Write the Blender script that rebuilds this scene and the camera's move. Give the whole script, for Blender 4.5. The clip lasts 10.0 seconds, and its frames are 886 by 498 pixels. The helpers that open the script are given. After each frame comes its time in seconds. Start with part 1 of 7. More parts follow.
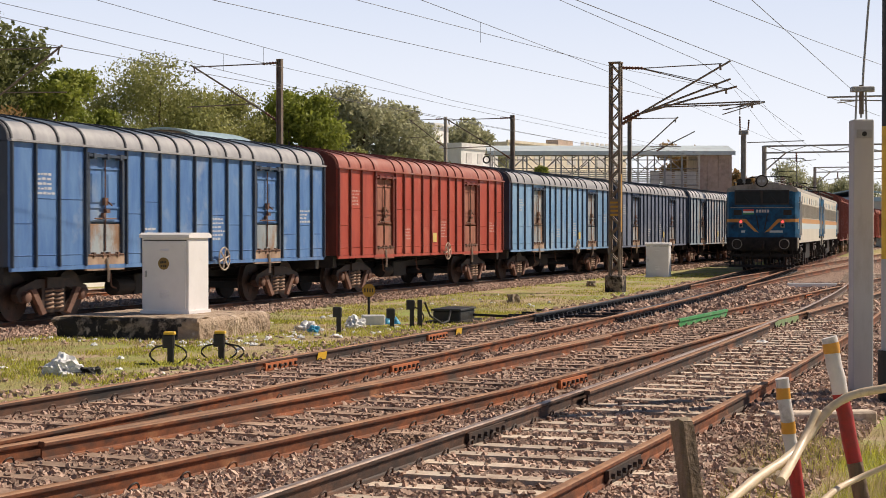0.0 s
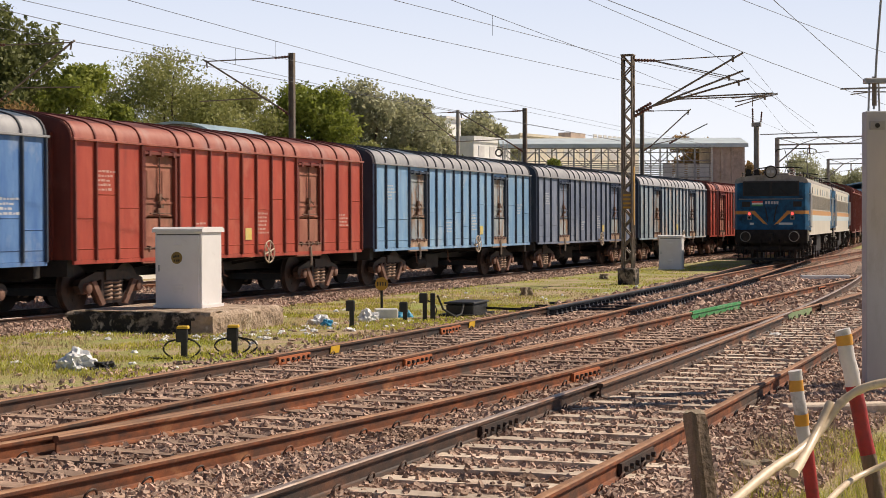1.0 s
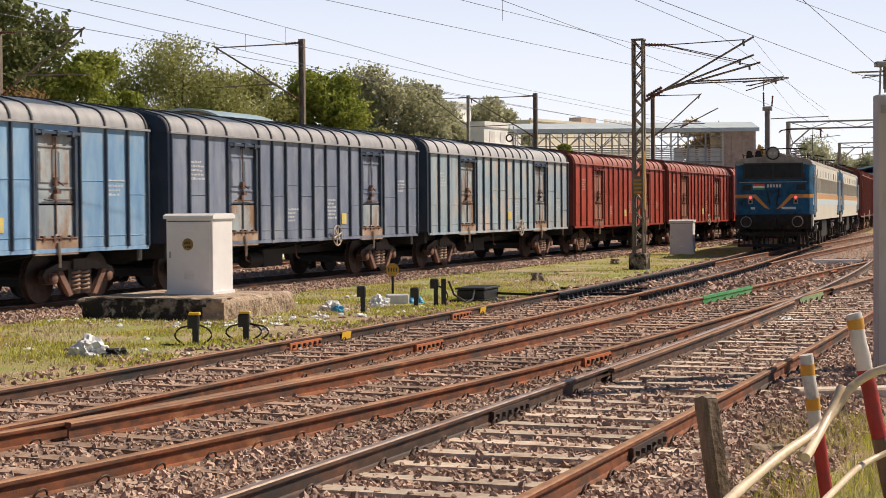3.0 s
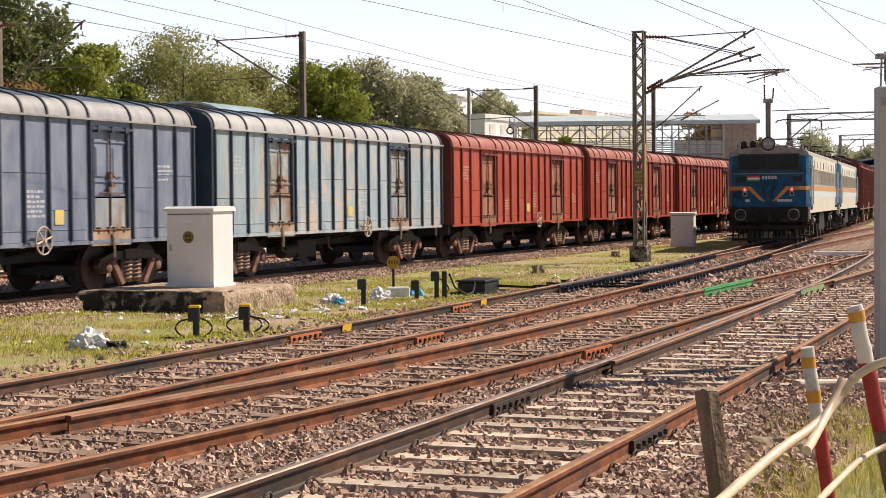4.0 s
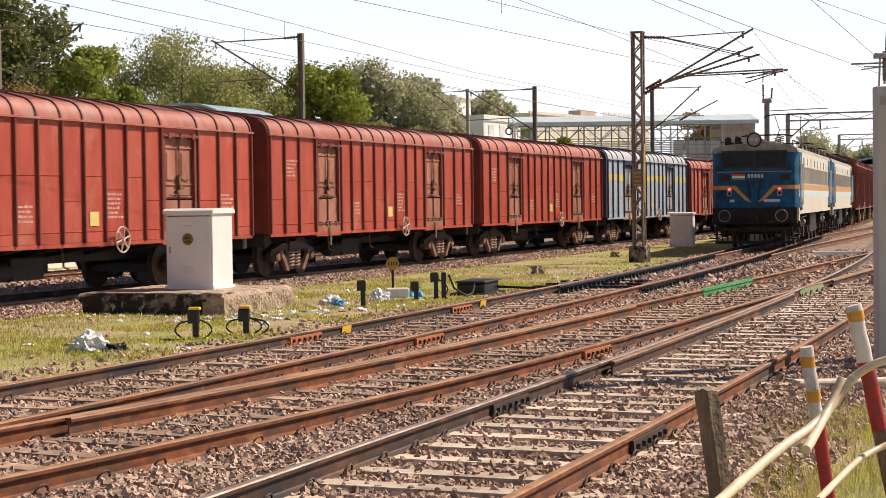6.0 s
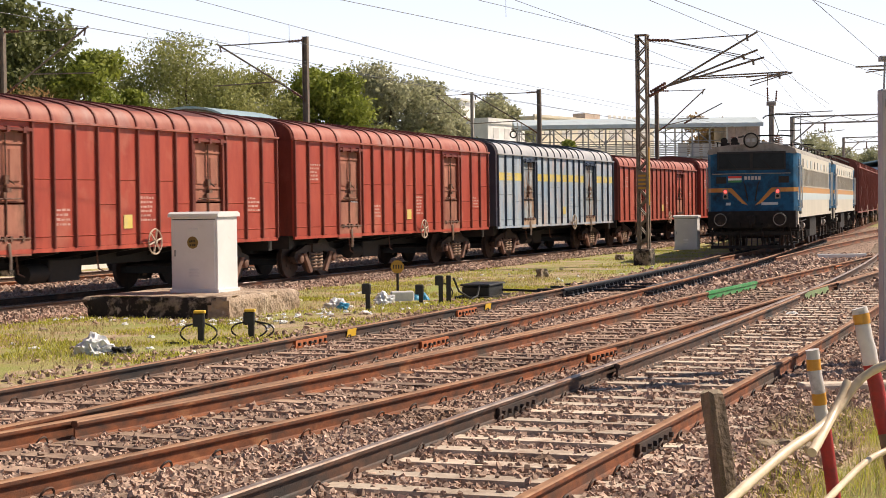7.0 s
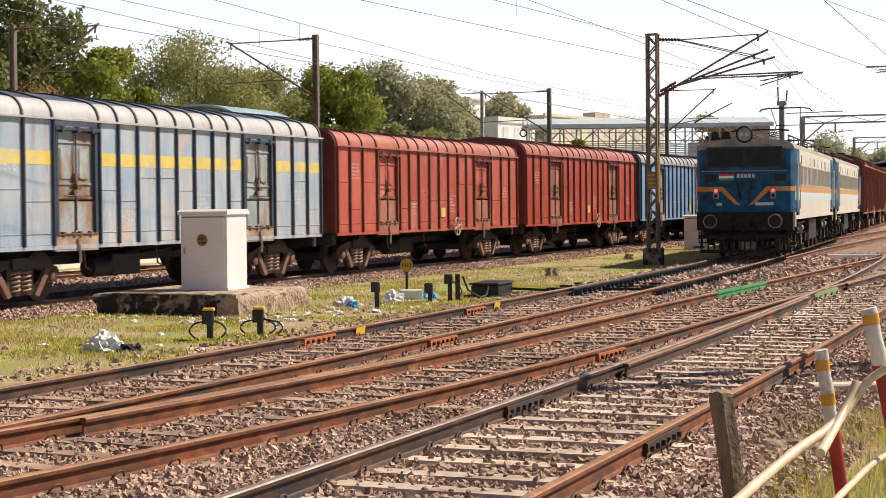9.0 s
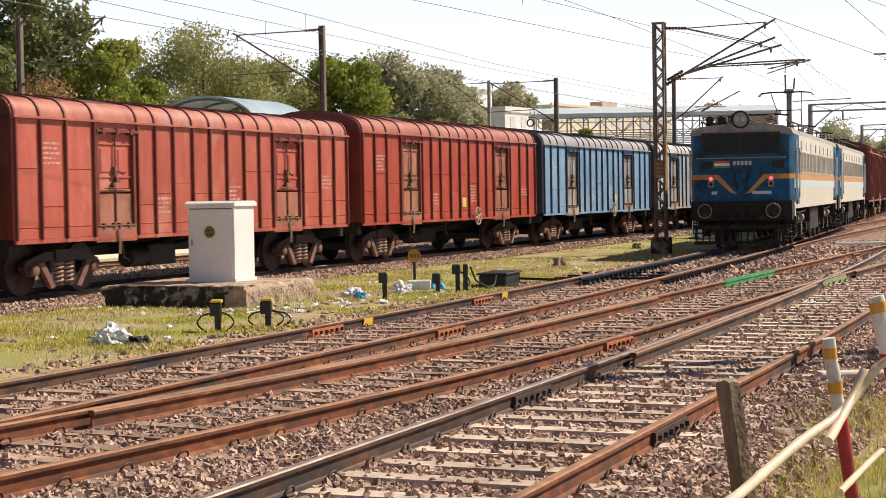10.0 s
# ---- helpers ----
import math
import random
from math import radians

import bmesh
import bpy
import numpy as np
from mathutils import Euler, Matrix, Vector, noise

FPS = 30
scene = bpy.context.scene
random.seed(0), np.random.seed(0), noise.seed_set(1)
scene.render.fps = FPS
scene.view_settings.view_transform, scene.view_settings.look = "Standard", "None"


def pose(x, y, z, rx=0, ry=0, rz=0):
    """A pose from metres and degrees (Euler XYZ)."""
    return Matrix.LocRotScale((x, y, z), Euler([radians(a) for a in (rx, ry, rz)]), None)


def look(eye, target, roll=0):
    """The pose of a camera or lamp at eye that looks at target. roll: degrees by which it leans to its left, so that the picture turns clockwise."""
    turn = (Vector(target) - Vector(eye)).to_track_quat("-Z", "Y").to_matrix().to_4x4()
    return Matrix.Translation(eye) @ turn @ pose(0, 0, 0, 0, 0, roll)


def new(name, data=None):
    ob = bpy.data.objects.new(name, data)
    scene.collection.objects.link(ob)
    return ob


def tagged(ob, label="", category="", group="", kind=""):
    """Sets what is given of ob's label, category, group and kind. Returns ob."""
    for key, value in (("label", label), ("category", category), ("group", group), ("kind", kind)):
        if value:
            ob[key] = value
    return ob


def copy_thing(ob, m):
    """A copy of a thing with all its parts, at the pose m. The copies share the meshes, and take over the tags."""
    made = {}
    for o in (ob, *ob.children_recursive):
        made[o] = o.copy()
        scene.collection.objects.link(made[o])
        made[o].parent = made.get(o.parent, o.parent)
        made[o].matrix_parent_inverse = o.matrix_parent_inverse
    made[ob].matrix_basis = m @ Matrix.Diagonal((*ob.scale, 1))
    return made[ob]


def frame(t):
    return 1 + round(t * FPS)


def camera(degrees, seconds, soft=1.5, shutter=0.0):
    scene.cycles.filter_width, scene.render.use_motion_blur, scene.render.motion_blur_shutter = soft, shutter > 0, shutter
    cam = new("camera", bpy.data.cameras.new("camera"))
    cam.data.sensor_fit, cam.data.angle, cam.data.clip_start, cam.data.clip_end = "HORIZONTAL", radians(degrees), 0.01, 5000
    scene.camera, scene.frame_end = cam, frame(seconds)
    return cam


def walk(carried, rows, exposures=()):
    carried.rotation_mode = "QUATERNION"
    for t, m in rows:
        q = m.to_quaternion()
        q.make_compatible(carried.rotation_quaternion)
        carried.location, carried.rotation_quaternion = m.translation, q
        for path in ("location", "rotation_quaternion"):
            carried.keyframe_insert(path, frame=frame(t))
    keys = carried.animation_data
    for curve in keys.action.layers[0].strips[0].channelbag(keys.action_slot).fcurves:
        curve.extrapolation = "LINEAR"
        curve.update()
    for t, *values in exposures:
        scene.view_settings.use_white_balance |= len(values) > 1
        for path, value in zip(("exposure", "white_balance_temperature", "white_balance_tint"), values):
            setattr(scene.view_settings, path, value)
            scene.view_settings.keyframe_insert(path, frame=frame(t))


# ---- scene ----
cam = camera(29.6, 10.0, soft=0.9, shutter=0.1)
EYE = (0.0, 0.0, 1.75)
# seconds, heading, tilt below level, roll (degrees), sway of the hand (metres)
PATH = [
    (0.0, 20.478, 0.666, 0.000, 0.000, 0.000, 0.000),
    (0.5, 20.713, 0.843, -0.180, -0.009, -0.003, 0.003),
    (1.0, 20.916, 0.895, -0.210, -0.006, -0.005, 0.001),
    (1.5, 20.889, 0.936, -0.196, -0.019, -0.004, 0.003),
    (2.0, 20.975, 1.001, -0.268, -0.012, -0.008, 0.003),
    (2.5, 21.164, 1.186, -0.375, -0.010, -0.008, -0.000),
    (4.0, 21.321, 1.638, -0.495, 0.015, -0.003, -0.000),
    (4.5, 21.275, 1.634, -0.552, 0.022, -0.005, -0.001),
    (5.0, 21.253, 1.690, -0.584, 0.000, -0.008, -0.001),
    (5.5, 21.258, 1.670, -0.655, 0.007, -0.009, 0.000),
    (7.0, 21.445, 1.494, -0.754, -0.009, -0.003, 0.001),
    (7.5, 21.579, 1.524, -0.732, 0.000, -0.003, -0.000),
    (8.0, 21.679, 1.521, -0.726, -0.003, -0.001, 0.001),
    (8.5, 21.629, 1.520, -0.727, -0.003, -0.006, 0.002),
    (9.0, 21.769, 1.537, -0.525, -0.004, -0.005, -0.000),
    (9.5, 21.894, 1.718, -0.461, 0.014, -0.005, -0.003),
    (10.0, 22.047, 1.868, -0.893, 0.005, -0.013, 0.002),
]


def cam_pose(heading, tilt, roll, dx, dy, dz):
    return pose(EYE[0] + dx, EYE[1] + dy, EYE[2] + dz, 90 - tilt, 0, heading - 90) @ pose(0, 0, 0, 0, 0, roll)


walk(cam, [(row[0], cam_pose(*row[1:])) for row in PATH],
     [(0.0, 0.13), (2.7, 0.13), (4.0, 0.40), (10.0, 0.43)])

# ---- light ----
SUN_DIR = Vector((0.505, -0.482, 0.715)).normalized()
world = bpy.data.worlds.new("world")
scene.world = world
world.use_nodes = True
wn = world.node_tree.nodes
sky = wn.new("ShaderNodeTexSky")
sky.sky_type = "NISHITA"
sky.sun_disc = False
sky.sun_elevation = math.asin(SUN_DIR.z)
sky.sun_rotation = math.atan2(SUN_DIR.x, SUN_DIR.y)
sky.air_density, sky.dust_density, sky.ozone_density = 0.75, 0.6, 3.0
wn["Background"].inputs["Strength"].default_value = 0.05
world.node_tree.links.new(sky.outputs[0], wn["Background"].inputs["Color"])
sun_data = bpy.data.lights.new("sun", "SUN")
sun_data.energy, sun_data.angle, sun_data.color = 5.0, radians(0.6), (1.0, 0.855, 0.69)
sun = new("sun", sun_data)
sun.matrix_world = look(SUN_DIR * 100, (0, 0, 0))


# ---- materials ----
def surf(name, c1, c2, scale=3.0, rough=0.7, bump=0.2, bump_scale=60.0, metal=0.0, c3=None, scale3=0.7, cut3=(0.5, 0.7),
         stretch=(1, 1, 1), vary=0.0, dist=0.01, island=False, spec=0.5,
         c4=None, scale4=0.5, cut4=(0.55, 0.62), stretch4=(1, 1, 1)):
    """Noise between two colours, stains of a third at a larger scale, fine relief."""
    m = bpy.data.materials.new(name)
    m.use_nodes = True
    nt = m.node_tree
    N, L = nt.nodes, nt.links
    b = N["Principled BSDF"]
    b.inputs["Metallic"].default_value = metal
    b.inputs["Specular IOR Level"].default_value = spec
    tc = N.new("ShaderNodeTexCoord")
    mp = N.new("ShaderNodeMapping")
    mp.inputs["Scale"].default_value = stretch
    L.new(tc.outputs["Object"], mp.inputs["Vector"])
    n1 = N.new("ShaderNodeTexNoise")
    n1.inputs["Scale"].default_value, n1.inputs["Detail"].default_value = scale, 6
    n1.inputs["Roughness"].default_value = 0.65
    L.new(mp.outputs[0], n1.inputs["Vector"])
    r1 = N.new("ShaderNodeValToRGB")
    r1.color_ramp.elements[0].position, r1.color_ramp.elements[1].position = 0.33, 0.67
    r1.color_ramp.elements[0].color, r1.color_ramp.elements[1].color = (*c1, 1), (*c2, 1)
    L.new(n1.outputs["Fac"], r1.inputs[0])
    col = r1.outputs[0]
    if c3:
        n3 = N.new("ShaderNodeTexNoise")
        n3.inputs["Scale"].default_value, n3.inputs["Detail"].default_value = scale3, 7
        n3.inputs["Roughness"].default_value = 0.7
        L.new(mp.outputs[0], n3.inputs["Vector"])
        r3 = N.new("ShaderNodeValToRGB")
        r3.color_ramp.elements[0].position, r3.color_ramp.elements[1].position = cut3
        L.new(n3.outputs["Fac"], r3.inputs[0])
        mx = N.new("ShaderNodeMixRGB")
        L.new(r3.outputs[0], mx.inputs[0])
        L.new(col, mx.inputs[1])
        mx.inputs[2].default_value = (*c3, 1)
        col = mx.outputs[0]
    if c4:
        m4 = N.new("ShaderNodeMapping")
        m4.inputs["Scale"].default_value, m4.inputs["Location"].default_value = stretch4, (7.3, 2.1, 4.7)
        L.new(tc.outputs["Object"], m4.inputs["Vector"])
        n4 = N.new("ShaderNodeTexNoise")
        n4.inputs["Scale"].default_value, n4.inputs["Detail"].default_value = scale4, 5
        n4.inputs["Roughness"].default_value = 0.6
        L.new(m4.outputs[0], n4.inputs["Vector"])
        r4 = N.new("ShaderNodeValToRGB")
        r4.color_ramp.elements[0].position, r4.color_ramp.elements[1].position = cut4
        L.new(n4.outputs["Fac"], r4.inputs[0])
        x4 = N.new("ShaderNodeMixRGB")
        L.new(r4.outputs[0], x4.inputs[0])
        L.new(col, x4.inputs[1])
        x4.inputs[2].default_value = (*c4, 1)
        col = x4.outputs[0]
    if vary:
        if island:
            src = N.new("ShaderNodeNewGeometry").outputs["Random Per Island"]
        else:
            src = N.new("ShaderNodeObjectInfo").outputs["Random"]
        mr = N.new("ShaderNodeMapRange")
        mr.inputs["To Min"].default_value, mr.inputs["To Max"].default_value = 1 - vary, 1 + vary
        L.new(src, mr.inputs["Value"])
        hs = N.new("ShaderNodeHueSaturation")
        L.new(mr.outputs[0], hs.inputs["Value"])
        L.new(col, hs.inputs["Color"])
        col = hs.outputs[0]
    L.new(col, b.inputs["Base Color"])
    rr = N.new("ShaderNodeMapRange")
    rr.inputs["To Min"].default_value, rr.inputs["To Max"].default_value = max(0.05, rough - 0.12), min(1, rough + 0.12)
    L.new(n1.outputs["Fac"], rr.inputs["Value"])
    L.new(rr.outputs[0], b.inputs["Roughness"])
    if bump:
        nb = N.new("ShaderNodeTexNoise")
        nb.inputs["Scale"].default_value, nb.inputs["Detail"].default_value = bump_scale, 4
        L.new(tc.outputs["Object"], nb.inputs["Vector"])
        bp = N.new("ShaderNodeBump")
        bp.inputs["Strength"].default_value, bp.inputs["Distance"].default_value = bump, dist
        L.new(nb.outputs["Fac"], bp.inputs["Height"])
        L.new(bp.outputs[0], b.inputs["Normal"])
    return m


def glow(name, color, strength):
    m = bpy.data.materials.new(name)
    m.use_nodes = True
    b = m.node_tree.nodes["Principled BSDF"]
    b.inputs["Base Color"].default_value = (*color, 1)
    b.inputs["Emission Color"].default_value = (*color, 1)
    b.inputs["Emission Strength"].default_value = strength
    return m


def paint(name, c, faded, rust=(0.16, 0.075, 0.045), cut=(0.58, 0.78), rough=0.55, chalk=None, blot=(0.54, 0.74)):
    """Weathered wagon paint: streaks run down the sheets, chalky patches and rust between them."""
    chalk = chalk or tuple(0.55 * f + 0.16 for f in faded)
    return surf(name, c, faded, scale=2.6, rough=rough, bump=0.35, bump_scale=4.0, dist=0.02, c3=rust, scale3=2.4, cut3=cut,
                stretch=(1.0, 1.0, 0.22), vary=0.08, c4=chalk, scale4=0.9, cut4=blot, stretch4=(1, 1, 0.8))


def leaf_mat(name, c1, c2, vary=0.2):
    """Leaves that let some of the sun through."""
    m = surf(name, c1, c2, scale=0.6, rough=0.6, bump=0.0, vary=vary, island=True, spec=0.3)
    N, L = m.node_tree.nodes, m.node_tree.links
    b = N["Principled BSDF"]
    tr = N.new("ShaderNodeBsdfTranslucent")
    mx = N.new("ShaderNodeMixShader")
    mx.inputs[0].default_value = 0.4
    L.new(b.inputs["Base Color"].links[0].from_socket, tr.inputs["Color"])
    L.new(b.outputs[0], mx.inputs[1])
    L.new(tr.outputs[0], mx.inputs[2])
    L.new(mx.outputs[0], N["Material Output"].inputs["Surface"])
    return m


def crushed_stone(name, dark, light, per_metre):
    """Packed small stones: one tone for each, dark joints and a faceted relief."""
    m = bpy.data.materials.new(name)
    m.use_nodes = True
    N, L = m.node_tree.nodes, m.node_tree.links
    b = N["Principled BSDF"]
    b.inputs["Roughness"].default_value = 0.9
    tc = N.new("ShaderNodeTexCoord")
    vo = N.new("ShaderNodeTexVoronoi")
    vo.inputs["Scale"].default_value = per_metre
    ed = N.new("ShaderNodeTexVoronoi")
    ed.feature = "DISTANCE_TO_EDGE"
    ed.inputs["Scale"].default_value = per_metre
    big = N.new("ShaderNodeTexNoise")
    big.inputs["Scale"].default_value, big.inputs["Detail"].default_value = 0.9, 5
    for n in (vo, ed, big):
        L.new(tc.outputs["Object"], n.inputs["Vector"])
    tone = N.new("ShaderNodeValToRGB")
    tone.color_ramp.elements[0].color, tone.color_ramp.elements[1].color = (*dark, 1), (*light, 1)
    L.new(vo.outputs["Color"], tone.inputs[0])
    dirt = N.new("ShaderNodeMixRGB")
    dirt.blend_type = "MULTIPLY"
    dirt.inputs[2].default_value = (0.62, 0.52, 0.46, 1)
    L.new(big.outputs["Fac"], dirt.inputs[0])
    L.new(tone.outputs[0], dirt.inputs[1])
    gap = N.new("ShaderNodeMapRange")
    gap.inputs["From Max"].default_value = 0.09
    L.new(ed.outputs["Distance"], gap.inputs["Value"])
    joint_mix = N.new("ShaderNodeMixRGB")
    joint_mix.inputs[1].default_value = (0.06, 0.042, 0.032, 1)
    L.new(gap.outputs[0], joint_mix.inputs[0])
    L.new(dirt.outputs[0], joint_mix.inputs[2])
    L.new(joint_mix.outputs[0], b.inputs["Base Color"])
    add = N.new("ShaderNodeMath")
    add.operation = "ADD"
    L.new(gap.outputs[0], add.inputs[0])
    L.new(vo.outputs["Color"], add.inputs[1])
    bp = N.new("ShaderNodeBump")
    bp.inputs["Strength"].default_value, bp.inputs["Distance"].default_value = 0.9, 0.025
    L.new(add.outputs[0], bp.inputs["Height"])
    L.new(bp.outputs[0], b.inputs["Normal"])
    return m


M_BALLAST = crushed_stone("ballast", (0.28, 0.185, 0.14), (0.62, 0.45, 0.36), 21.0)
M_STONE = surf("ballast_stone", (0.285, 0.19, 0.142), (0.57, 0.405, 0.318), scale=9, rough=0.85, bump=0.4, bump_scale=70, vary=0.38, island=True,
               c3=(0.24, 0.15, 0.10), scale3=0.6)
M_RUST = surf("rusty_steel", (0.075, 0.026, 0.012), (0.29, 0.088, 0.028), scale=9, rough=0.8, bump=0.6, bump_scale=90, dist=0.006,
              c3=(0.06, 0.038, 0.028), scale3=1.3, cut3=(0.45, 0.62), stretch=(0.5, 1, 1), c4=(0.34, 0.15, 0.065), scale4=2.2, cut4=(0.60, 0.70), stretch4=(0.6, 1, 1))
M_DARKRAIL = surf("dark_rail_steel", (0.035, 0.021, 0.016), (0.13, 0.060, 0.034), scale=9, rough=0.7, bump=0.6, bump_scale=90, dist=0.006,
                  c3=(0.022, 0.018, 0.017), scale3=1.2, cut3=(0.46, 0.62), stretch=(0.5, 1, 1), c4=(0.21, 0.085, 0.04), scale4=2.0, cut4=(0.58, 0.70), stretch4=(0.6, 1, 1))
M_RAILTOP = surf("worn_rail_head", (0.23, 0.105, 0.048), (0.40, 0.215, 0.115), scale=4, rough=0.7, bump=0.25, bump_scale=150, metal=0.0, dist=0.002,
                 c3=(0.13, 0.065, 0.035), scale3=0.8, cut3=(0.45, 0.7))
M_SHEEN = surf("half_polished_rail_head", (0.34, 0.235, 0.165), (0.52, 0.42, 0.36), scale=3, rough=0.42, bump=0.15, bump_scale=120, metal=0.6, dist=0.001, c3=(0.30, 0.15, 0.08), scale3=0.9)
M_SHINYTOP = surf("polished_rail_head", (0.33, 0.27, 0.24), (0.46, 0.40, 0.38), scale=3, rough=0.36, bump=0.1, metal=1.0, dist=0.001)
M_SLEEPER = surf("sleeper_concrete", (0.46, 0.37, 0.29), (0.66, 0.55, 0.45), scale=7, rough=0.9, bump=0.5, bump_scale=60, vary=0.2,
                 c3=(0.22, 0.13, 0.085), scale3=1.5)
M_SLEEPERBROWN = surf("oil_stained_sleeper", (0.24, 0.155, 0.11), (0.44, 0.31, 0.23), scale=7, rough=0.9, bump=0.5, bump_scale=60, vary=0.35,
                      c3=(0.10, 0.06, 0.045), scale3=1.5)
M_BLACK = surf("grimy_black", (0.008, 0.008, 0.008), (0.028, 0.022, 0.018), scale=8, rough=0.7, bump=0.4, bump_scale=40)
M_GREASE = surf("black_grease", (0.008, 0.009, 0.011), (0.03, 0.03, 0.035), scale=9, rough=0.4, bump=0.6, bump_scale=50)
M_BOGIE = surf("bogie_rust", (0.075, 0.036, 0.026), (0.25, 0.135, 0.095), scale=6, rough=0.85, bump=0.4, bump_scale=50, c3=(0.05, 0.035, 0.03), scale3=2.5)
M_STRUT = surf("sunlit_rust_casting", (0.10, 0.05, 0.036), (0.29, 0.16, 0.115), scale=5, rough=0.85, bump=0.4, bump_scale=40, c3=(0.06, 0.04, 0.03), scale3=2.5)
M_SPRING = surf("spring_dust", (0.26, 0.17, 0.12), (0.36, 0.25, 0.18), scale=9, rough=0.85, bump=0.2)
M_WHEEL = surf("wheel_steel", (0.016, 0.010, 0.008), (0.065, 0.036, 0.026), scale=6, rough=0.6, bump=0.2)
M_BEIGE = surf("faded_door_sheet", (0.30, 0.20, 0.14), (0.46, 0.33, 0.24), scale=3, rough=0.75, bump=0.3, c3=(0.20, 0.10, 0.06), scale3=2.2,
               stretch=(1, 1, 0.4), vary=0.1)
M_RED = paint("red_oxide_paint", (0.33, 0.038, 0.022), (0.45, 0.078, 0.046), rust=(0.15, 0.032, 0.022), cut=(0.59, 0.82), chalk=(0.48, 0.15, 0.10))
M_REDPALE = paint("sun_bleached_red_paint", (0.37, 0.066, 0.042), (0.49, 0.125, 0.088), rust=(0.22, 0.055, 0.038), cut=(0.58, 0.82), chalk=(0.54, 0.235, 0.175))
M_BROWNRED = paint("brown_red_paint", (0.24, 0.055, 0.04), (0.34, 0.10, 0.075), rust=(0.14, 0.04, 0.03))
M_BLUE = paint("mid_blue_paint", (0.05, 0.14, 0.38), (0.125, 0.25, 0.49), rust=(0.05, 0.08, 0.17), cut=(0.58, 0.82), chalk=(0.31, 0.38, 0.48))
M_LBLUE = paint("pale_blue_paint", (0.13, 0.28, 0.52), (0.27, 0.43, 0.61), rust=(0.24, 0.18, 0.14), cut=(0.60, 0.84), chalk=(0.38, 0.46, 0.54))
M_DBLUE = paint("slate_blue_paint", (0.125, 0.155, 0.25), (0.245, 0.28, 0.365), rust=(0.08, 0.08, 0.11), chalk=(0.31, 0.32, 0.37))
M_PALE = paint("chalky_grey_blue_paint", (0.23, 0.33, 0.42), (0.41, 0.47, 0.51), rust=(0.26, 0.15, 0.10), cut=(0.56, 0.76), chalk=(0.50, 0.42, 0.37), blot=(0.50, 0.62))
M_SILVER = paint("silver_grey_paint", (0.23, 0.34, 0.49), (0.46, 0.49, 0.52), rust=(0.30, 0.18, 0.12), cut=(0.56, 0.76), chalk=(0.49, 0.40, 0.37), blot=(0.51, 0.68))
# Soot and the ribs' own shadows together, mixed into one darker paint.
M_RIBNAVY = paint("shade_and_soot_navy_paint", (0.022, 0.034, 0.060), (0.048, 0.068, 0.105), rust=(0.07, 0.045, 0.035), chalk=(0.08, 0.10, 0.13))
M_RIBMAROON = paint("shade_and_soot_maroon_paint", (0.13, 0.024, 0.016), (0.21, 0.048, 0.032), rust=(0.07, 0.025, 0.02), chalk=(0.25, 0.08, 0.06))
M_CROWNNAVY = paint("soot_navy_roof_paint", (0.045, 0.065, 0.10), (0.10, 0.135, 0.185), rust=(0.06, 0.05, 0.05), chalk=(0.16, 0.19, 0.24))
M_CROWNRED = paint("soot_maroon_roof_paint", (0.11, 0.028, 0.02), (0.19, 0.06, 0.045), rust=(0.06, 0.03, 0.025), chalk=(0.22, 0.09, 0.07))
M_ROOFGREY = paint("grey_roof_paint", (0.24, 0.24, 0.255), (0.37, 0.365, 0.38), rust=(0.16, 0.14, 0.13))
M_ROOFPALE = paint("pale_weathered_roof_paint", (0.34, 0.345, 0.37), (0.48, 0.475, 0.48), rust=(0.24, 0.2, 0.18))
M_ROOFRED = paint("red_roof_paint", (0.30, 0.075, 0.05), (0.42, 0.15, 0.105), rust=(0.16, 0.06, 0.045))
M_BEIGE_RED = surf("stained_brown_door", (0.27, 0.085, 0.055), (0.40, 0.17, 0.115), scale=2.5, rough=0.75, bump=0.3, c3=(0.17, 0.08, 0.05), scale3=2, stretch=(1, 1, 0.4), vary=0.12)
M_BEIGE_BLUE = surf("stained_grey_door", (0.24, 0.29, 0.34), (0.37, 0.41, 0.43), scale=2.5, rough=0.75, bump=0.3, c3=(0.27, 0.16, 0.10), scale3=2, cut3=(0.45, 0.6), stretch=(1, 1, 0.4), vary=0.12)
M_YELLOW = surf("yellow_paint", (0.72, 0.42, 0.02), (0.80, 0.52, 0.05), scale=6, rough=0.5, bump=0.1)
M_PALEYEL = surf("faded_yellow_band", (0.62, 0.48, 0.10), (0.72, 0.58, 0.18), scale=3, rough=0.6, bump=0.1, c3=(0.45, 0.42, 0.36), scale3=2)
M_MARK = surf("chalk_white_marking", (0.42, 0.40, 0.41), (0.60, 0.59, 0.60), scale=8, rough=0.8, bump=0.0)
M_MARKRED = surf("chalk_rubbed_into_red", (0.46, 0.20, 0.16), (0.60, 0.42, 0.38), scale=7, rough=0.85, bump=0.0)
M_MARKBLUE = surf("chalk_rubbed_into_blue", (0.40, 0.44, 0.50), (0.58, 0.58, 0.60), scale=7, rough=0.85, bump=0.0)
M_CREAMSPOKE = surf("dusty_cream_paint", (0.42, 0.33, 0.26), (0.60, 0.50, 0.40), scale=8, rough=0.7, bump=0.1)
M_BOXWHITE = surf("white_enamel", (0.74, 0.72, 0.72), (0.82, 0.80, 0.80), scale=1.5, rough=0.45, bump=0.05, c3=(0.50, 0.46, 0.43), scale3=2.6, cut3=(0.62, 0.9))
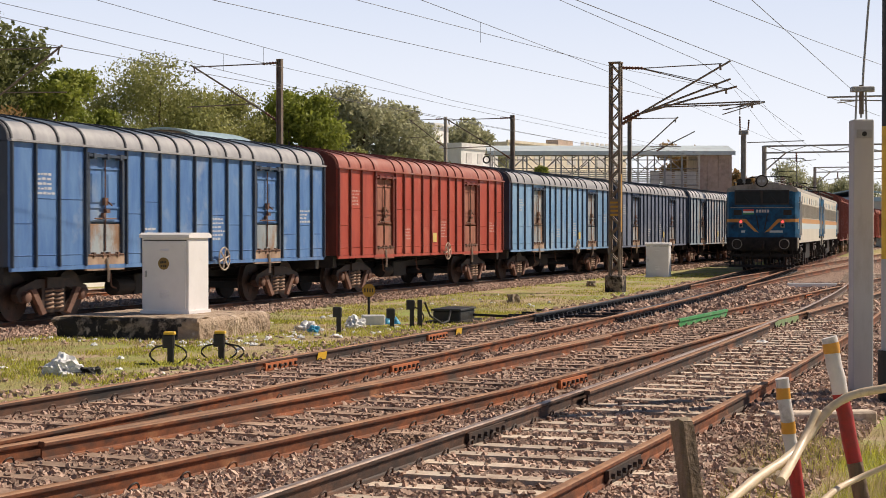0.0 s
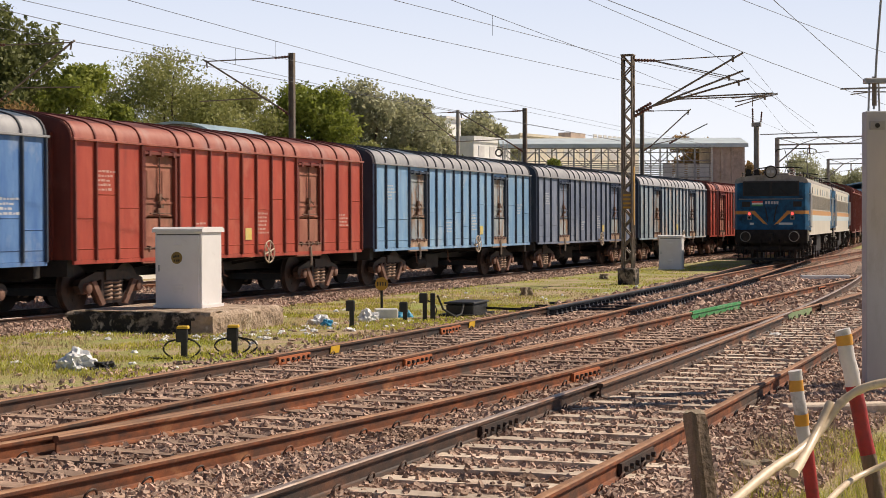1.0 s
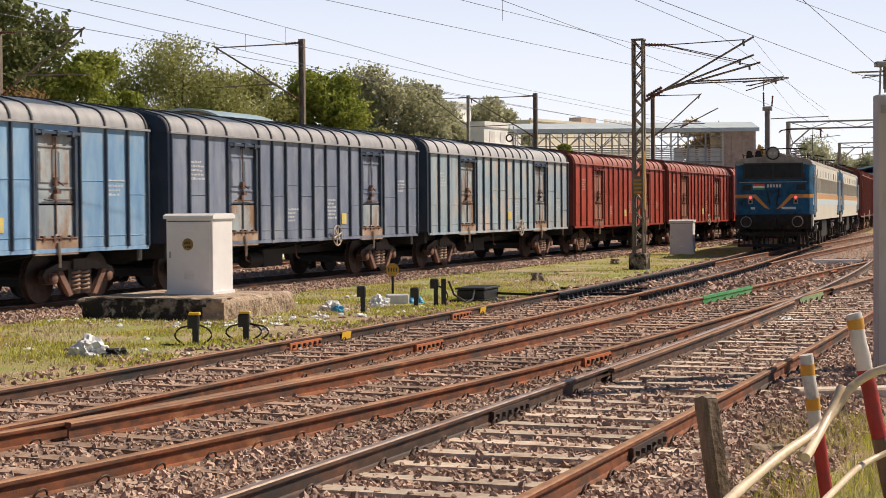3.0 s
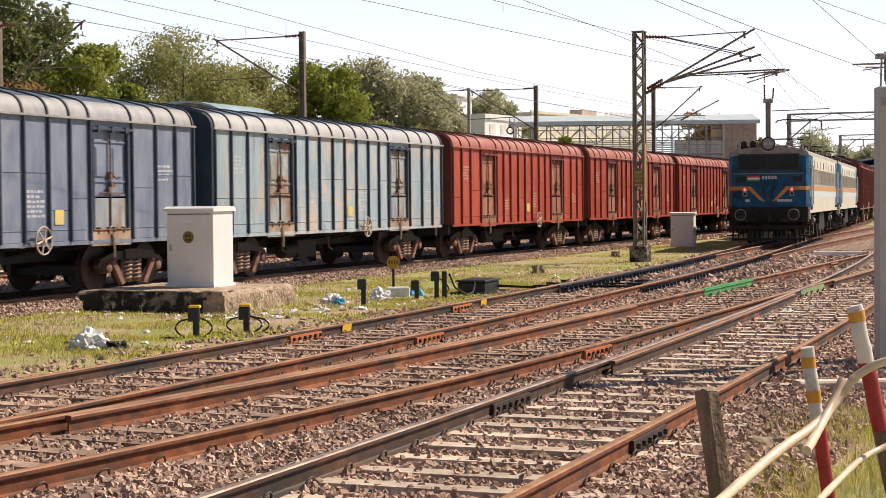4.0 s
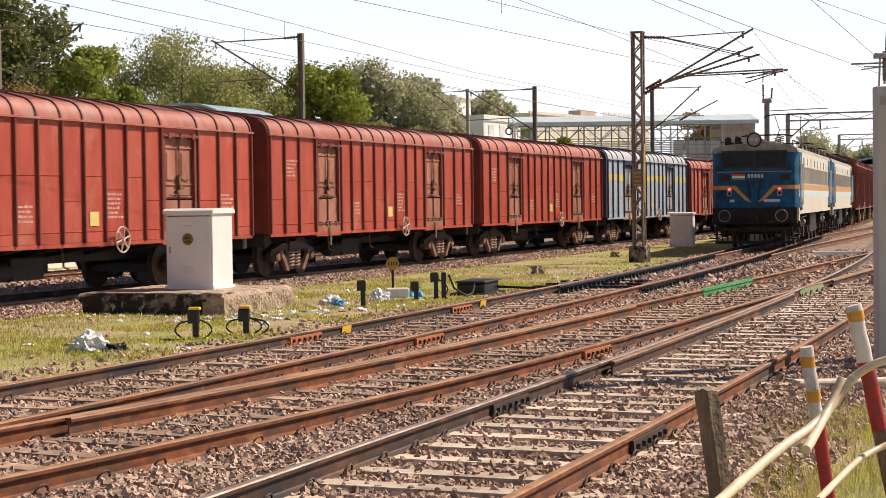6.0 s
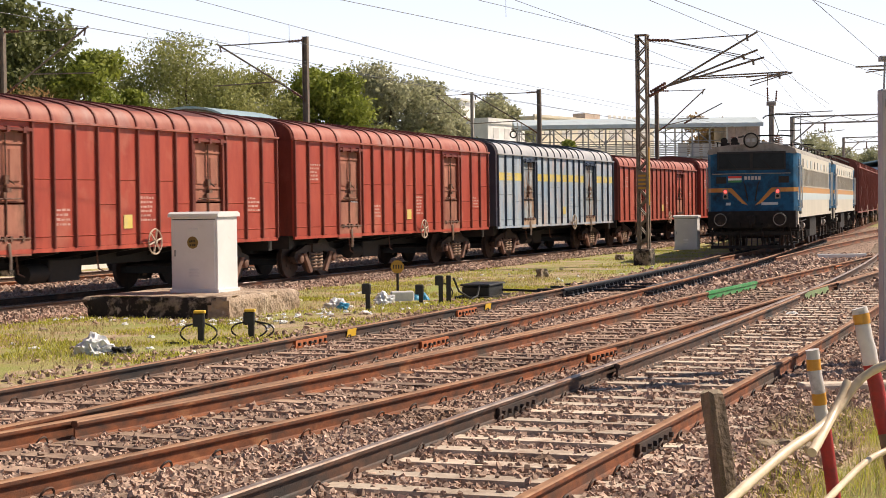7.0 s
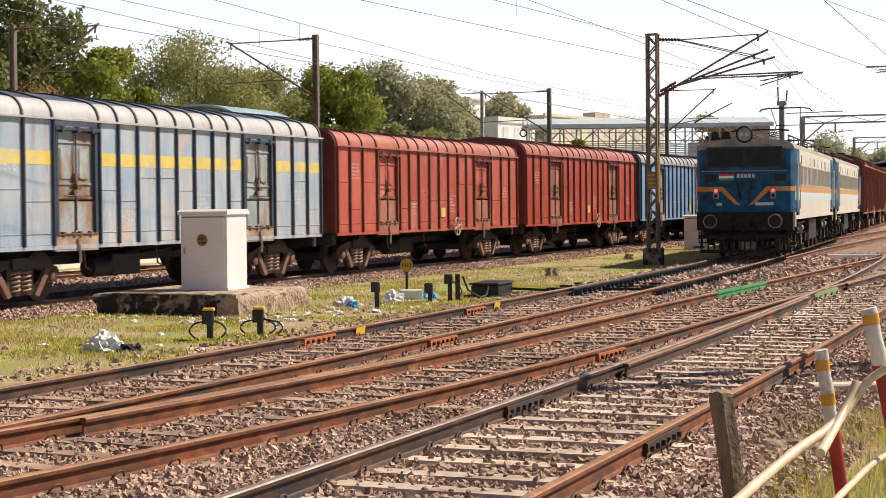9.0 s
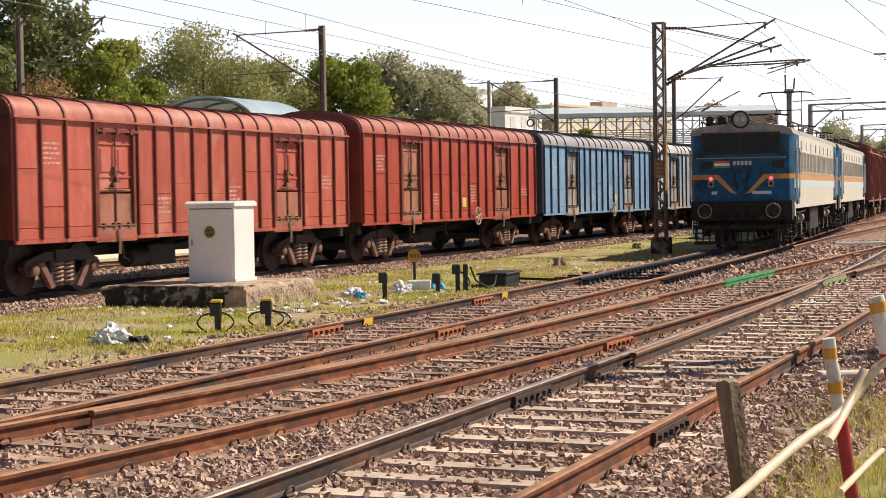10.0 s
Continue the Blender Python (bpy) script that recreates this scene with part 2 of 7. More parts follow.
M_PLINTH = surf("black_patched_concrete", (0.20, 0.155, 0.12), (0.38, 0.30, 0.24), scale=5, rough=0.95, bump=0.9, bump_scale=14, dist=0.05,
                c3=(0.022, 0.018, 0.015), scale3=2.2, cut3=(0.40, 0.50), c4=(0.42, 0.34, 0.27), scale4=4.5, cut4=(0.60, 0.66), stretch4=(1, 1, 0.5))
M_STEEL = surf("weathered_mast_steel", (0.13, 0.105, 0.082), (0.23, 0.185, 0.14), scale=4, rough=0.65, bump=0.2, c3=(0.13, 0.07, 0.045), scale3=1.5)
# Paler copy of the mast steel; distance haze is put into its colour.
M_FARSTEEL = surf("haze_pale_mast_steel", (0.27, 0.25, 0.23), (0.38, 0.36, 0.33), scale=4, rough=0.7, bump=0.1, c3=(0.24, 0.17, 0.13), scale3=1.5)
M_GALV = surf("galvanised_steel", (0.30, 0.30, 0.30), (0.42, 0.42, 0.42), scale=5, rough=0.5, bump=0.1, metal=0.4)
M_WIRE = surf("dark_wire", (0.06, 0.06, 0.065), (0.10, 0.10, 0.105), scale=5, rough=0.5, bump=0.0)
M_INSUL = surf("brown_insulator", (0.10, 0.035, 0.02), (0.16, 0.06, 0.035), scale=5, rough=0.3, bump=0.0)


# ---- mesh tools ----
class Build:
    """Gathers vertices and faces for one mesh."""

    def __init__(self):
        self.v, self.f = [], []

    def add(self, verts, faces):
        n = len(self.v)
        self.v += [tuple(p) for p in verts]
        self.f += [tuple(n + i for i in q) for q in faces]
        return self

    def box(self, x0, x1, y0, y1, z0, z1, m=None):
        vs = [(x, y, z) for z in (z0, z1) for y in (y0, y1) for x in (x0, x1)]
        if m is not None:
            vs = [m @ Vector(p) for p in vs]
        return self.add(vs, [(0, 2, 3, 1), (4, 5, 7, 6), (0, 1, 5, 4), (2, 6, 7, 3), (0, 4, 6, 2), (1, 3, 7, 5)])

    def cbox(self, x0, x1, y0, y1, z0, z1, b=0.01, m=None):
        """A box with chamfered vertical and top edges."""
        ring = lambda k, z: [(x0 + b, y0 + k, z), (x1 - b, y0 + k, z), (x1 - k, y0 + b, z), (x1 - k, y1 - b, z),
                             (x1 - b, y1 - k, z), (x0 + b, y1 - k, z), (x0 + k, y1 - b, z), (x0 + k, y0 + b, z)]
        vs = ring(0, z0) + ring(0, z1 - b) + ring(b * 0.9, z1)
        if m is not None:
            vs = [m @ Vector(p) for p in vs]
        fs = [tuple(range(7, -1, -1)), tuple(range(16, 24))]
        for k in (0, 8):
            fs += [(k + i, k + (i + 1) % 8, k + 8 + (i + 1) % 8, k + 8 + i) for i in range(8)]
        return self.add(vs, fs)

    def tube(self, pts, r, seg=6, caps=True):
        """A round bar through points; r is one radius or one for each point."""
        pts = [Vector(p) for p in pts]
        rs = r if isinstance(r, (list, tuple)) else [r] * len(pts)
        n0 = len(self.v)
        up = Vector((0, 0, 1))
        for i, p in enumerate(pts):
            d = (pts[min(i + 1, len(pts) - 1)] - pts[max(i - 1, 0)]).normalized()
            a = d.cross(up if abs(d.z) < 0.95 else Vector((1, 0, 0))).normalized()
            c = d.cross(a)
            for k in range(seg):
                q = 2 * math.pi * k / seg
                self.v.append(tuple(p + rs[i] * (math.cos(q) * a + math.sin(q) * c)))
        for i in range(len(pts) - 1):
            for k in range(seg):
                a, b = n0 + i * seg + k, n0 + i * seg + (k + 1) % seg
                self.f.append((a, b, b + seg, a + seg))
        if caps:
            self.f.append(tuple(n0 + k for k in range(seg - 1, -1, -1)))
            e = n0 + (len(pts) - 1) * seg
            self.f.append(tuple(e + k for k in range(seg)))
        return self

    def prism(self, outline, axis, a, b, m=None):
        """An outline of (u, w) drawn out along an axis from a to b."""
        put = {"x": lambda u, w, s: (s, u, w), "y": lambda u, w, s: (u, s, w), "z": lambda u, w, s: (u, w, s)}[axis]
        n = len(outline)
        vs = [put(u, w, a) for u, w in outline] + [put(u, w, b) for u, w in outline]
        if m is not None:
            vs = [m @ Vector(p) for p in vs]
        return self.add(vs, [tuple(range(n - 1, -1, -1)), tuple(range(n, 2 * n))] + [(i, (i + 1) % n, n + (i + 1) % n, n + i) for i in range(n)])

    def ring(self, c, r, t, axis="y", seg=20, seg2=6):
        """A torus round c."""
        n0 = len(self.v)
        for i in range(seg):
            a = 2 * math.pi * i / seg
            for k in range(seg2):
                q = 2 * math.pi * k / seg2
                u, w, s = (r + t * math.cos(q)) * math.cos(a), (r + t * math.cos(q)) * math.sin(a), t * math.sin(q)
                d = {"y": (u, s, w), "x": (s, u, w), "z": (u, w, s)}[axis]
                self.v.append((c[0] + d[0], c[1] + d[1], c[2] + d[2]))
        for i in range(seg):
            for k in range(seg2):
                a, b = n0 + i * seg2, n0 + (i + 1) % seg * seg2
                self.f.append((a + k, a + (k + 1) % seg2, b + (k + 1) % seg2, b + k))
        return self

    def mesh(self, name, material, smooth=False):
        me = bpy.data.meshes.new(name)
        me.from_pydata(self.v, [], self.f)
        bm = bmesh.new()
        bm.from_mesh(me)
        bmesh.ops.recalc_face_normals(bm, faces=bm.faces)
        bm.to_mesh(me)
        bm.free()
        me.materials.append(material)
        if smooth:
            me.polygons.foreach_set("use_smooth", [True] * len(me.polygons))
            me.set_sharp_from_angle(angle=radians(38))
        return me


def part(name, b, material, parent=None, label="", smooth=True):
    ob = new(name, b.mesh(name, material, smooth))
    ob.parent = parent
    if label:
        ob["label"] = label
    return ob


def stuff_mesh(name, verts, faces, material, label, category, smooth=False, parent=None, kind="stuff"):
    me = bpy.data.meshes.new(name)
    me.from_pydata(verts, [], faces)
    me.materials.append(material)
    if smooth:
        me.polygons.foreach_set("use_smooth", [True] * len(me.polygons))
    ob = new(name, me)
    ob.parent = parent
    return tagged(ob, label, category if parent is None else "", kind=kind)


# ---- track lines: y of the centre line over x ----
GAUGE, RAIL_W = 1.676, 0.067


def line_a(x):
    if x < 18:
        return 9.21 + 0.09 * math.exp(-((x - 34) / 14) ** 2)
    if x < 60:
        return 9.21 + 0.00116 * (x - 18) ** 2 + 0.09 * math.exp(-((x - 34) / 14) ** 2)
    return 11.259 + 0.083 * (x - 60)


def line_b(x):
    return 6.48 - 0.0225 * (x - 22) + (0.0045 * (22 - x) ** 2 if x < 22 else 0)


def line_c(x):
    return 4.12 + (0.0010 * (x - 14) ** 2 if x > 14 else 0)


def line_d(x):
    k = max(0.0, min(x, 62) - 30)
    return 9.25 + 0.00115 * 12 ** 2 + 0.0276 * k + 0.00062 * k ** 2 * (1 - k / 96) + (0.018 * (x - 62) if x > 62 else 0)


MAIN_Z = -0.10         # rail level of the main lines


def line_w(x):
    return 20.72


def line_far(x):
    return 27.6


def slope(line, x):
    return (line(x + 0.05) - line(x - 0.05)) / 0.1


def on_line(line, x, off=0.0, z=0.0):
    """A place beside a track and the track's heading there, in radians."""
    h = math.atan(slope(line, x))
    return Vector((x - off * math.sin(h), line(x) + off * math.cos(h), z)), h


# rail section: (across, height), head up
RAIL_SIDE = [(0.034, -0.012), (0.034, -0.035), (0.030, -0.043), (0.010, -0.052), (0.009, -0.135), (0.020, -0.146), (0.075, -0.158), (0.075, -0.170),
             (-0.075, -0.170), (-0.075, -0.158), (-0.020, -0.146), (-0.009, -0.135), (-0.010, -0.052), (-0.030, -0.043), (-0.034, -0.035), (-0.034, -0.012)]
RAIL_HEAD = [(-0.034, -0.012), (-0.026, -0.001), (0.0, 0.0), (0.026, -0.001), (0.034, -0.012)]


def rail_piece(parent, line, off, x0, x1, mat_side, mat_top, step=1.5, name="rail"):
    n = max(2, int((x1 - x0) / step) + 1)
    me = bpy.data.meshes.new(name)
    v, f, mi = [], [], []
    prof = RAIL_SIDE + RAIL_HEAD[1:-1]
    k = len(prof)
    for i in range(n):
        x = x0 + (x1 - x0) * i / (n - 1)
        p, h = on_line(line, x, off)
        for a, z in prof:
            v.append((p.x - a * math.sin(h), p.y + a * math.cos(h), z))
    for i in range(n - 1):
        for j in range(k):
            a, b = i * k + j, i * k + (j + 1) % k
            f.append((a, a + k, b + k, b))
            mi.append(1 if j >= len(RAIL_SIDE) - 1 else 0)
    f += [tuple(range(k)), tuple((n - 1) * k + j for j in range(k - 1, -1, -1))]
    mi += [0, 0]
    me.from_pydata(v, [], f)
    me.materials.append(mat_side)
    me.materials.append(mat_top)
    me.polygons.foreach_set("material_index", mi)
    ob = new(name, me)
    ob.parent = parent
    return ob


def empty(name, label="", category="", group="", kind="", m=None):
    ob = new(name)
    if m is not None:
        ob.matrix_basis = m
    return tagged(ob, label, category, group, kind)


SLEEPER = Build()
SLEEPER.prism([(-0.135, -0.30), (0.135, -0.30), (0.105, -0.154), (-0.105, -0.154)], "y", -1.375, 1.375)
SLEEPER_MESH = SLEEPER.mesh("sleeper", M_SLEEPER)
SLEEPER_BROWN = SLEEPER.mesh("sleeper", M_SLEEPERBROWN)
SLEEPERS = []          # x, y, heading of each, for the ballast


def lay_sleepers(parent, line, x0, x1, step=0.62, jitter=0.02):
    rng = random.Random(int(x0 * 10) + int(line(x0) * 100))
    x = x0
    while x < x1:
        p, h = on_line(line, x)
        h += rng.uniform(-0.012, 0.012)
        ob = new("sleeper", SLEEPER_MESH if line is line_c else SLEEPER_BROWN)
        ob.matrix_basis = Matrix.Translation((p.x + rng.uniform(-jitter, jitter), p.y, rng.uniform(-0.006, 0.006))) @ Matrix.Rotation(h, 4, "Z")
        ob.parent = parent
        SLEEPERS.append((p.x, p.y, h))
        x += step


def clips(parent, line, x0, x1, step=0.62):
    """Sprung rail clips on both feet of both rails."""
    b = Build()
    x = x0
    while x < x1:
        for side in (-1, 1):
            for foot in (-1, 1):
                p, h = on_line(line, x, side * (GAUGE + RAIL_W) / 2 + foot * 0.085)
                c, s = math.cos(h), math.sin(h)
                pts = []
                for u, w, z in ((-0.068, -0.012, -0.158), (-0.062, 0.0, -0.125), (-0.035, 0.010, -0.098), (0.0, 0.014, -0.090), (0.035, 0.010, -0.098), (0.062, 0.0, -0.125), (0.068, -0.012, -0.158)):
                    w *= foot
                    pts.append((p.x + u * c - w * s, p.y + u * s + w * c, z))
                b.tube(pts, 0.009, 5)
                b.tube([(p.x - 0.05 * c, p.y - 0.05 * s, -0.15), (p.x + 0.05 * c, p.y + 0.05 * s, -0.15)], 0.015, 5)
        x += step
    ob = part("rail_clips", b, M_DARKRAIL, parent)
    ob["kind"] = "stuff"
    return ob


def track(name, line, x0, x1, label, mats, sleepers=True, clip_to=0):
    t = empty(name, label, "railway track", kind="structure")
    for off, (ms, mt) in zip((-(GAUGE + RAIL_W) / 2, (GAUGE + RAIL_W) / 2), mats):
        rail_piece(t, line, off, x0, x1, ms, mt)
    if sleepers:
        lay_sleepers(t, line, max(x0, 6.0), min(x1, 6.0 + 0.62 * 120) if x1 > 80 else x1)
    if clip_to:
        clips(t, line, max(x0, 7.0), clip_to)
    return t


RUSTY, DARK, BRIGHT = (M_RUST, M_RAILTOP), (M_DARKRAIL, M_RAILTOP), (M_DARKRAIL, M_SHINYTOP)
track_c = track("railway_track", line_c, -4, 75, "rusty broad-gauge siding on pale concrete sleepers", (RUSTY, (M_DARKRAIL, M_SHEEN)), clip_to=40)
track_b = track("railway_track", line_b, -4, 90, "rusty broad-gauge track between two sidings", (RUSTY, RUSTY), clip_to=42)
track_a = track("railway_track", line_a, -4, 140, "rusty curved track on which the locomotives come", (RUSTY, DARK), clip_to=45)
track_d = track("railway_track", line_d, 52, 140, "rusty track that leaves the turnout", (RUSTY, RUSTY), sleepers=False)
track_w = track("railway_track", line_w, -6, 320, "main line in ballast under the wagon train", (BRIGHT, BRIGHT), clip_to=62)
track_far = track("railway_track", line_far, 10, 320, "second main line behind the wagons", (RUSTY, BRIGHT), sleepers=False)
track_w.location.z = track_far.location.z = MAIN_Z

# ---- hazy sky low over the horizon, all round ----
M_SKYLOW = bpy.data.materials.new("bright_haze")
M_SKYLOW.use_nodes = True
nt = M_SKYLOW.node_tree
tc = nt.nodes.new("ShaderNodeTexCoord")
sp = nt.nodes.new("ShaderNodeSeparateXYZ")
rp = nt.nodes.new("ShaderNodeValToRGB")
mr = nt.nodes.new("ShaderNodeMapRange")
em = nt.nodes.new("ShaderNodeEmission")
mr.inputs["From Max"].default_value = 400.0
rp.color_ramp.elements[0].color, rp.color_ramp.elements[1].color = (0.95, 0.95, 0.965, 1), (0.55, 0.63, 0.81, 1)
nt.links.new(tc.outputs["Object"], sp.inputs[0])
nt.links.new(sp.outputs["Z"], mr.inputs["Value"])
nt.links.new(mr.outputs[0], rp.inputs[0])
nt.links.new(rp.outputs[0], em.inputs["Color"])
nt.links.new(em.outputs[0], nt.nodes["Material Output"].inputs["Surface"])
b = Build()
for i in range(64):
    a = 2 * math.pi * i / 64
    b.v += [(2100 * math.cos(a), 2100 * math.sin(a), -1.0), (2100 * math.cos(a), 2100 * math.sin(a), 330.0)]
b.f = [(2 * i, 2 * ((i + 1) % 64), 2 * ((i + 1) % 64) + 1, 2 * i + 1) for i in range(64)]
ob = part("backdrop", b, M_SKYLOW)
ob.visible_shadow = False
tagged(ob, "pale hazy sky low over the horizon", "sky", kind="structure")

# ---- ground ----
M_GROUND = surf("dry_grass_and_earth", (0.31, 0.21, 0.125), (0.34, 0.33, 0.09), scale=2.4, rough=0.95, bump=1.0, bump_scale=22, dist=0.05,
                c3=(0.27, 0.31, 0.07), scale3=0.45, cut3=(0.40, 0.62), c4=(0.42, 0.31, 0.20), scale4=0.8, cut4=(0.49, 0.60))
g = Build().add([(-2200, -2200, -0.235), (2200, -2200, -0.235), (2200, 2200, -0.235), (-2200, 2200, -0.235)], [(0, 1, 2, 3)])
tagged(part("ground", g, M_GROUND, smooth=False), "flat earth with patches of dry grass", "ground", kind="structure")


def bed(name, x0, x1, edges, label, cell=0.22, z=-0.190, seed=1):
    """Uneven ballast between two edge lines, sloping off to the ground on both sides."""
    rng = np.random.default_rng(seed)
    nx = int((x1 - x0) / cell) + 1
    v, f = [], []
    y0f, y1f = edges
    ny = 26
    for i in range(nx):
        x = x0 + (x1 - x0) * i / (nx - 1)
        a, b = y0f(x), y1f(x)
        for j in range(ny):
            u = j / (ny - 1)
            y = a + (b - a) * u
            fall = min(1.0, min(y - a, b - y) / 0.5)
            v.append((x, y + rng.uniform(-.04, .04), -0.26 + (z + 0.26) * fall + rng.uniform(-0.014, 0.012)))
    for i in range(nx - 1):
        for j in range(ny - 1):
            k = i * ny + j
            f.append((k, k + ny, k + ny + 1, k + 1))
    return stuff_mesh(name, v, f, M_BALLAST, label, "ballast", smooth=True, kind="structure")


bed("ballast_bed", -4, 120, (lambda x: line_c(x) - 2.2 - 0.02 * max(0, x - 40), lambda x: line_a(x) + 1.75 + 0.12 * math.sin(x * 0.7)),
    "brown crushed-stone ballast under the sidings", cell=0.3)
bed("ballast_bed", 0, 320, (lambda x: 17.6 + 0.15 * math.sin(x * 0.5), lambda x: 29.6), "brown ballast under the main lines", cell=0.8, z=-0.222, seed=2)


# ---- wagons ----
WAGON_PITCH, WAGON_L, HALF_W, FLOOR, EAVE, CREST = 15.45, 14.5, 1.6, 1.12, 3.58, 4.19
RIBS = [0.03, 0.82, 1.65, 2.62, 4.22, 4.92, 5.66, 6.48, 7.25, 8.02, 8.84, 9.58, 10.28, 11.88, 12.85, 13.68, 14.47]
DOORS = [(2.70, 4.14), (10.36, 11.80)]


def roof_arc(grow=0.0, eave=EAVE, crest=CREST):
    """Half section of the roof from the near eave over the crown: (y, z)."""
    pts = []
    for i in range(6):
        a = math.pi * 0.42 * i / 5
        pts.append((-HALF_W + 0.36 * (1 - math.cos(a)) - grow * math.cos(a), eave + 0.40 * math.sin(a) + grow * math.sin(a)))
    y1, z1 = pts[-1]
    for i in range(1, 6):
        u = i / 5
        pts.append((y1 * (1 - u), z1 + (crest + grow - z1) * math.sin(u * math.pi / 2)))
    return pts + [(-y, z) for y, z in pts[-2::-1]]


def wagon(label, body_mat, roof_mat, band=None, marks=0, door_mat=None, eave=EAVE, crest=CREST):
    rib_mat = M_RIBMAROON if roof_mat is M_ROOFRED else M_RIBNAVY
    w = empty("covered_wagon", label, "freight wagon", "wagons of the moving train")
    # side sheets, ends and floor
    for s in (-1, 1):
        last = 0.0
        for d0, d1 in DOORS + [(WAGON_L, WAGON_L)]:
            part("side_sheet", Build().box(last, d0, s * HALF_W, s * (HALF_W - 0.05), FLOOR, eave), body_mat, w, smooth=False)
            last = d1
        for d0, d1 in DOORS:
            part("door_lintel", Build().box(d0, d1, s * HALF_W, s * (HALF_W - 0.05), eave - 0.16, eave), body_mat, w, smooth=False)
    end = [(-HALF_W + 0.05, FLOOR), (HALF_W - 0.05, FLOOR), (HALF_W - 0.05, eave)] + [(y * 0.97, z - 0.02) for y, z in roof_arc(0.0, eave, crest)[::-1]] + [(-HALF_W + 0.05, eave)]
    # End sheets share the ribs' dark paint; the shade between wagons is in it.
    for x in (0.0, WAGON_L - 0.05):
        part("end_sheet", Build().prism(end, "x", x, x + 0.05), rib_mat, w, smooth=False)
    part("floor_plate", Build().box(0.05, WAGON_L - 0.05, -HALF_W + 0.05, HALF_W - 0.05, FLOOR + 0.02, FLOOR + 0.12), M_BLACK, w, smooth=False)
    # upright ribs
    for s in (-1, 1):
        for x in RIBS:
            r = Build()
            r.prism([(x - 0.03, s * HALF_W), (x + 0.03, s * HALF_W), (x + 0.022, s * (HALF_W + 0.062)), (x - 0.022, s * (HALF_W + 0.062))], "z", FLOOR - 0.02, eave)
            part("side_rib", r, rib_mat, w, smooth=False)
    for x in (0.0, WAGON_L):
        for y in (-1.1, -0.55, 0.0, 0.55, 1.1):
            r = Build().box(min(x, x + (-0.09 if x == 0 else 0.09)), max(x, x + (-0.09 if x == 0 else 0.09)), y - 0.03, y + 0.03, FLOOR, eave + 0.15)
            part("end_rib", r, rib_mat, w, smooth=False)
    # roof sheet and hoops
    arc, inner, outer = roof_arc(0.0, eave, crest), roof_arc(-0.04, eave, crest), roof_arc(0.032, eave, crest)
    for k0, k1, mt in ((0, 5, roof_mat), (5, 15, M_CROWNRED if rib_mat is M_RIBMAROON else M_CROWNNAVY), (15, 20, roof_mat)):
        b = Build().prism(arc[k0:k1 + 1] + inner[k0:k1 + 1][::-1], "x", -0.03, WAGON_L + 0.03)
        part("roof" if k0 == 5 else "roof_shoulder", b, mt, w, "soot-dark roof crown" if k0 == 5 else "")
    for x in RIBS:
        h = Build()
        h.prism(outer + roof_arc(-0.01, eave, crest)[::-1], "x", x - 0.025, x + 0.025)
        part("roof_hoop", h, rib_mat if roof_mat is M_ROOFRED else M_ROOFHOOP, w)
    for s in (-1, 1):
        b = Build().prism([(s * HALF_W, eave - 0.03), (s * (HALF_W + 0.075), eave - 0.02), (s * (HALF_W + 0.075), eave + 0.02), (s * HALF_W, eave + 0.03)], "x", -0.05, WAGON_L + 0.05)
        part("eave_angle", b, roof_mat, w, smooth=False)
        b = Build().box(0, WAGON_L, s * (HALF_W - 0.03), s * (HALF_W + 0.02), FLOOR - 0.09, FLOOR - 0.005)
        part("sole_bar", b, body_mat, w, smooth=False)
    dm = door_mat or body_mat
    flap_mat = M_BEIGE_BLUE if rib_mat is M_RIBNAVY else M_BEIGE_RED
    for s in (-1, 1):
        for d0, d1 in DOORS:
            mid = (d0 + d1) / 2
            y0, y1 = s * (HALF_W - 0.055), s * (HALF_W - 0.09)
            for u0, u1 in ((d0 + 0.09, mid - 0.012), (mid + 0.012, d1 - 0.09)):
                leaf = part("door", Build().box(u0, u1, y0, y1, 2.0, eave - 0.2), dm, w, "side door leaf", smooth=False)
                for z in (2.02, 2.30, eave - 0.46):
                    part("batten", Build().box(u0, u1, s * (HALF_W - 0.058), s * (HALF_W - 0.03), z, z + 0.035), dm, leaf, smooth=False)
                part("pressing", Build().prism([(u0 + 0.12, s * (HALF_W - 0.056)), (u0 + 0.16, s * (HALF_W - 0.03)), (u1 - 0.16, s * (HALF_W - 0.03)), (u1 - 0.12, s * (HALF_W - 0.056))],
                                                "z", 2.42, eave - 0.56), dm, leaf, smooth=False)
                part("lower_flap", Build().box(u0, u1, s * (HALF_W - 0.03), s * (HALF_W - 0.07), 1.33, 1.97), flap_mat, w, "stained lower door flap", smooth=False)
            b = Build().box(d0 - 0.02, d1 + 0.02, s * (HALF_W + 0.012), s * (HALF_W - 0.04), FLOOR - 0.13, 1.31)
            sill = part("door_sill", b, M_BEIGE if rib_mat is M_RIBNAVY else flap_mat, w, "dusty door sill plate", smooth=False)
            b = Build().tube([(d0 + 0.02, s * (HALF_W + 0.02), 1.32), (d1 - 0.02, s * (HALF_W + 0.02), 1.32)], 0.02, 6)
            for x in (d0 + 0.25, mid - 0.1, mid + 0.1, d1 - 0.25):
                b.box(x - 0.04, x + 0.04, s * (HALF_W - 0.03), s * (HALF_W + 0.04), 1.27, 1.37)
            part("flap_hinge", b, M_BOGIE, sill, "rusty flap hinge bar")
            b = Build()
            for x in (d0 + 0.045, d1 - 0.045):
                b.box(x - 0.04, x + 0.04, s * (HALF_W - 0.05), s * (HALF_W + 0.03), 1.31, eave - 0.12)
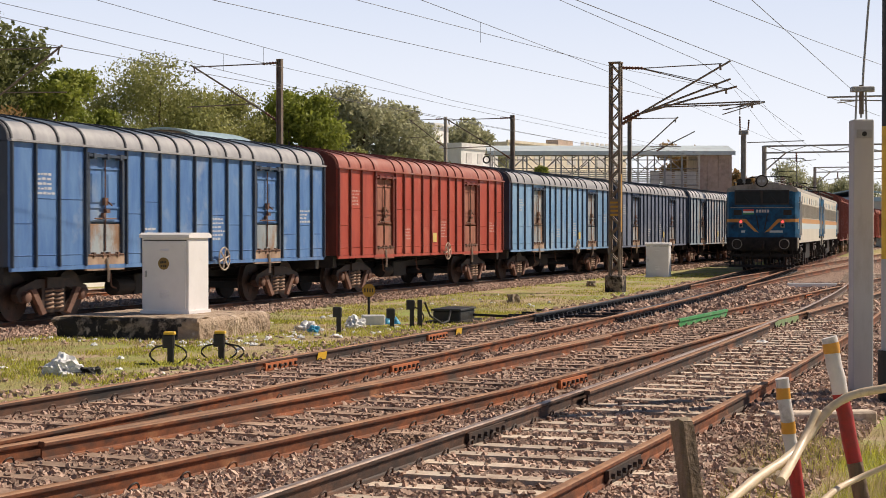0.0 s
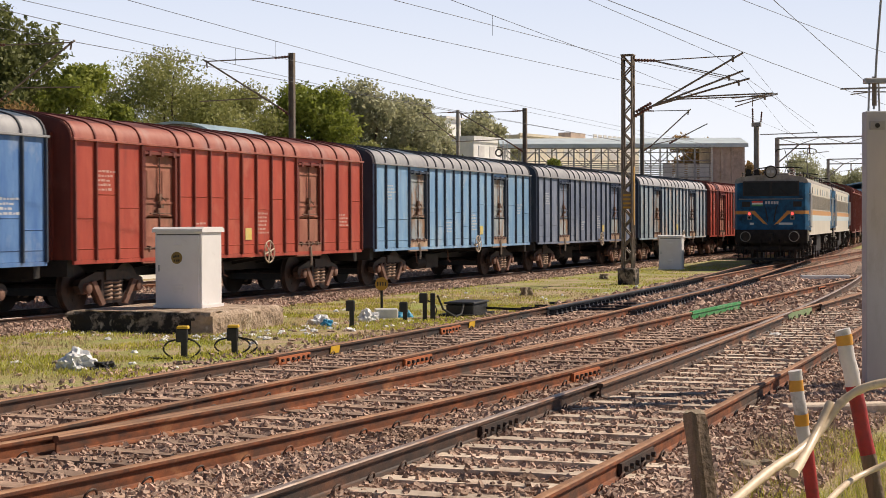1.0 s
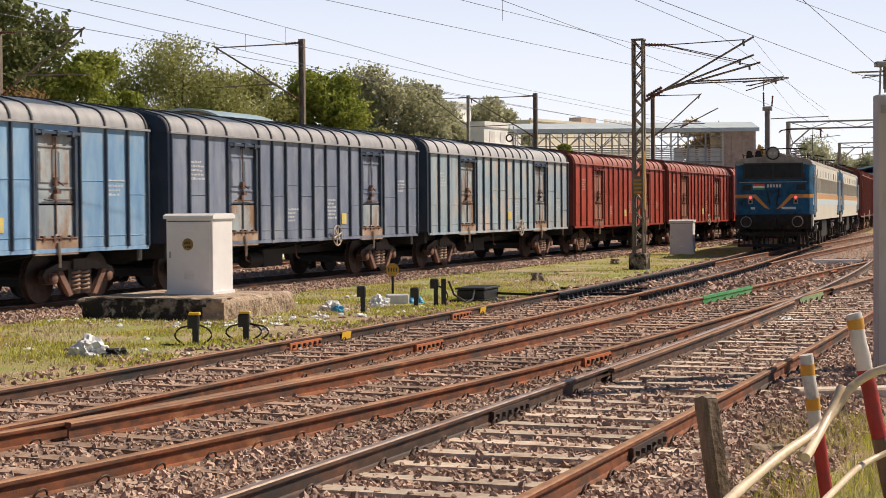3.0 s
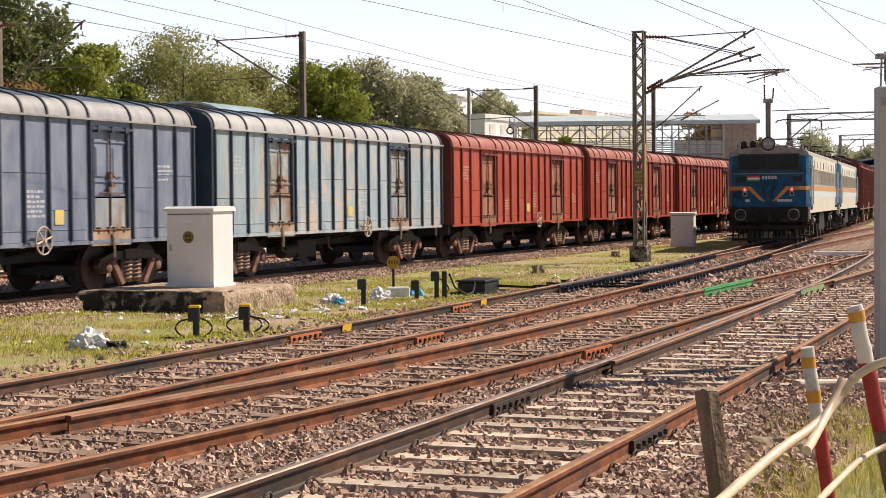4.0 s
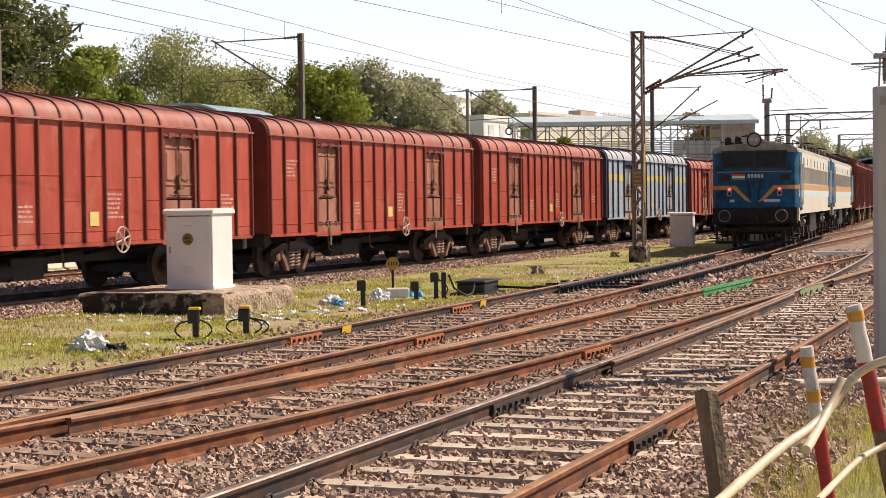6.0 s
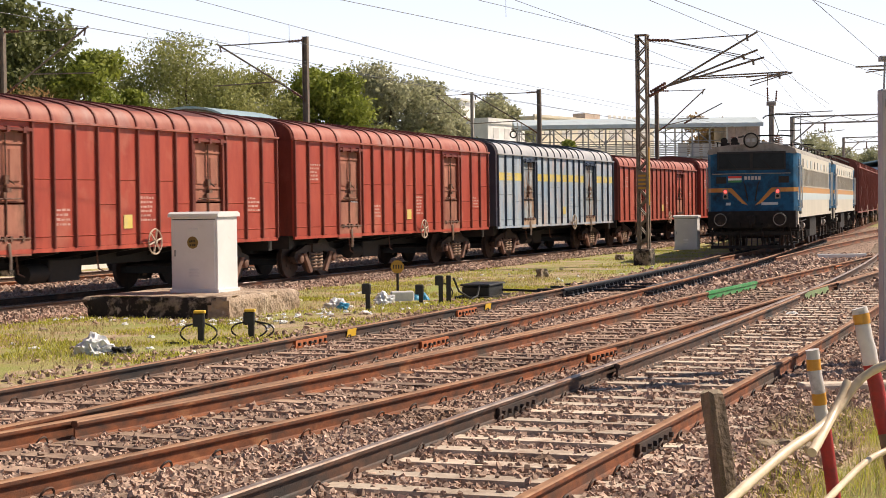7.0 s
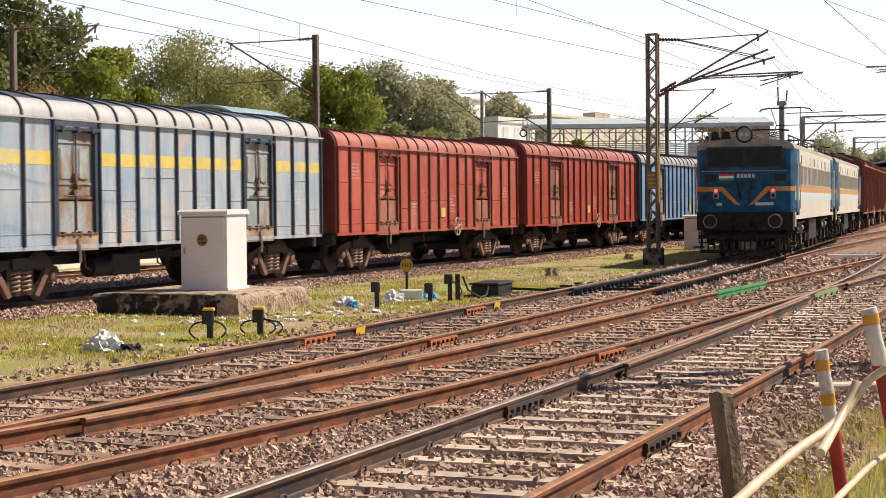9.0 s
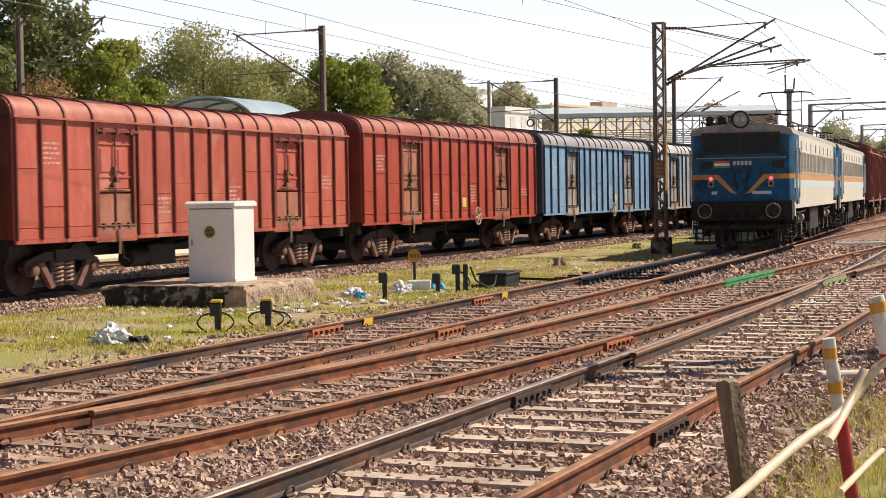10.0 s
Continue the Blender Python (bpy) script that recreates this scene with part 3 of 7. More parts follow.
            b.box(d0 - 0.04, d1 + 0.04, s * (HALF_W - 0.05), s * (HALF_W + 0.07), eave - 0.21, eave - 0.15)
            for x in (d0 + 0.2, mid, d1 - 0.2):
                b.box(x - 0.05, x + 0.05, s * (HALF_W - 0.05), s * (HALF_W + 0.085), eave - 0.25, eave - 0.13)
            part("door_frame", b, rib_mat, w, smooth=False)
            b = Build()
            b.tube([(mid, s * (HALF_W - 0.005), 1.40), (mid, s * (HALF_W - 0.005), eave - 0.26)], 0.018, 6)
            b.box(mid - 0.07, mid + 0.05, s * (HALF_W - 0.03), s * (HALF_W + 0.04), 2.36, 2.52)
            b.box(mid - 0.03, mid + 0.11, s * (HALF_W - 0.03), s * (HALF_W + 0.045), 2.20, 2.28)
            b.box(mid - 0.13, mid - 0.05, s * (HALF_W - 0.03), s * (HALF_W + 0.04), 2.10, 2.20)
            b.tube([(mid - 0.42, s * (HALF_W + 0.01), 2.08), (mid + 0.42, s * (HALF_W + 0.01), 2.08)], 0.016, 6)
            b.tube([(mid + 0.02, s * (HALF_W + 0.04), 2.44), (mid + 0.2, s * (HALF_W + 0.04), 2.36)], 0.016, 6)
            part("lock_bar", b, M_BOGIE, w, "rusty locking bar")
            b = Build().tube([(mid, s * (HALF_W + 0.045), 1.24), (mid + 0.03, s * (HALF_W + 0.06), 0.92), (mid + 0.05, s * (HALF_W + 0.04), 0.74)], 0.03, 5)
            part("door_handle", b, M_CREAMSPOKE, w, "bent cream handle")
    # weld seams along the lower sheets
    for x0, x1 in ((0.05, DOORS[0][0] - 0.1), (DOORS[0][1] + 0.1, DOORS[1][0] - 0.1), (DOORS[1][1] + 0.1, WAGON_L - 0.05)):
        part("seam", Build().prism([(-HALF_W, FLOOR + 0.20), (-HALF_W - 0.014, FLOOR + 0.222), (-HALF_W, FLOOR + 0.227)], "x", x0, x1), body_mat, w, smooth=False)
    # short lap seams, at a different height in each bay
    sr = random.Random(marks + 50)
    for x0, x1 in zip(RIBS[:-1], RIBS[1:]):
        if any(abs(x0 - (d0 - 0.08)) < 0.05 for d0, _ in DOORS):
            continue
        z = sr.choice((1.72, 1.95, 2.18, 2.45))
        part("seam", Build().prism([(-HALF_W, z), (-HALF_W - 0.014, z + 0.020), (-HALF_W, z + 0.024)], "x", x0 + 0.035, x1 - 0.035), body_mat, w, smooth=False)
    # hand brake wheel on the near side
    b = Build().ring((8.45, -HALF_W - 0.16, 1.15), 0.27, 0.018, "y", 22, 5)
    for a in (15, 75, 135):
        dx, dz = 0.27 * math.cos(radians(a)), 0.27 * math.sin(radians(a))
        b.tube([(8.45 - dx, -HALF_W - 0.16, 1.15 - dz), (8.45 + dx, -HALF_W - 0.16, 1.15 + dz)], 0.02, 5)
    b.tube([(8.45, -HALF_W - 0.20, 1.15), (8.45, -1.2, 1.02)], 0.04, 6)
    part("brake_wheel", b, M_CREAMSPOKE, w, "dusty cream hand-brake wheel")
    # painted band, paint marks
    if band:
        for x0, x1 in zip(RIBS[:-1], RIBS[1:]):
            if any(abs(x0 - (d0 - 0.08)) < 0.05 for d0, _ in DOORS):
                continue
            b = Build().box(x0 + 0.035, x1 - 0.035, -HALF_W - 0.004, -HALF_W - 0.001, 2.68, 2.95)
            part("painted_band", b, band, w, "faded yellow band", smooth=False)
    rng = random.Random(marks)
    b = Build()
    for k, z0, rows in ((1, 2.55, 5), (rng.choice((5, 6)), 1.55, 4), (9, 1.60, 6), (14, rng.uniform(1.5, 2.4), 4)):
        wd = RIBS[k + 1] - RIBS[k] - 0.22
        for q in range(rows):
            x = RIBS[k] + 0.11
            while x < RIBS[k] + 0.11 + wd * rng.uniform(0.55, 1.0):
                ln = rng.uniform(0.05, 0.16)
                b.box(x, x + ln, -HALF_W - 0.004, -HALF_W - 0.001, z0 + 0.095 * q, z0 + 0.095 * q + rng.uniform(0.035, 0.055))
                x += ln + 0.035
    part("stencil_lettering", b, M_MARKRED if rib_mat is M_RIBMAROON else M_MARKBLUE, w, "worn white stencil lines", smooth=False)["kind"] = "stuff"
    card = 10 if marks in (5, 7) else 8
    b = Build().box(RIBS[card] + 0.20, RIBS[card + 1] - 0.24, -HALF_W - 0.016, -HALF_W - 0.011, 1.45, 1.74)
    part("card_plate", b, M_PALEYEL, w, "faded yellow card plate", smooth=False)
    # underframe
    part("centre_sill", Build().box(0.1, WAGON_L - 0.1, -0.28, 0.28, 0.66, 1.10), M_BLACK, w, smooth=False)
    for x in (0.0, WAGON_L - 0.22):
        part("headstock", Build().box(x, x + 0.22, -1.45, 1.45, 0.78, 1.11), M_BLACK, w, smooth=False)
    for x in (3.9, 5.2, 6.6, 7.9, 9.3, 10.6):
        part("crossbearer", Build().prism([(-1.5, 1.11), (-1.5, 1.0), (-0.28, 0.80), (0.28, 0.80), (1.5, 1.0), (1.5, 1.11)], "x", x - 0.06, x + 0.06), M_BLACK, w, smooth=False)
    part("brake_gear_box", Build().cbox(5.7, 6.8, -0.95, -0.35, 0.40, 0.86, 0.03), M_BLACK, w, smooth=False)
    part("brake_gear_box", Build().cbox(7.6, 8.9, 0.4, 1.0, 0.42, 0.86, 0.03), M_BLACK, w, smooth=False)
    for x in (4.3, 7.1):
        part("brake_hanger", Build().tube([(x, -1.15, 1.08), (x + 0.03, -1.18, 0.62), (x + 0.22, -1.18, 0.56)], 0.022, 5), M_BOGIE, w)
    b = Build().tube([(5.0, -0.75, 0.58), (5.05, -0.75, 0.58), (6.2, -0.75, 0.58), (6.25, -0.75, 0.58)], [0.02, 0.2, 0.2, 0.02], 12)
    part("air_tank", b, M_BLACK, w)
    for x, d in ((0.0, -1), (WAGON_L, 1)):
        b = Build().box(min(x, x + 0.475 * d), max(x, x + 0.475 * d), -0.09, 0.09, 0.96, 1.18)
        b.box(min(x + 0.28 * d, x + 0.475 * d), max(x + 0.28 * d, x + 0.475 * d), -0.2, 0.2, 0.92, 1.22)
        b.tube([(x, 0.3, 0.9), (x + 0.2 * d, 0.32, 0.6), (x + 0.42 * d, 0.25, 0.52)], 0.03, 6)
        part("coupler", b, M_BOGIE, w, "rusty knuckle coupler")
    # bogies
    for c in (2.05, 12.45):
        # Frame coloured dark for shade, struts and axle boxes coloured as if sunlit.
        for s in (-1, 1):
            y = s * 1.15
            b = Build()
            side = [(-1.30, 0.56), (-1.22, 0.68), (-0.62, 0.84), (0.62, 0.84), (1.22, 0.68), (1.30, 0.56), (1.18, 0.40), (0.86, 0.40), (0.80, 0.60), (0.42, 0.68),
                    (0.42, 0.30), (0.66, 0.56), (0.74, 0.50), (0.46, 0.16), (-0.46, 0.16), (-0.74, 0.50), (-0.66, 0.56), (-0.42, 0.30), (-0.42, 0.68), (-0.80, 0.60), (-0.86, 0.40), (-1.18, 0.40)]
            b.prism([(c + u, z) for u, z in side], "y", y - 0.07, y + 0.07)
            frame_ob = part("bogie_side_frame", b, M_WHEEL, w, "cast bogie side frame in shade-dark colour", smooth=False)
            part("bolster_end", Build().box(c - 0.30, c + 0.30, y - 0.12, y + 0.12, 0.66, 0.88), M_WHEEL, frame_ob, smooth=False)
            for k in (-1, 1):
                st = Build().prism([(c + k * 0.90, 0.64), (c + k * 0.74, 0.66), (c + k * 0.36, 0.16), (c + k * 0.50, 0.12)], "y", y + s * 0.06, y + s * 0.15)
                part("frame_strut", st, M_STRUT, frame_ob, "rust-brown diagonal strut", smooth=False)
            for dx in (-0.17, 0.17):
                sp = Build()
                pts = [(c + dx + 0.125 * math.cos(q * 0.8), y + s * 0.03 + 0.125 * math.sin(q * 0.8), 0.20 + 0.44 * q / 40) for q in range(41)]
                sp.tube(pts, 0.027, 5)
                part("spring", sp, M_SPRING, frame_ob, "dusty coil spring")
            for dx in (-1.0, 1.0):
                ab = Build().cbox(c + dx - 0.12, c + dx + 0.12, y - 0.08, y + 0.08, 0.38, 0.64, 0.03)
                ab.tube([(c + dx, y + s * 0.07, 0.5), (c + dx, y + s * 0.15, 0.5), (c + dx, y + s * 0.17, 0.5)], [0.115, 0.11, 0.07], 14)
                part("axle_box", ab, M_STRUT, frame_ob)
        b = Build().box(c - 0.22, c + 0.22, -1.0, 1.0, 0.52, 0.80)
        part("bolster", b, M_BLACK, w, smooth=False)
        for dx in (-1.3, 1.3):
            part("brake_beam", Build().box(c + dx - 0.05, c + dx + 0.05, -0.8, 0.8, 0.35, 0.5), M_BLACK, w, smooth=False)
        for dx in (-1.0, 1.0):
            wheelset(w, c + dx, 0.5)
    return w


def wheelset(parent, x, r, name="wheelset"):
    """Axle with two flanged wheels; its origin is the axle's middle."""
    b = Build().tube([(0, -1.0, 0), (0, 1.0, 0)], 0.085, 10)
    for s in (-1, 1):
        y = s * GAUGE / 2
        b.tube([(0, y + s * 0.105, 0), (0, y + s * 0.10, 0), (0, y, 0), (0, y - s * 0.005, 0), (0, y - s * 0.03, 0)], [r * 0.84, r, r, r + 0.028, r + 0.02], 28)
        for k in range(6):
            a = k * math.pi / 3
            b.tube([(r * 0.5 * math.cos(a), y + s * 0.095, r * 0.5 * math.sin(a)), (r * 0.5 * math.cos(a), y + s * 0.115, r * 0.5 * math.sin(a))], 0.05, 6)
    ob = part(name, b, M_WHEEL, parent)
    ob.location = (x, 0, r)
    return ob


M_ROOFHOOP = surf("grimy_roof_hoop", (0.04, 0.044, 0.055), (0.10, 0.10, 0.11), scale=6, rough=0.8, bump=0.2)

KINDS = {
    "blue": ("mid-blue covered goods wagon with grey ribbed roof", M_BLUE, M_ROOFGREY, None, 3, None),
    "red": ("red-oxide covered goods wagon with brown doors", M_RED, M_ROOFRED, None, 4, M_BEIGE_RED),
    "low": ("low red-oxide covered goods wagon with chalk marks", M_REDPALE, M_ROOFRED, None, 14, M_REDPALE, 3.43, 3.98),
    "pale": ("pale-blue covered goods wagon with rust-stained doors", M_LBLUE, M_ROOFGREY, None, 5, M_BEIGE_BLUE),
    "slate": ("slate-blue covered goods wagon, grimy and faded", M_DBLUE, M_ROOFGREY, None, 7, None),
    "chalk": ("chalky grey-blue covered goods wagon with stained doors", M_PALE, M_ROOFPALE, None, 8, M_BEIGE_BLUE),
    "band": ("silver-grey covered goods wagon with a yellow band", M_SILVER, M_ROOFPALE, M_PALEYEL, 10, M_BEIGE_BLUE),
}
TRAIN = ["blue", "red", "pale", "slate", "chalk", "red", "red", "red", "band", "low", "red", "pale", "chalk", "slate", "red", "red", "slate"]
FIRST_X = 27.35         # left end of the first wagon at the start
built = {}
wagons = []
for i, k in enumerate(TRAIN):
    m = Matrix.Translation((FIRST_X + i * WAGON_PITCH, 20.72, MAIN_Z))
    if k in built:
        wg = copy_thing(built[k], m)
    else:
        wg = wagon(*KINDS[k])
        wg.matrix_basis = m
        built[k] = wg
    wagons.append(wg)


# ---- locomotives ----
M_LBLUE_LOCO = surf("loco_blue_enamel", (0.006, 0.075, 0.175), (0.018, 0.125, 0.26), scale=1.4, rough=0.5, bump=0.1, bump_scale=20, c3=(0.008, 0.022, 0.042), scale3=1.5, cut3=(0.44, 0.66), spec=0.2)
M_CREAM = surf("loco_cream_enamel", (0.53, 0.485, 0.40), (0.64, 0.59, 0.50), scale=1.6, rough=0.45, bump=0.1, bump_scale=20, c3=(0.42, 0.33, 0.23), scale3=1.4, cut3=(0.58, 0.8), stretch=(1, 1, 0.4))
M_ORANGE = surf("loco_orange_band", (0.46, 0.19, 0.03), (0.58, 0.28, 0.06), scale=2, rough=0.45, bump=0.05)
M_SKYBAND = surf("loco_pale_blue_band", (0.45, 0.54, 0.58), (0.55, 0.62, 0.65), scale=2, rough=0.45, bump=0.05)
M_LOCOROOF = surf("loco_roof_grey", (0.24, 0.22, 0.20), (0.38, 0.35, 0.31), scale=3, rough=0.7, bump=0.2, c3=(0.12, 0.10, 0.08), scale3=1.6)
M_LOCOGLASS = surf("dark_cab_glass", (0.010, 0.013, 0.016), (0.022, 0.026, 0.03), scale=2, rough=0.2, bump=0.0, spec=0.1)
M_PANE = surf("dusty_grey_louvre_paint", (0.29, 0.315, 0.325), (0.40, 0.42, 0.42), scale=4, rough=0.6, bump=0.5, bump_scale=18, stretch=(0.1, 1, 3), c3=(0.26, 0.23, 0.19), scale3=3)
M_LOUVRE = surf("dusty_louvre", (0.20, 0.19, 0.17), (0.30, 0.28, 0.25), scale=6, rough=0.6, bump=0.2)
M_UNDER = surf("oily_underframe", (0.006, 0.005, 0.005), (0.032, 0.026, 0.021), scale=5, rough=0.65, bump=0.4, c3=(0.09, 0.068, 0.05), scale3=2.2, cut3=(0.60, 0.76), spec=0.3)
M_WHITEMET = surf("white_handrail", (0.55, 0.53, 0.50), (0.68, 0.66, 0.62), scale=6, rough=0.5, bump=0.0)
M_REDLAMP = glow("red_marker_lamp", (1.0, 0.06, 0.05), 2.5)
M_FLAG_S = surf("deep_red_paint", (0.62, 0.045, 0.03), (0.70, 0.075, 0.04), scale=5, rough=0.5, bump=0.0)
M_FLAG_W = surf("white_paint", (0.75, 0.75, 0.73), (0.80, 0.80, 0.78), scale=5, rough=0.5, bump=0.0)
M_FLAG_G = surf("green_paint", (0.03, 0.22, 0.07), (0.05, 0.27, 0.09), scale=5, rough=0.5, bump=0.0)
M_LENS = surf("lamp_lens", (0.30, 0.31, 0.32), (0.45, 0.46, 0.47), scale=20, rough=0.15, bump=0.1)
LOCO_L = 17.9


def loco_side_section(grow=0.0):
    return [(-1.5 - grow, 3.36), (-1.44 - grow, 3.50 + grow), (-1.22, 3.60 + grow), (-0.7, 3.66 + grow), (0, 3.68 + grow),
            (0.7, 3.66 + grow), (1.22, 3.60 + grow), (1.44 + grow, 3.50 + grow), (1.5 + grow, 3.36)]


def cab_plan(front, back):
    d = 1 if back > front else -1
    return [(front, -1.16), (front + 0.10 * d, -1.38), (front + 0.34 * d, -1.5), (back, -1.5), (back, 1.5), (front + 0.34 * d, 1.5), (front + 0.10 * d, 1.38), (front, 1.16)]


def locomotive(label):
    o = empty("electric_locomotive", label, "locomotive", "pair of locomotives")
    # body between the cabs
    b = Build().box(1.9, LOCO_L - 1.9, -1.5, 1.5, 1.30, 3.36)
    part("body", b, M_CREAM, o, "cream body side", smooth=False)
    for x0, x1 in ((0.0, 1.9), (LOCO_L, LOCO_L - 1.9)):
        b = Build().prism(cab_plan(x0, x1), "z", 1.40, 3.36)
        cab = part("cab", b, M_LBLUE_LOCO, o, "blue driving cab")
        d = 1 if x0 == 0 else -1
        fx = x0 - 0.004 * d
        b = Build()
        b.box(min(fx - 0.03 * d, fx), max(fx - 0.03 * d, fx), -1.14, 1.14, 2.80, 3.42)
        part("windscreen_surround", b, M_BLACK, cab, smooth=False)
        for y0, y1 in ((-1.08, -0.05), (0.05, 1.08)):
            b = Build().box(min(fx - 0.036 * d, fx - 0.01 * d), max(fx - 0.036 * d, fx - 0.01 * d), y0, y1, 2.86, 3.36)
            part("windscreen", b, M_LOCOGLASS, cab, "dark dusty windscreen pane", smooth=False)
            ym = (y0 + y1) / 2
            b = Build().tube([(fx - 0.06 * d, ym - 0.1, 2.84), (fx - 0.06 * d, ym + 0.18, 3.14)], 0.012, 4)
            part("wiper", b, M_BLACK, cab)
        b = Build().tube([(fx - 0.09 * d, -1.3, 2.68), (fx - 0.09 * d, 1.3, 2.68)], 0.018, 6)
        for y in (-1.25, -0.6, 0, 0.6, 1.25):
            b.tube([(fx - 0.09 * d, y, 2.68), (fx + 0.05 * d, y, 2.68)], 0.014, 5)
        part("handrail", b, M_LOUVRE, cab)
        # orange chevron
        for s in (-1, 1):
            b = Build()
            yz = [(s * 1.16, 2.20), (s * 0.66, 2.20), (s * 0.26, 1.76), (s * 0.12, 1.62), (s * 0.32, 1.68), (s * 0.72, 2.06), (s * 1.16, 2.06)]
            b.prism(yz, "x", fx - 0.004 * d, fx)
            b.prism([(x0 - 0.004 * d, s * 1.16), (x0 + 0.10 * d, s * 1.385), (x0 + 0.34 * d, s * 1.505), (x0 + 0.34 * d, s * 1.5), (x0 + 0.10 * d, s * 1.38), (x0, s * 1.16)], "z", 2.06, 2.20)
            part("chevron_band", b, M_ORANGE, cab, "orange chevron band", smooth=False)
            # marker lamp
            b2 = Build().box(min(fx - 0.06 * d, fx), max(fx - 0.06 * d, fx), s * 0.87 - 0.085, s * 0.87 + 0.085, 1.83, 2.17)
            lamp = part("marker_lamp", b2, M_LOUVRE, cab, "twin marker lamp housing", smooth=False)
            for z, m in ((2.08, M_REDLAMP if x0 == 0 else M_LENS), (1.92, M_LOCOGLASS)):
                b = Build().tube([(fx - 0.05 * d, s * 0.87, z), (fx - 0.085 * d, s * 0.87, z)], 0.05, 12)
                part("lamp_glass", b, m, lamp)
            # side number plate and grab irons
            b = Build().box(min(fx - 0.015 * d, fx), max(fx - 0.015 * d, fx), s * 1.04 - 0.20, s * 1.04 + 0.14, 2.36, 2.58)
            part("end_grille", b, M_BLACK, cab, smooth=False)
        # flag patch and illegible number bars
        for z0, z1, m in ((2.53, 2.60, M_FLAG_S), (2.46, 2.53, M_FLAG_W), (2.39, 2.46, M_FLAG_G)):
            b = Build().box(min(fx - 0.005 * d, fx), max(fx - 0.005 * d, fx), 0.33, 0.78, z0, z1)
            part("flag_stripe", b, m, cab, smooth=False)
        for k in range(5):
            b = Build().box(min(fx - 0.005 * d, fx), max(fx - 0.005 * d, fx), 0.20 - 0.115 * k - 0.045, 0.20 - 0.115 * k + 0.035, 2.47, 2.59)
            part("number_bar", b, M_MARK, cab, smooth=False)
        for y, wd in ((0.78, 0.16), (-0.6, 0.55)):
            b = Build().box(min(fx - 0.005 * d, fx), max(fx - 0.005 * d, fx), y - wd / 2, y + wd / 2, 1.62, 1.71)
            part("name_bar", b, M_SKYBAND, cab, smooth=False)
        for y in (0.12, -0.12):
            b = Build().tube([(fx - 0.02 * d, y * 2.2, 2.42), (fx - 0.07 * d, y * 1.8, 2.3), (fx - 0.06 * d, y, 1.75)], 0.022, 6)
            part("jumper_cable", b, M_BLACK, cab)
        # headlamp on the roof
        b = Build().tube([(x0 + 0.55 * d, 0, 3.80), (x0 + 0.10 * d, 0, 3.80), (x0 - 0.02 * d, 0, 3.80)], [0.19, 0.25, 0.26], 20)
        hl = part("headlamp", b, M_BLACK, o, "round roof headlamp")
        b = Build().ring((x0 - 0.02 * d, 0, 3.80), 0.235, 0.03, "x", 20, 6)
        part("headlamp_rim", b, M_UNDER, hl)
        b = Build().tube([(x0 - 0.02 * d, 0, 3.80), (x0 - 0.03 * d, 0, 3.80)], 0.21, 20)
        part("headlamp_face", b, M_LOUVRE, hl)
        for y in (-0.085, 0.085):
            b = Build().box(min(x0 - 0.055 * d, x0 - 0.028 * d), max(x0 - 0.055 * d, x0 - 0.028 * d), y - 0.065, y + 0.065, 3.74, 3.86)
            part("headlamp_lens", b, M_LENS, hl, smooth=False)
        # headstock, buffers, coupling, guard
        b = Build().box(min(x0 - 0.06 * d, x0 + 0.5 * d), max(x0 - 0.06 * d, x0 + 0.5 * d), -1.46, 1.46, 0.86, 1.42)
        part("headstock", b, M_UNDER, o, "oily black headstock", smooth=False)
        for s in (-1, 1):
            b = Build().tube([(x0, s * 0.978, 1.14), (x0 - 0.36 * d, s * 0.978, 1.14)], 0.13, 14)
            b.tube([(x0 - 0.34 * d, s * 0.978, 1.14), (x0 - 0.56 * d, s * 0.978, 1.14), (x0 - 0.60 * d, s * 0.978, 1.14), (x0 - 0.62 * d, s * 0.978, 1.14)], [0.09, 0.10, 0.235, 0.225], 20)
            buf = part("buffer", b, M_UNDER, o, "round black buffer")
            b = Build().ring((x0 - 0.615 * d, s * 0.978, 1.14), 0.20, 0.018, "x", 20, 5)
            part("buffer_rim", b, M_LOUVRE, buf)
            b = Build().tube([(x0 - 0.08 * d, s * 1.25, 0.95), (x0 - 0.16 * d, s * 1.3, 0.75), (x0 - 0.14 * d, s * 1.34, 0.3)], 0.02, 5)
            b.box(min(x0 - 0.3 * d, x0), max(x0 - 0.3 * d, x0), s * 1.38 - 0.16, s * 1.38 + 0.16, 0.33, 0.37)
            part("footstep", b, M_UNDER, o)
        b = Build().box(min(x0 - 0.45 * d, x0), max(x0 - 0.45 * d, x0), -0.14, 0.14, 0.98, 1.26)
        b.ring((x0 - 0.42 * d, 0, 0.96), 0.12, 0.03, "y", 12, 5)
        b.tube([(x0 - 0.15 * d, 0.35, 1.0), (x0 - 0.28 * d, 0.37, 0.75), (x0 - 0.2 * d, 0.4, 0.55)], 0.035, 6)
        b.tube([(x0 - 0.15 * d, -0.35, 1.0), (x0 - 0.28 * d, -0.37, 0.75), (x0 - 0.2 * d, -0.4, 0.55)], 0.035, 6)
        part("coupling", b, M_UNDER, o, "screw coupling with brake hoses")
        b = Build()
        b.box(min(x0 - 0.05 * d, x0 + 0.05 * d), max(x0 - 0.05 * d, x0 + 0.05 * d), -1.42, 1.42, 0.60, 0.72)
        b.box(min(x0 - 0.16 * d, x0 - 0.08 * d), max(x0 - 0.16 * d, x0 - 0.08 * d), -1.36, 1.36, 0.16, 0.26)
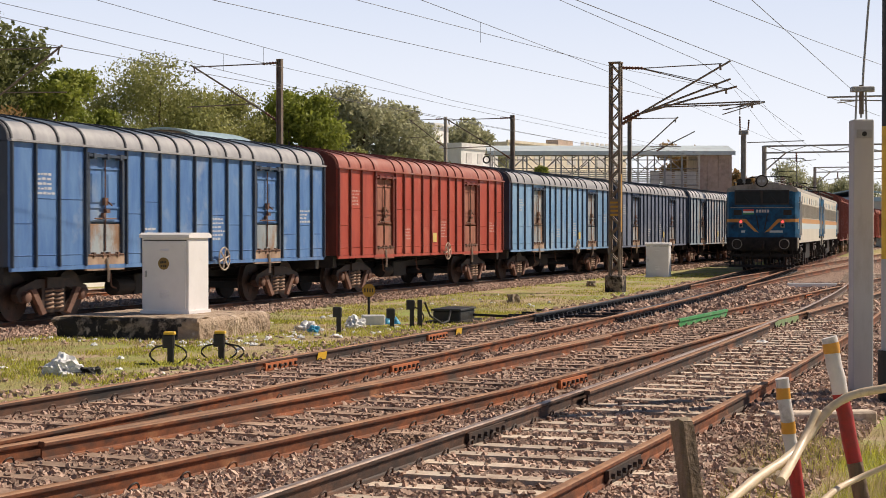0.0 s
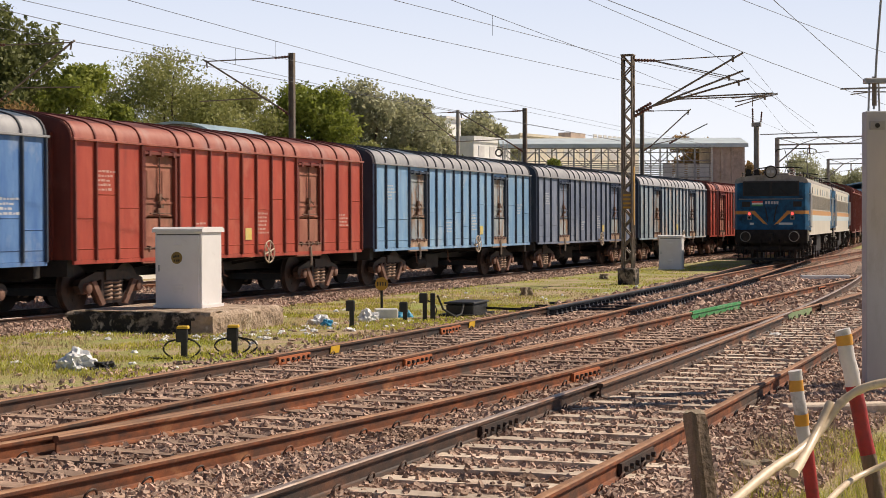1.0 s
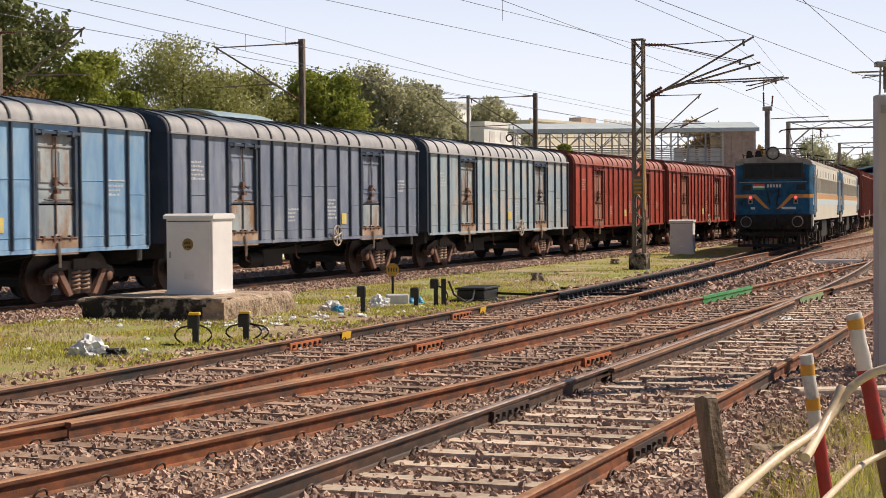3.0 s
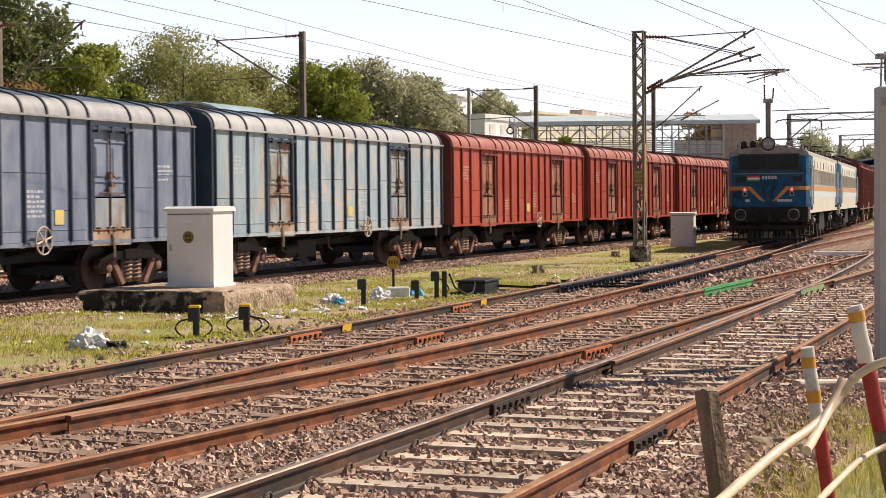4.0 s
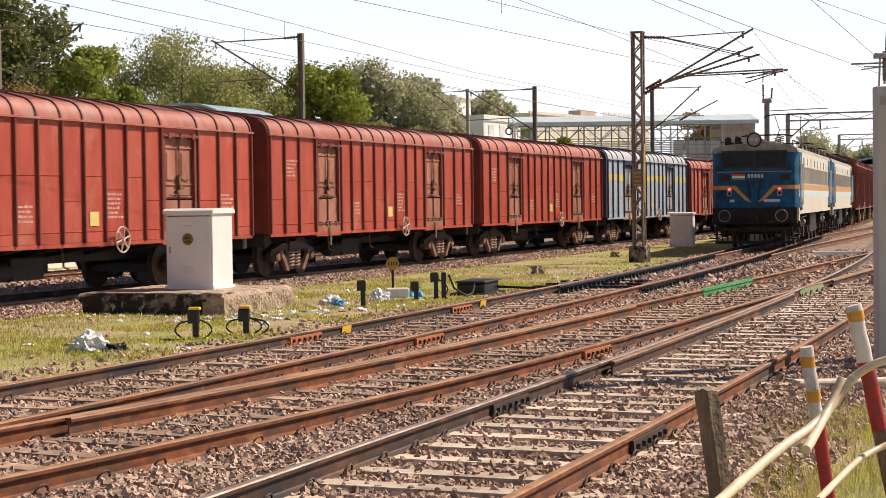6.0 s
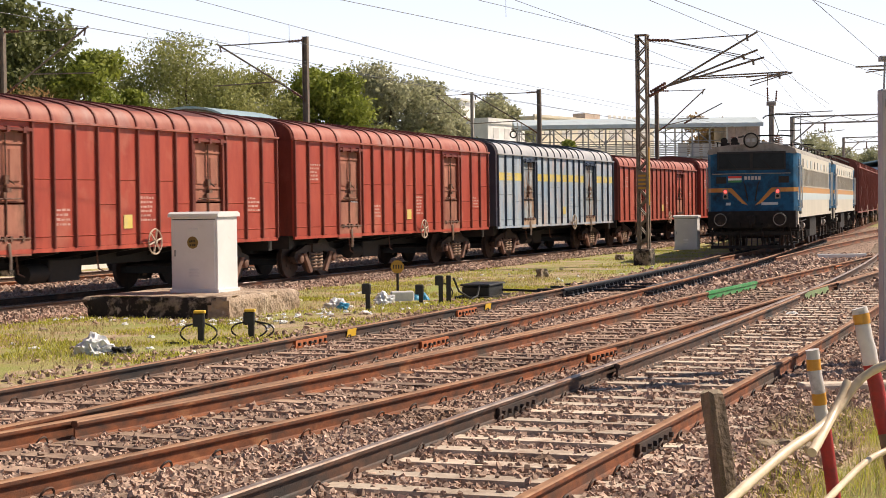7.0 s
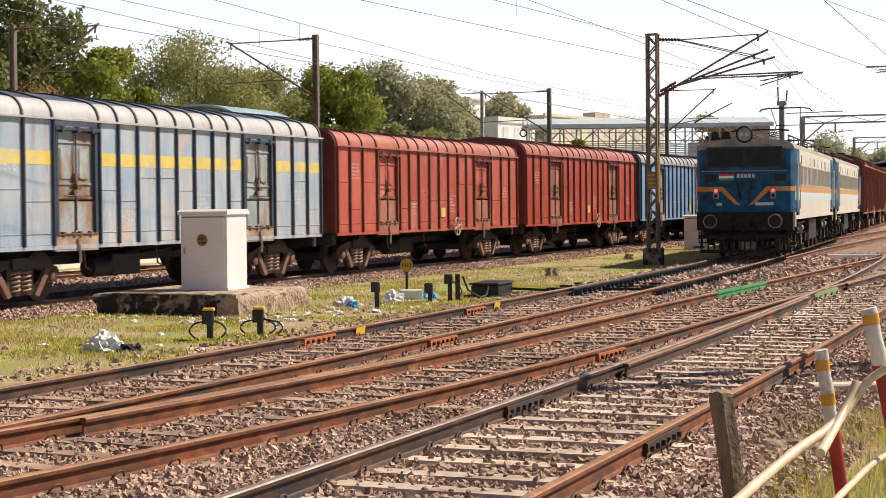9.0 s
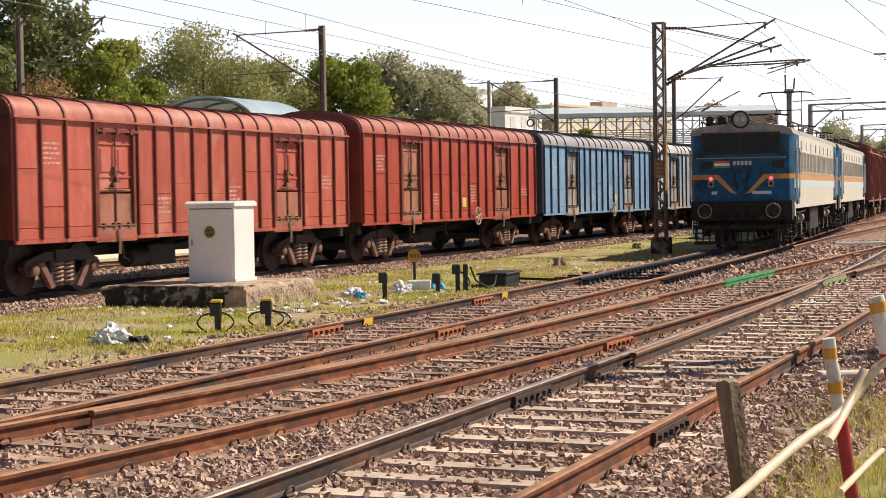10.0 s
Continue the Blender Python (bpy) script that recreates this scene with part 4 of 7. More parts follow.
        for k in range(15):
            y = -1.3 + k * 2.6 / 14
            b.tube([(x0, y, 0.66), (x0 - 0.12 * d, y, 0.2)], 0.022, 4)
        part("cattle_guard", b, M_UNDER, o, "black barred cattle guard")
    # near and far side details
    for s in (-1, 1):
        y = s * 1.5
        for z0, z1, m, nm in ((2.02, 2.22, M_ORANGE, "orange_band"), (1.78, 2.02, M_SKYBAND, "pale_blue_band")):
            b = Build().box(0.34, LOCO_L - 0.34, y, y + s * 0.005, z0, z1)
            part(nm, b, m, o, smooth=False)
        for k in range(24):
            x = 2.35 + k * 0.55
            g2 = Build()
            g2.box(x, x + 0.40, y, y + s * 0.012, 2.26, 2.86)
            lv = part("louvre", g2, M_PANE, o, "dusty ventilation louvre", smooth=False)
            g3 = Build()
            for u in (0.0, 0.37):
                g3.box(x + u, x + u + 0.03, y, y + s * 0.03, 2.24, 2.88)
            for z in (2.24, 2.85):
                g3.box(x + 0.03, x + 0.37, y, y + s * 0.03, z, z + 0.03)
            part("louvre_frame", g3, M_CREAM, lv, smooth=False)
        for k in range(8):
            x = 2.6 + k * 1.75
            b = Build().tube([(x, y, 3.06), (x, y + s * 0.02, 3.06)], 0.14, 14) if k % 2 else Build().box(x - 0.14, x + 0.14, y, y + s * 0.02, 2.92, 3.20)
            part("side_window", b, M_SKYBAND if k % 3 else M_LOUVRE, o, smooth=False)
        for x in (0.62, LOCO_L - 1.32):
            b = Build().box(x, x + 0.62, y - s * 0.01, y + s * 0.012, 1.45, 3.25)
            dr = part("cab_door", b, M_LBLUE_LOCO, o, "dark blue cab door", smooth=False)
            b = Build().box(x + 0.1, x + 0.52, y, y + s * 0.018, 2.62, 3.15)
            part("door_window", b, M_LOCOGLASS, dr, smooth=False)
            for xx in (x - 0.07, x + 0.69):
                b = Build().tube([(xx, y + s * 0.07, 1.5), (xx, y + s * 0.07, 2.95)], 0.02, 6)
                b.tube([(xx, y, 1.55), (xx, y + s * 0.07, 1.55)], 0.015, 5)
                b.tube([(xx, y, 2.9), (xx, y + s * 0.07, 2.9)], 0.015, 5)
                part("grab_rail", b, M_WHITEMET, o)
            b = Build()
            for z in (0.45, 0.75, 1.05):
                b.box(x + 0.05, x + 0.57, y - s * 0.25, y + s * 0.02, z, z + 0.03)
            for xx in (x + 0.05, x + 0.57):
                b.tube([(xx, y, 0.45), (xx, y, 1.4)], 0.018, 5)
            part("cab_step", b, M_UNDER, o)
        b = Build()
        b.box(0.34, 0.62, y - s * 0.05, y + s * 0.003, 0.95, 1.40)
        b.box(LOCO_L - 0.62, LOCO_L - 0.34, y - s * 0.05, y + s * 0.003, 0.95, 1.40)
        part("corner_skirt", b, M_CREAM, o, smooth=False)
        b = Build().box(0.4, LOCO_L - 0.4, y - s * 0.06, y + s * 0.012, 1.18, 1.30)
        part("sole_bar", b, M_CREAM, o, smooth=False)
    # roof and equipment
    b = Build().prism(loco_side_section() + [(1.4, 3.34), (-1.4, 3.34)], "x", 0.06, LOCO_L - 0.06)
    part("roof", b, M_LOCOROOF, o, "dusty grey roof")
    for s in (-1, 1):
        b = Build().tube([(0.8, s * 1.25, 3.78), (LOCO_L - 0.8, s * 1.25, 3.78)], 0.025, 6)
        for k in range(10):
            x = 1.0 + k * 1.75
            b.tube([(x, s * 1.25, 3.55), (x, s * 1.25, 3.78)], 0.018, 5)
        part("roof_rail", b, M_UNDER, o)
    for k in range(7):
        x = 2.6 + k * 2.1
        b = Build().cbox(x, x + 1.2, -0.55, 0.55, 3.64, 3.82, 0.05)
        part("roof_hatch", b, M_LOCOROOF, o)
    for x, y in ((1.2, 0.75), (1.2, -0.75), (2.2, 0.4), (4.0, -0.6), (9.0, 0.5), (9.6, -0.5), (11.2, 0.6), (15.6, -0.6), (16.4, 0.6)):
        b = Build()
        for q in range(5):
            b.tube([(x, y, 3.66 + q * 0.07), (x, y, 3.70 + q * 0.07)], [0.11, 0.06], 10)
        part("roof_insulator", b, M_INSUL, o, "brown ribbed insulator")
    b = Build().tube([(1.6, 0.45, 4.02), (5, 0.5, 4.05), (9, 0.5, 4.05), (16, 0.5, 4.02)], 0.025, 6)
    part("roof_busbar", b, M_UNDER, o)
    for x, y in ((0.75, 0.62), (0.85, 0.98)):
        b = Build().tube([(x + 0.3, y, 3.82), (x - 0.1, y, 3.82), (x - 0.22, y, 3.82)], [0.04, 0.06, 0.12], 10)
        b.box(x - 0.1, x + 0.3, y - 0.14, y + 0.14, 3.6, 3.76)
        part("horn", b, M_UNDER, o)
    for x in (3.6, 14.3):
        b = Build()
        for s in (-1, 1):
            b.tube([(x - 1.0, s * 0.5, 3.86), (x + 1.0, s * 0.5, 3.86)], 0.03, 6)
            b.tube([(x - 0.9, s * 0.45, 3.92), (x + 0.9, s * 0.62, 4.05)], 0.022, 6)
        b.tube([(x + 0.9, -0.95, 4.08), (x + 0.9, -0.6, 4.12), (x + 0.9, 0.6, 4.12), (x + 0.9, 0.95, 4.08)], 0.03, 6)
        part("lowered_pantograph", b, M_UNDER, o, "folded black pantograph")
    # bogies
    for c in (3.6, LOCO_L - 3.6):
        for s in (-1, 1):
            y = s * 1.12
            b = Build()
            b.prism([(c - 2.6, 0.62), (c - 2.5, 0.92), (c - 1.4, 0.98), (c - 1.1, 0.78), (c + 1.1, 0.78), (c + 1.4, 0.98), (c + 2.5, 0.92), (c + 2.6, 0.62), (c + 1.2, 0.56), (c - 1.2, 0.56)], "y", y - 0.07, y + 0.07)
            bf = part("bogie_frame", b, M_UNDER, o, "oily black bogie frame", smooth=False)
            for dx in (-1.9, 0.0, 1.9):
                a = Build().cbox(c + dx - 0.17, c + dx + 0.17, y + s * 0.02, y + s * 0.22, 0.36, 0.72, 0.04)
                a.tube([(c + dx, y + s * 0.2, 0.54), (c + dx, y + s * 0.27, 0.54)], 0.13, 12)
                part("axle_box", a, M_UNDER, bf)
                for e in (-0.36, 0.36):
                    sp = Build().tube([(c + dx + e + 0.07 * math.cos(q * 1.2), y + s * 0.12 + 0.07 * math.sin(q * 1.2), 0.42 + 0.40 * q / 22) for q in range(23)], 0.02, 4)
                    part("spring", sp, M_BOGIE, bf, "rusty coil spring")
            for dx in (-1.0, 1.0):
                a = Build().tube([(c + dx - 0.3, y + s * 0.16, 0.86), (c + dx + 0.25, y + s * 0.16, 0.86)], 0.11, 10)
                a.tube([(c + dx, y + s * 0.16, 0.84), (c + dx + 0.05, y + s * 0.18, 0.3)], 0.035, 6)
                part("brake_cylinder", a, M_LOUVRE, bf, "dusty brake cylinder")
            a = Build().tube([(c - 2.5, y + s * 0.2, 1.06), (c, y + s * 0.22, 1.02), (c + 2.5, y + s * 0.2, 1.06)], 0.022, 6)
            part("sand_pipe", a, M_LOUVRE, bf)
            for dx in (-2.45, 2.45):
                a = Build().cbox(c + dx - 0.2, c + dx + 0.2, y + s * 0.03, y + s * 0.3, 0.7, 1.15, 0.03)
                part("sand_box", a, M_UNDER, bf)
        b = Build().box(c - 2.4, c + 2.4, -1.0, 1.0, 0.7, 0.95)
        part("bogie_transom", b, M_BLACK, o, smooth=False)
        for dx in (-1.9, 0.0, 1.9):
            wheelset(o, c + dx, 0.546)
    b = Build().cbox(7.2, LOCO_L - 7.2, -1.35, 1.35, 0.42, 1.16, 0.08)
    part("battery_box", b, M_UNDER, o, "grimy equipment box under the frame")
    b = Build().tube([(7.0, -1.2, 0.95), (7.02, -1.2, 0.95), (6.5, -1.2, 0.95)], 0.14, 12)
    part("air_tank", b, M_LOUVRE, o)
    return o


loco_front = locomotive("blue and cream electric locomotive with orange band, approaching")
loco_rear = copy_thing(loco_front, Matrix.Translation((100, 0, 0)))
loco_rear["label"] = "second blue and cream electric locomotive coupled behind the first"
# raised pantograph of the leading engine
arm_ob = part("raised_pantograph", Build().tube([(13.2, -0.62, 3.86), (13.2, 0.62, 3.86)], 0.04, 6), M_UNDER, loco_front, "raised pantograph touching the wire")
part("knee_bar", Build().tube([(14.6, -0.47, 4.70), (14.6, 0.47, 4.70)], 0.02, 6), M_UNDER, arm_ob)
for s in (-1, 1):
    part("lower_arm", Build().tube([(13.2, s * 0.6, 3.86), (14.6, s * 0.45, 4.70)], 0.022, 6), M_UNDER, arm_ob)
    part("upper_arm", Build().tube([(14.6, s * 0.45, 4.70), (13.6, s * 0.55, 5.28)], 0.016, 6), M_UNDER, arm_ob)
for dx in (-0.18, 0.18):
    b = Build().tube([(13.6 + dx, -1.0, 5.18), (13.6 + dx, -0.9, 5.28), (13.6 + dx, -0.6, 5.32), (13.6 + dx, 0.6, 5.32), (13.6 + dx, 0.9, 5.28), (13.6 + dx, 1.0, 5.18)], 0.018, 6)
    part("contact_bow", b, M_UNDER, arm_ob)
dull = wagon("brown-red covered goods wagon coupled behind the locomotives", M_BROWNRED, M_ROOFRED, None, 12, M_BEIGE_RED)
dull["group"] = "wagons behind the locomotives"
rake = [dull] + [copy_thing(dull, Matrix.Translation((200 + 16 * i, 40, 0))) for i in range(3)]
LOCO_PITCH = 19.15


# ---- trackside cabinet on its plinth ----
def turned(x, y, z, deg):
    return Matrix.Translation((x, y, z)) @ Matrix.Rotation(radians(deg), 4, "Z")


M_SEAL = surf("brown_seal", (0.20, 0.12, 0.03), (0.32, 0.21, 0.05), scale=10, rough=0.6, bump=0.1)
M_SEALDARK = surf("dark_lettering", (0.02, 0.015, 0.01), (0.05, 0.04, 0.02), scale=10, rough=0.6, bump=0.0)


def cabinet(label, m, w, d, h, seal=True):
    """A steel apparatus case: front at y=-d/2."""
    o = empty("apparatus_case", label, "equipment cabinet", m=m)
    b = Build().box(-w / 2 - 0.03, w / 2 + 0.03, -d / 2 - 0.03, d / 2 + 0.03, 0, 0.06)
    part("base_frame", b, M_BOXWHITE, o, smooth=False)
    b = Build().cbox(-w / 2, w / 2, -d / 2, d / 2, 0.06, h - 0.10, 0.012)
    part("shell", b, M_BOXWHITE, o, smooth=False)
    b = Build().prism([(-d / 2 - 0.045, h - 0.10), (d / 2 + 0.045, h - 0.10), (d / 2 + 0.045, h - 0.04), (d / 2 - 0.05, h), (-d / 2 + 0.05, h), (-d / 2 - 0.045, h - 0.04)], "x", -w / 2 - 0.04, w / 2 + 0.04)
    part("hood", b, M_BOXWHITE, o, smooth=False)
    b = Build().cbox(-w / 2 + 0.05, w / 2 - 0.05, -d / 2 - 0.018, -d / 2 + 0.01, 0.10, h - 0.16, 0.008)
    dr = part("door", b, M_BOXWHITE, o, smooth=False)
    # Solid dark strip drawn in place of the shaded slit above the door.
    b = Build().box(-w / 2 + 0.035, w / 2 - 0.035, -d / 2 - 0.003, -d / 2 + 0.004, h - 0.152, h - 0.135)
    part("door_gap", b, M_SEALDARK, dr, smooth=False)
    b = Build().box(-w / 2 + 0.08, -w / 2 + 0.11, -d / 2 - 0.04, -d / 2 - 0.015, h * 0.45, h * 0.53)
    part("door_handle", b, M_GALV, dr, smooth=False)
    for z in (0.30, 0.36, 0.42, h - 0.34):
        b = Build().prism([(-d / 2 - 0.016, z), (-d / 2 - 0.035, z), (-d / 2 - 0.016, z + 0.035)], "x", -0.10, 0.10)
        part("vent_louvre", b, M_BOXWHITE, dr, smooth=False)
    if seal:
        b = Build().tube([(-0.02, -d / 2 - 0.016, h * 0.62), (-0.02, -d / 2 - 0.023, h * 0.62)], 0.115, 20)
        sl = part("seal", b, M_SEAL, dr, "round brown painted seal")
        b = Build()
        for x, z in ((-0.07, 0.02), (-0.03, 0.03), (0.02, 0.03), (-0.06, -0.05), (-0.01, -0.05), (0.03, -0.05)):
            b.box(-0.02 + x, -0.02 + x + 0.03, -d / 2 - 0.027, -d / 2 - 0.022, h * 0.62 + z - 0.02, h * 0.62 + z + 0.02)
        part("letter_bar", b, M_SEALDARK, sl, smooth=False)
    return o


CASE_TURN = -88.0
case_at = Vector((28.02, 15.88, 0.17))
cabinet("white steel apparatus case with round brown seal on a plinth", turned(*case_at, CASE_TURN), 0.97, 0.84, 1.52)
# rough plinth under it
pw, pd, ph = 2.95, 2.9, 0.62
M_PLINTHTAN = surf("eroded_tan_concrete", (0.27, 0.19, 0.13), (0.46, 0.35, 0.26), scale=4, rough=0.95, bump=0.9, bump_scale=16, dist=0.05,
                   c3=(0.08, 0.055, 0.04), scale3=2.2, cut3=(0.56, 0.68), c4=(0.52, 0.42, 0.33), scale4=3.0)


def rough_slab(w, d, h, cell=0.075):
    """A weathered concrete block: crumbled faces, worn arrises, a flat top at z = 0."""
    v, f, mi, seen = [], [], [], {}

    def put(x, y, z):
        key = (round(x, 3), round(y, 3), round(z, 3))
        if key not in seen:
            p = Vector(key)
            k = 0.10 * noise.noise(p * 2.3) + 0.06 * noise.noise(p * 6.0 + Vector((3, 1, 7))) + 0.025 * noise.noise(p * 15)
            edge = max(0.0, 1 + z / 0.13)          # the upper arris is rounded off
            grow = k - 0.05 * edge ** 2 - 0.06 * max(0.0, noise.noise(p * 1.2 + Vector((9, 0, 0))))
            sx = x / (w / 2) if abs(abs(x) - w / 2) < 1e-4 else 0.0
            sy = y / (d / 2) if abs(abs(y) - d / 2) < 1e-4 else 0.0
            top = 0.012 * noise.noise(p * 5) - 0.02 * (abs(sx) + abs(sy) > 0)
            seen[key] = len(v)
            v.append((x + sx * grow, y + sy * grow, z + (top if z > -1e-4 else 0.0)))
        return seen[key]

    nx, ny, nz = int(w / cell), int(d / cell), int(h / cell)
    X = [-w / 2 + w * i / nx for i in range(nx + 1)]
    Y = [-d / 2 + d * i / ny for i in range(ny + 1)]
    Z = [-h + h * i / nz for i in range(nz + 1)]
    for i in range(nx):
        for j in range(ny):
            f.append([put(X[i], Y[j], 0), put(X[i + 1], Y[j], 0), put(X[i + 1], Y[j + 1], 0), put(X[i], Y[j + 1], 0)])
            mi.append(1)
    # Moss and shade share the front's dark colour; the lit end stays tan.
    for k in range(nz):
        for i in range(nx):
            for y in (-d / 2, d / 2):
                f.append([put(X[i], y, Z[k]), put(X[i + 1], y, Z[k]), put(X[i + 1], y, Z[k + 1]), put(X[i], y, Z[k + 1])])
                mi.append(1 if X[i] > w / 2 - 0.45 + 0.3 * noise.noise(Vector((X[i], Z[k], 3)) * 5) else 0)
        for j in range(ny):
            for x in (-w / 2, w / 2):
                f.append([put(x, Y[j], Z[k]), put(x, Y[j + 1], Z[k]), put(x, Y[j + 1], Z[k + 1]), put(x, Y[j], Z[k + 1])])
                mi.append(1)
    b = Build()
    b.v, b.f = v, [tuple(q) for q in f]
    me = b.mesh("plinth", M_PLINTH, True)
    me.materials.append(M_PLINTHTAN)
    me.polygons.foreach_set("material_index", mi)
    return me


ob = new("plinth", rough_slab(pw, pd, ph))
ob.matrix_basis = turned(27.78, 15.98, 0.17, CASE_TURN)
tagged(ob, "crumbling concrete plinth, front dark with moss and painted shade, lit end tan", "plinth", kind="structure")
cabinet("small white apparatus case beside the main line", turned(68.9, 16.1, -0.235, -85), 0.95, 0.75, 1.44, False)

# ---- cable stubs with yellow caps ----
M_STUB = surf("tarred_post", (0.008, 0.008, 0.008), (0.022, 0.02, 0.018), scale=8, rough=0.5, bump=0.4, bump_scale=40)


def stub(x, y, h, cap=True, twin=False, box=True, loops=0, label="black tarred cable post with a yellow cap"):
    o = empty("cable_post", label, "cable post", "cable posts along the siding", m=turned(x, y, -0.235, -70))
    b = Build().cbox(-0.045, 0.045, -0.045, 0.045, 0, h, 0.012)
    part("post", b, M_STUB, o, smooth=False)
    if twin:
        b = Build().cbox(0.11, 0.21, -0.05, 0.05, 0, h, 0.012)
        part("post", b, M_STUB, o, smooth=False)
    if box:
        b = Build().cbox(-0.115, 0.055, -0.06, 0.06, h - 0.2, h, 0.02)
        part("junction_box", b, M_STUB, o, smooth=False)
    if cap:
        b = Build().cbox(-0.10, 0.07, -0.07, 0.07, h, h + 0.04, 0.012)
        part("cap", b, M_YELLOW, o, "bright yellow cap", smooth=False)
    for k in range(loops):
        s = -1 if k % 2 else 1
        pts = [(s * 0.06, 0, h - 0.15)] + [(s * (0.10 + 0.14 * math.sin(q * 0.45) + 0.06 * k), -0.05 * k, (h - 0.15) * (1 - q / 7.0)) for q in range(1, 8)] + [(s * (0.05 + 0.45 * k), -0.2, 0.02)]
        part("cable", Build().tube(pts, 0.014, 5), M_STUB, o)
    return o


stub(21.73, 12.40, 0.44, loops=2)
stub(22.76, 12.11, 0.40, loops=3)
stub(29.13, 12.99, 0.52, cap=False, box=True)
stub(31.19, 12.74, 0.40, cap=False)
stub(31.67, 12.50, 0.56, cap=False, twin=True, loops=1, label="pair of black tarred cable posts with a junction box")
M_OCHRE = surf("ochre_paint", (0.42, 0.22, 0.015), (0.52, 0.29, 0.03), scale=6, rough=0.5, bump=0.1)

# ---- round distance disc ----
o = empty("distance_marker", "round ochre distance disc on a thin post in the grass", "sign", m=turned(35.2, 14.95, -0.235, -70))
part("post", Build().tube([(0, 0, 0), (0, 0, 0.58)], 0.03, 8), M_STUB, o)
dd = part("disc", Build().tube([(0, -0.035, 0.60), (0, -0.05, 0.60)], 0.15, 24), M_OCHRE, o)
b = Build()
for k in range(4):
    b.box(-0.10 + k * 0.058, -0.10 + k * 0.058 + 0.028, -0.056, -0.050, 0.555, 0.645)
part("number_bar", b, M_SEALDARK, dd, smooth=False)

# ---- point machine and its rods ----
o = empty("point_machine", "black point machine box beside the turnout", "point machine", m=turned(33.75, 12.35, -0.235, 5))
part("casing", Build().cbox(-0.62, 0.62, -0.30, 0.30, 0.06, 0.27, 0.03), M_STUB, o, smooth=False)
part("lid", Build().cbox(-0.66, 0.66, -0.33, 0.33, 0.27, 0.31, 0.015), M_STUB, o, smooth=False)
part("foot", Build().box(-0.75, 0.75, -0.42, 0.42, 0.0, 0.06), M_STUB, o, smooth=False)
part("drive_rod", Build().tube([(0.5, -0.3, 0.14), (0.55, -1.6, 0.09)], 0.03, 6), M_STUB, o)
part("cable", Build().tube([(-0.62, -0.1, 0.3), (-0.9, -0.12, 0.08), (-1.3, -0.1, 0.04), (-1.7, 0.05, 0.22), (-1.85, 0.12, 0.5)], 0.022, 6), M_STUB, o)

# ---- turnout blades, check rails, fish plates, covers ----
M_GREEN = surf("green_enamel_rail", (0.03, 0.24, 0.06), (0.06, 0.34, 0.10), scale=5, rough=0.5, bump=0.2, c3=(0.25, 0.35, 0.2), scale3=3)
M_GREENPALE = surf("faded_green_paint", (0.13, 0.20, 0.08), (0.22, 0.29, 0.14), scale=5, rough=0.7, bump=0.2)
M_ORRUST = surf("orange_rust_plate", (0.36, 0.10, 0.035), (0.48, 0.16, 0.06), scale=8, rough=0.8, bump=0.3)
HALF = (GAUGE + RAIL_W) / 2


def checked(line, off, x0, x1, gap, name, mat=DARK):
    t = empty(name, "rusty check rail bolted inside the running rail", "check rail", kind="structure")
    rail_piece(t, line, off + gap, x0, x1, *mat)
    return t


checked(line_c, HALF, 17.6, 31, -0.105, "check_rail")
checked(line_b, HALF, 11.7, 27, -0.115, "check_rail", RUSTY)
checked(line_b, -HALF, 36, 52, -0.10, "check_rail")
blades = empty("switch_blades", "black greased switch blades of the turnout", "switch blades", kind="structure")
rail_piece(blades, line_a, HALF - 0.12, 33, 47, M_GREASE, M_GREASE)
rail_piece(blades, line_a, -HALF + 0.10, 34, 47, M_GREASE, M_GREASE)
chair = Build().cbox(-0.09, 0.09, -0.30, 0.16, -0.168, -0.12, 0.015)
chair.box(-0.03, 0.03, -0.28, -0.08, -0.125, -0.06)
CHAIR_MESH = chair.mesh("slide_chair", M_GREASE)
for i in range(110):
    x = 33.2 + i * 0.40
    for s in (-1, 1):
        p, h = on_line(line_a, x, s * (HALF - (0.0 if s > 0 else 0.05)))
        c = new("slide_chair", CHAIR_MESH)
        c.matrix_basis = Matrix.Translation((p.x, p.y, 0.004)) @ Matrix.Rotation(h + (0 if s > 0 else 0), 4, "Z")
        c.parent = blades
rods = Build()
for x in (35.0, 36.1, 37.4):
    rods.tube([(x, line_a(x) + 1.9, -0.13), (x + 0.1, line_a(x) - 0.9, -0.12)], 0.03, 6)
part("stretcher_rod", rods, M_GREASE, blades)


def joint(line, off, x, length=1.0, mat=None, face=1):
    """A bolted joint plate on one face of a rail."""
    p, h = on_line(line, x, off)
    o = empty("joint_plate", "orange-rusty bolted rail joint plate", "rail joint plate", "rail joint plates")
    o.matrix_basis = Matrix.Translation(p) @ Matrix.Rotation(h, 4, "Z")
    b = Build().prism([(-0.034 - 0.014, -0.048), (-0.012, -0.044), (-0.012, -0.142), (-0.05, -0.150)], "x", -length / 2, length / 2)
    part("plate", b, mat or M_ORRUST, o, smooth=False)
    for k in range(6):
        x0 = -length / 2 + (k + 0.5) * length / 6
        part("bolt", Build().tube([(x0, -0.03, -0.095), (x0, -0.08, -0.095)], 0.024, 6), M_DARKRAIL, o)
    return o


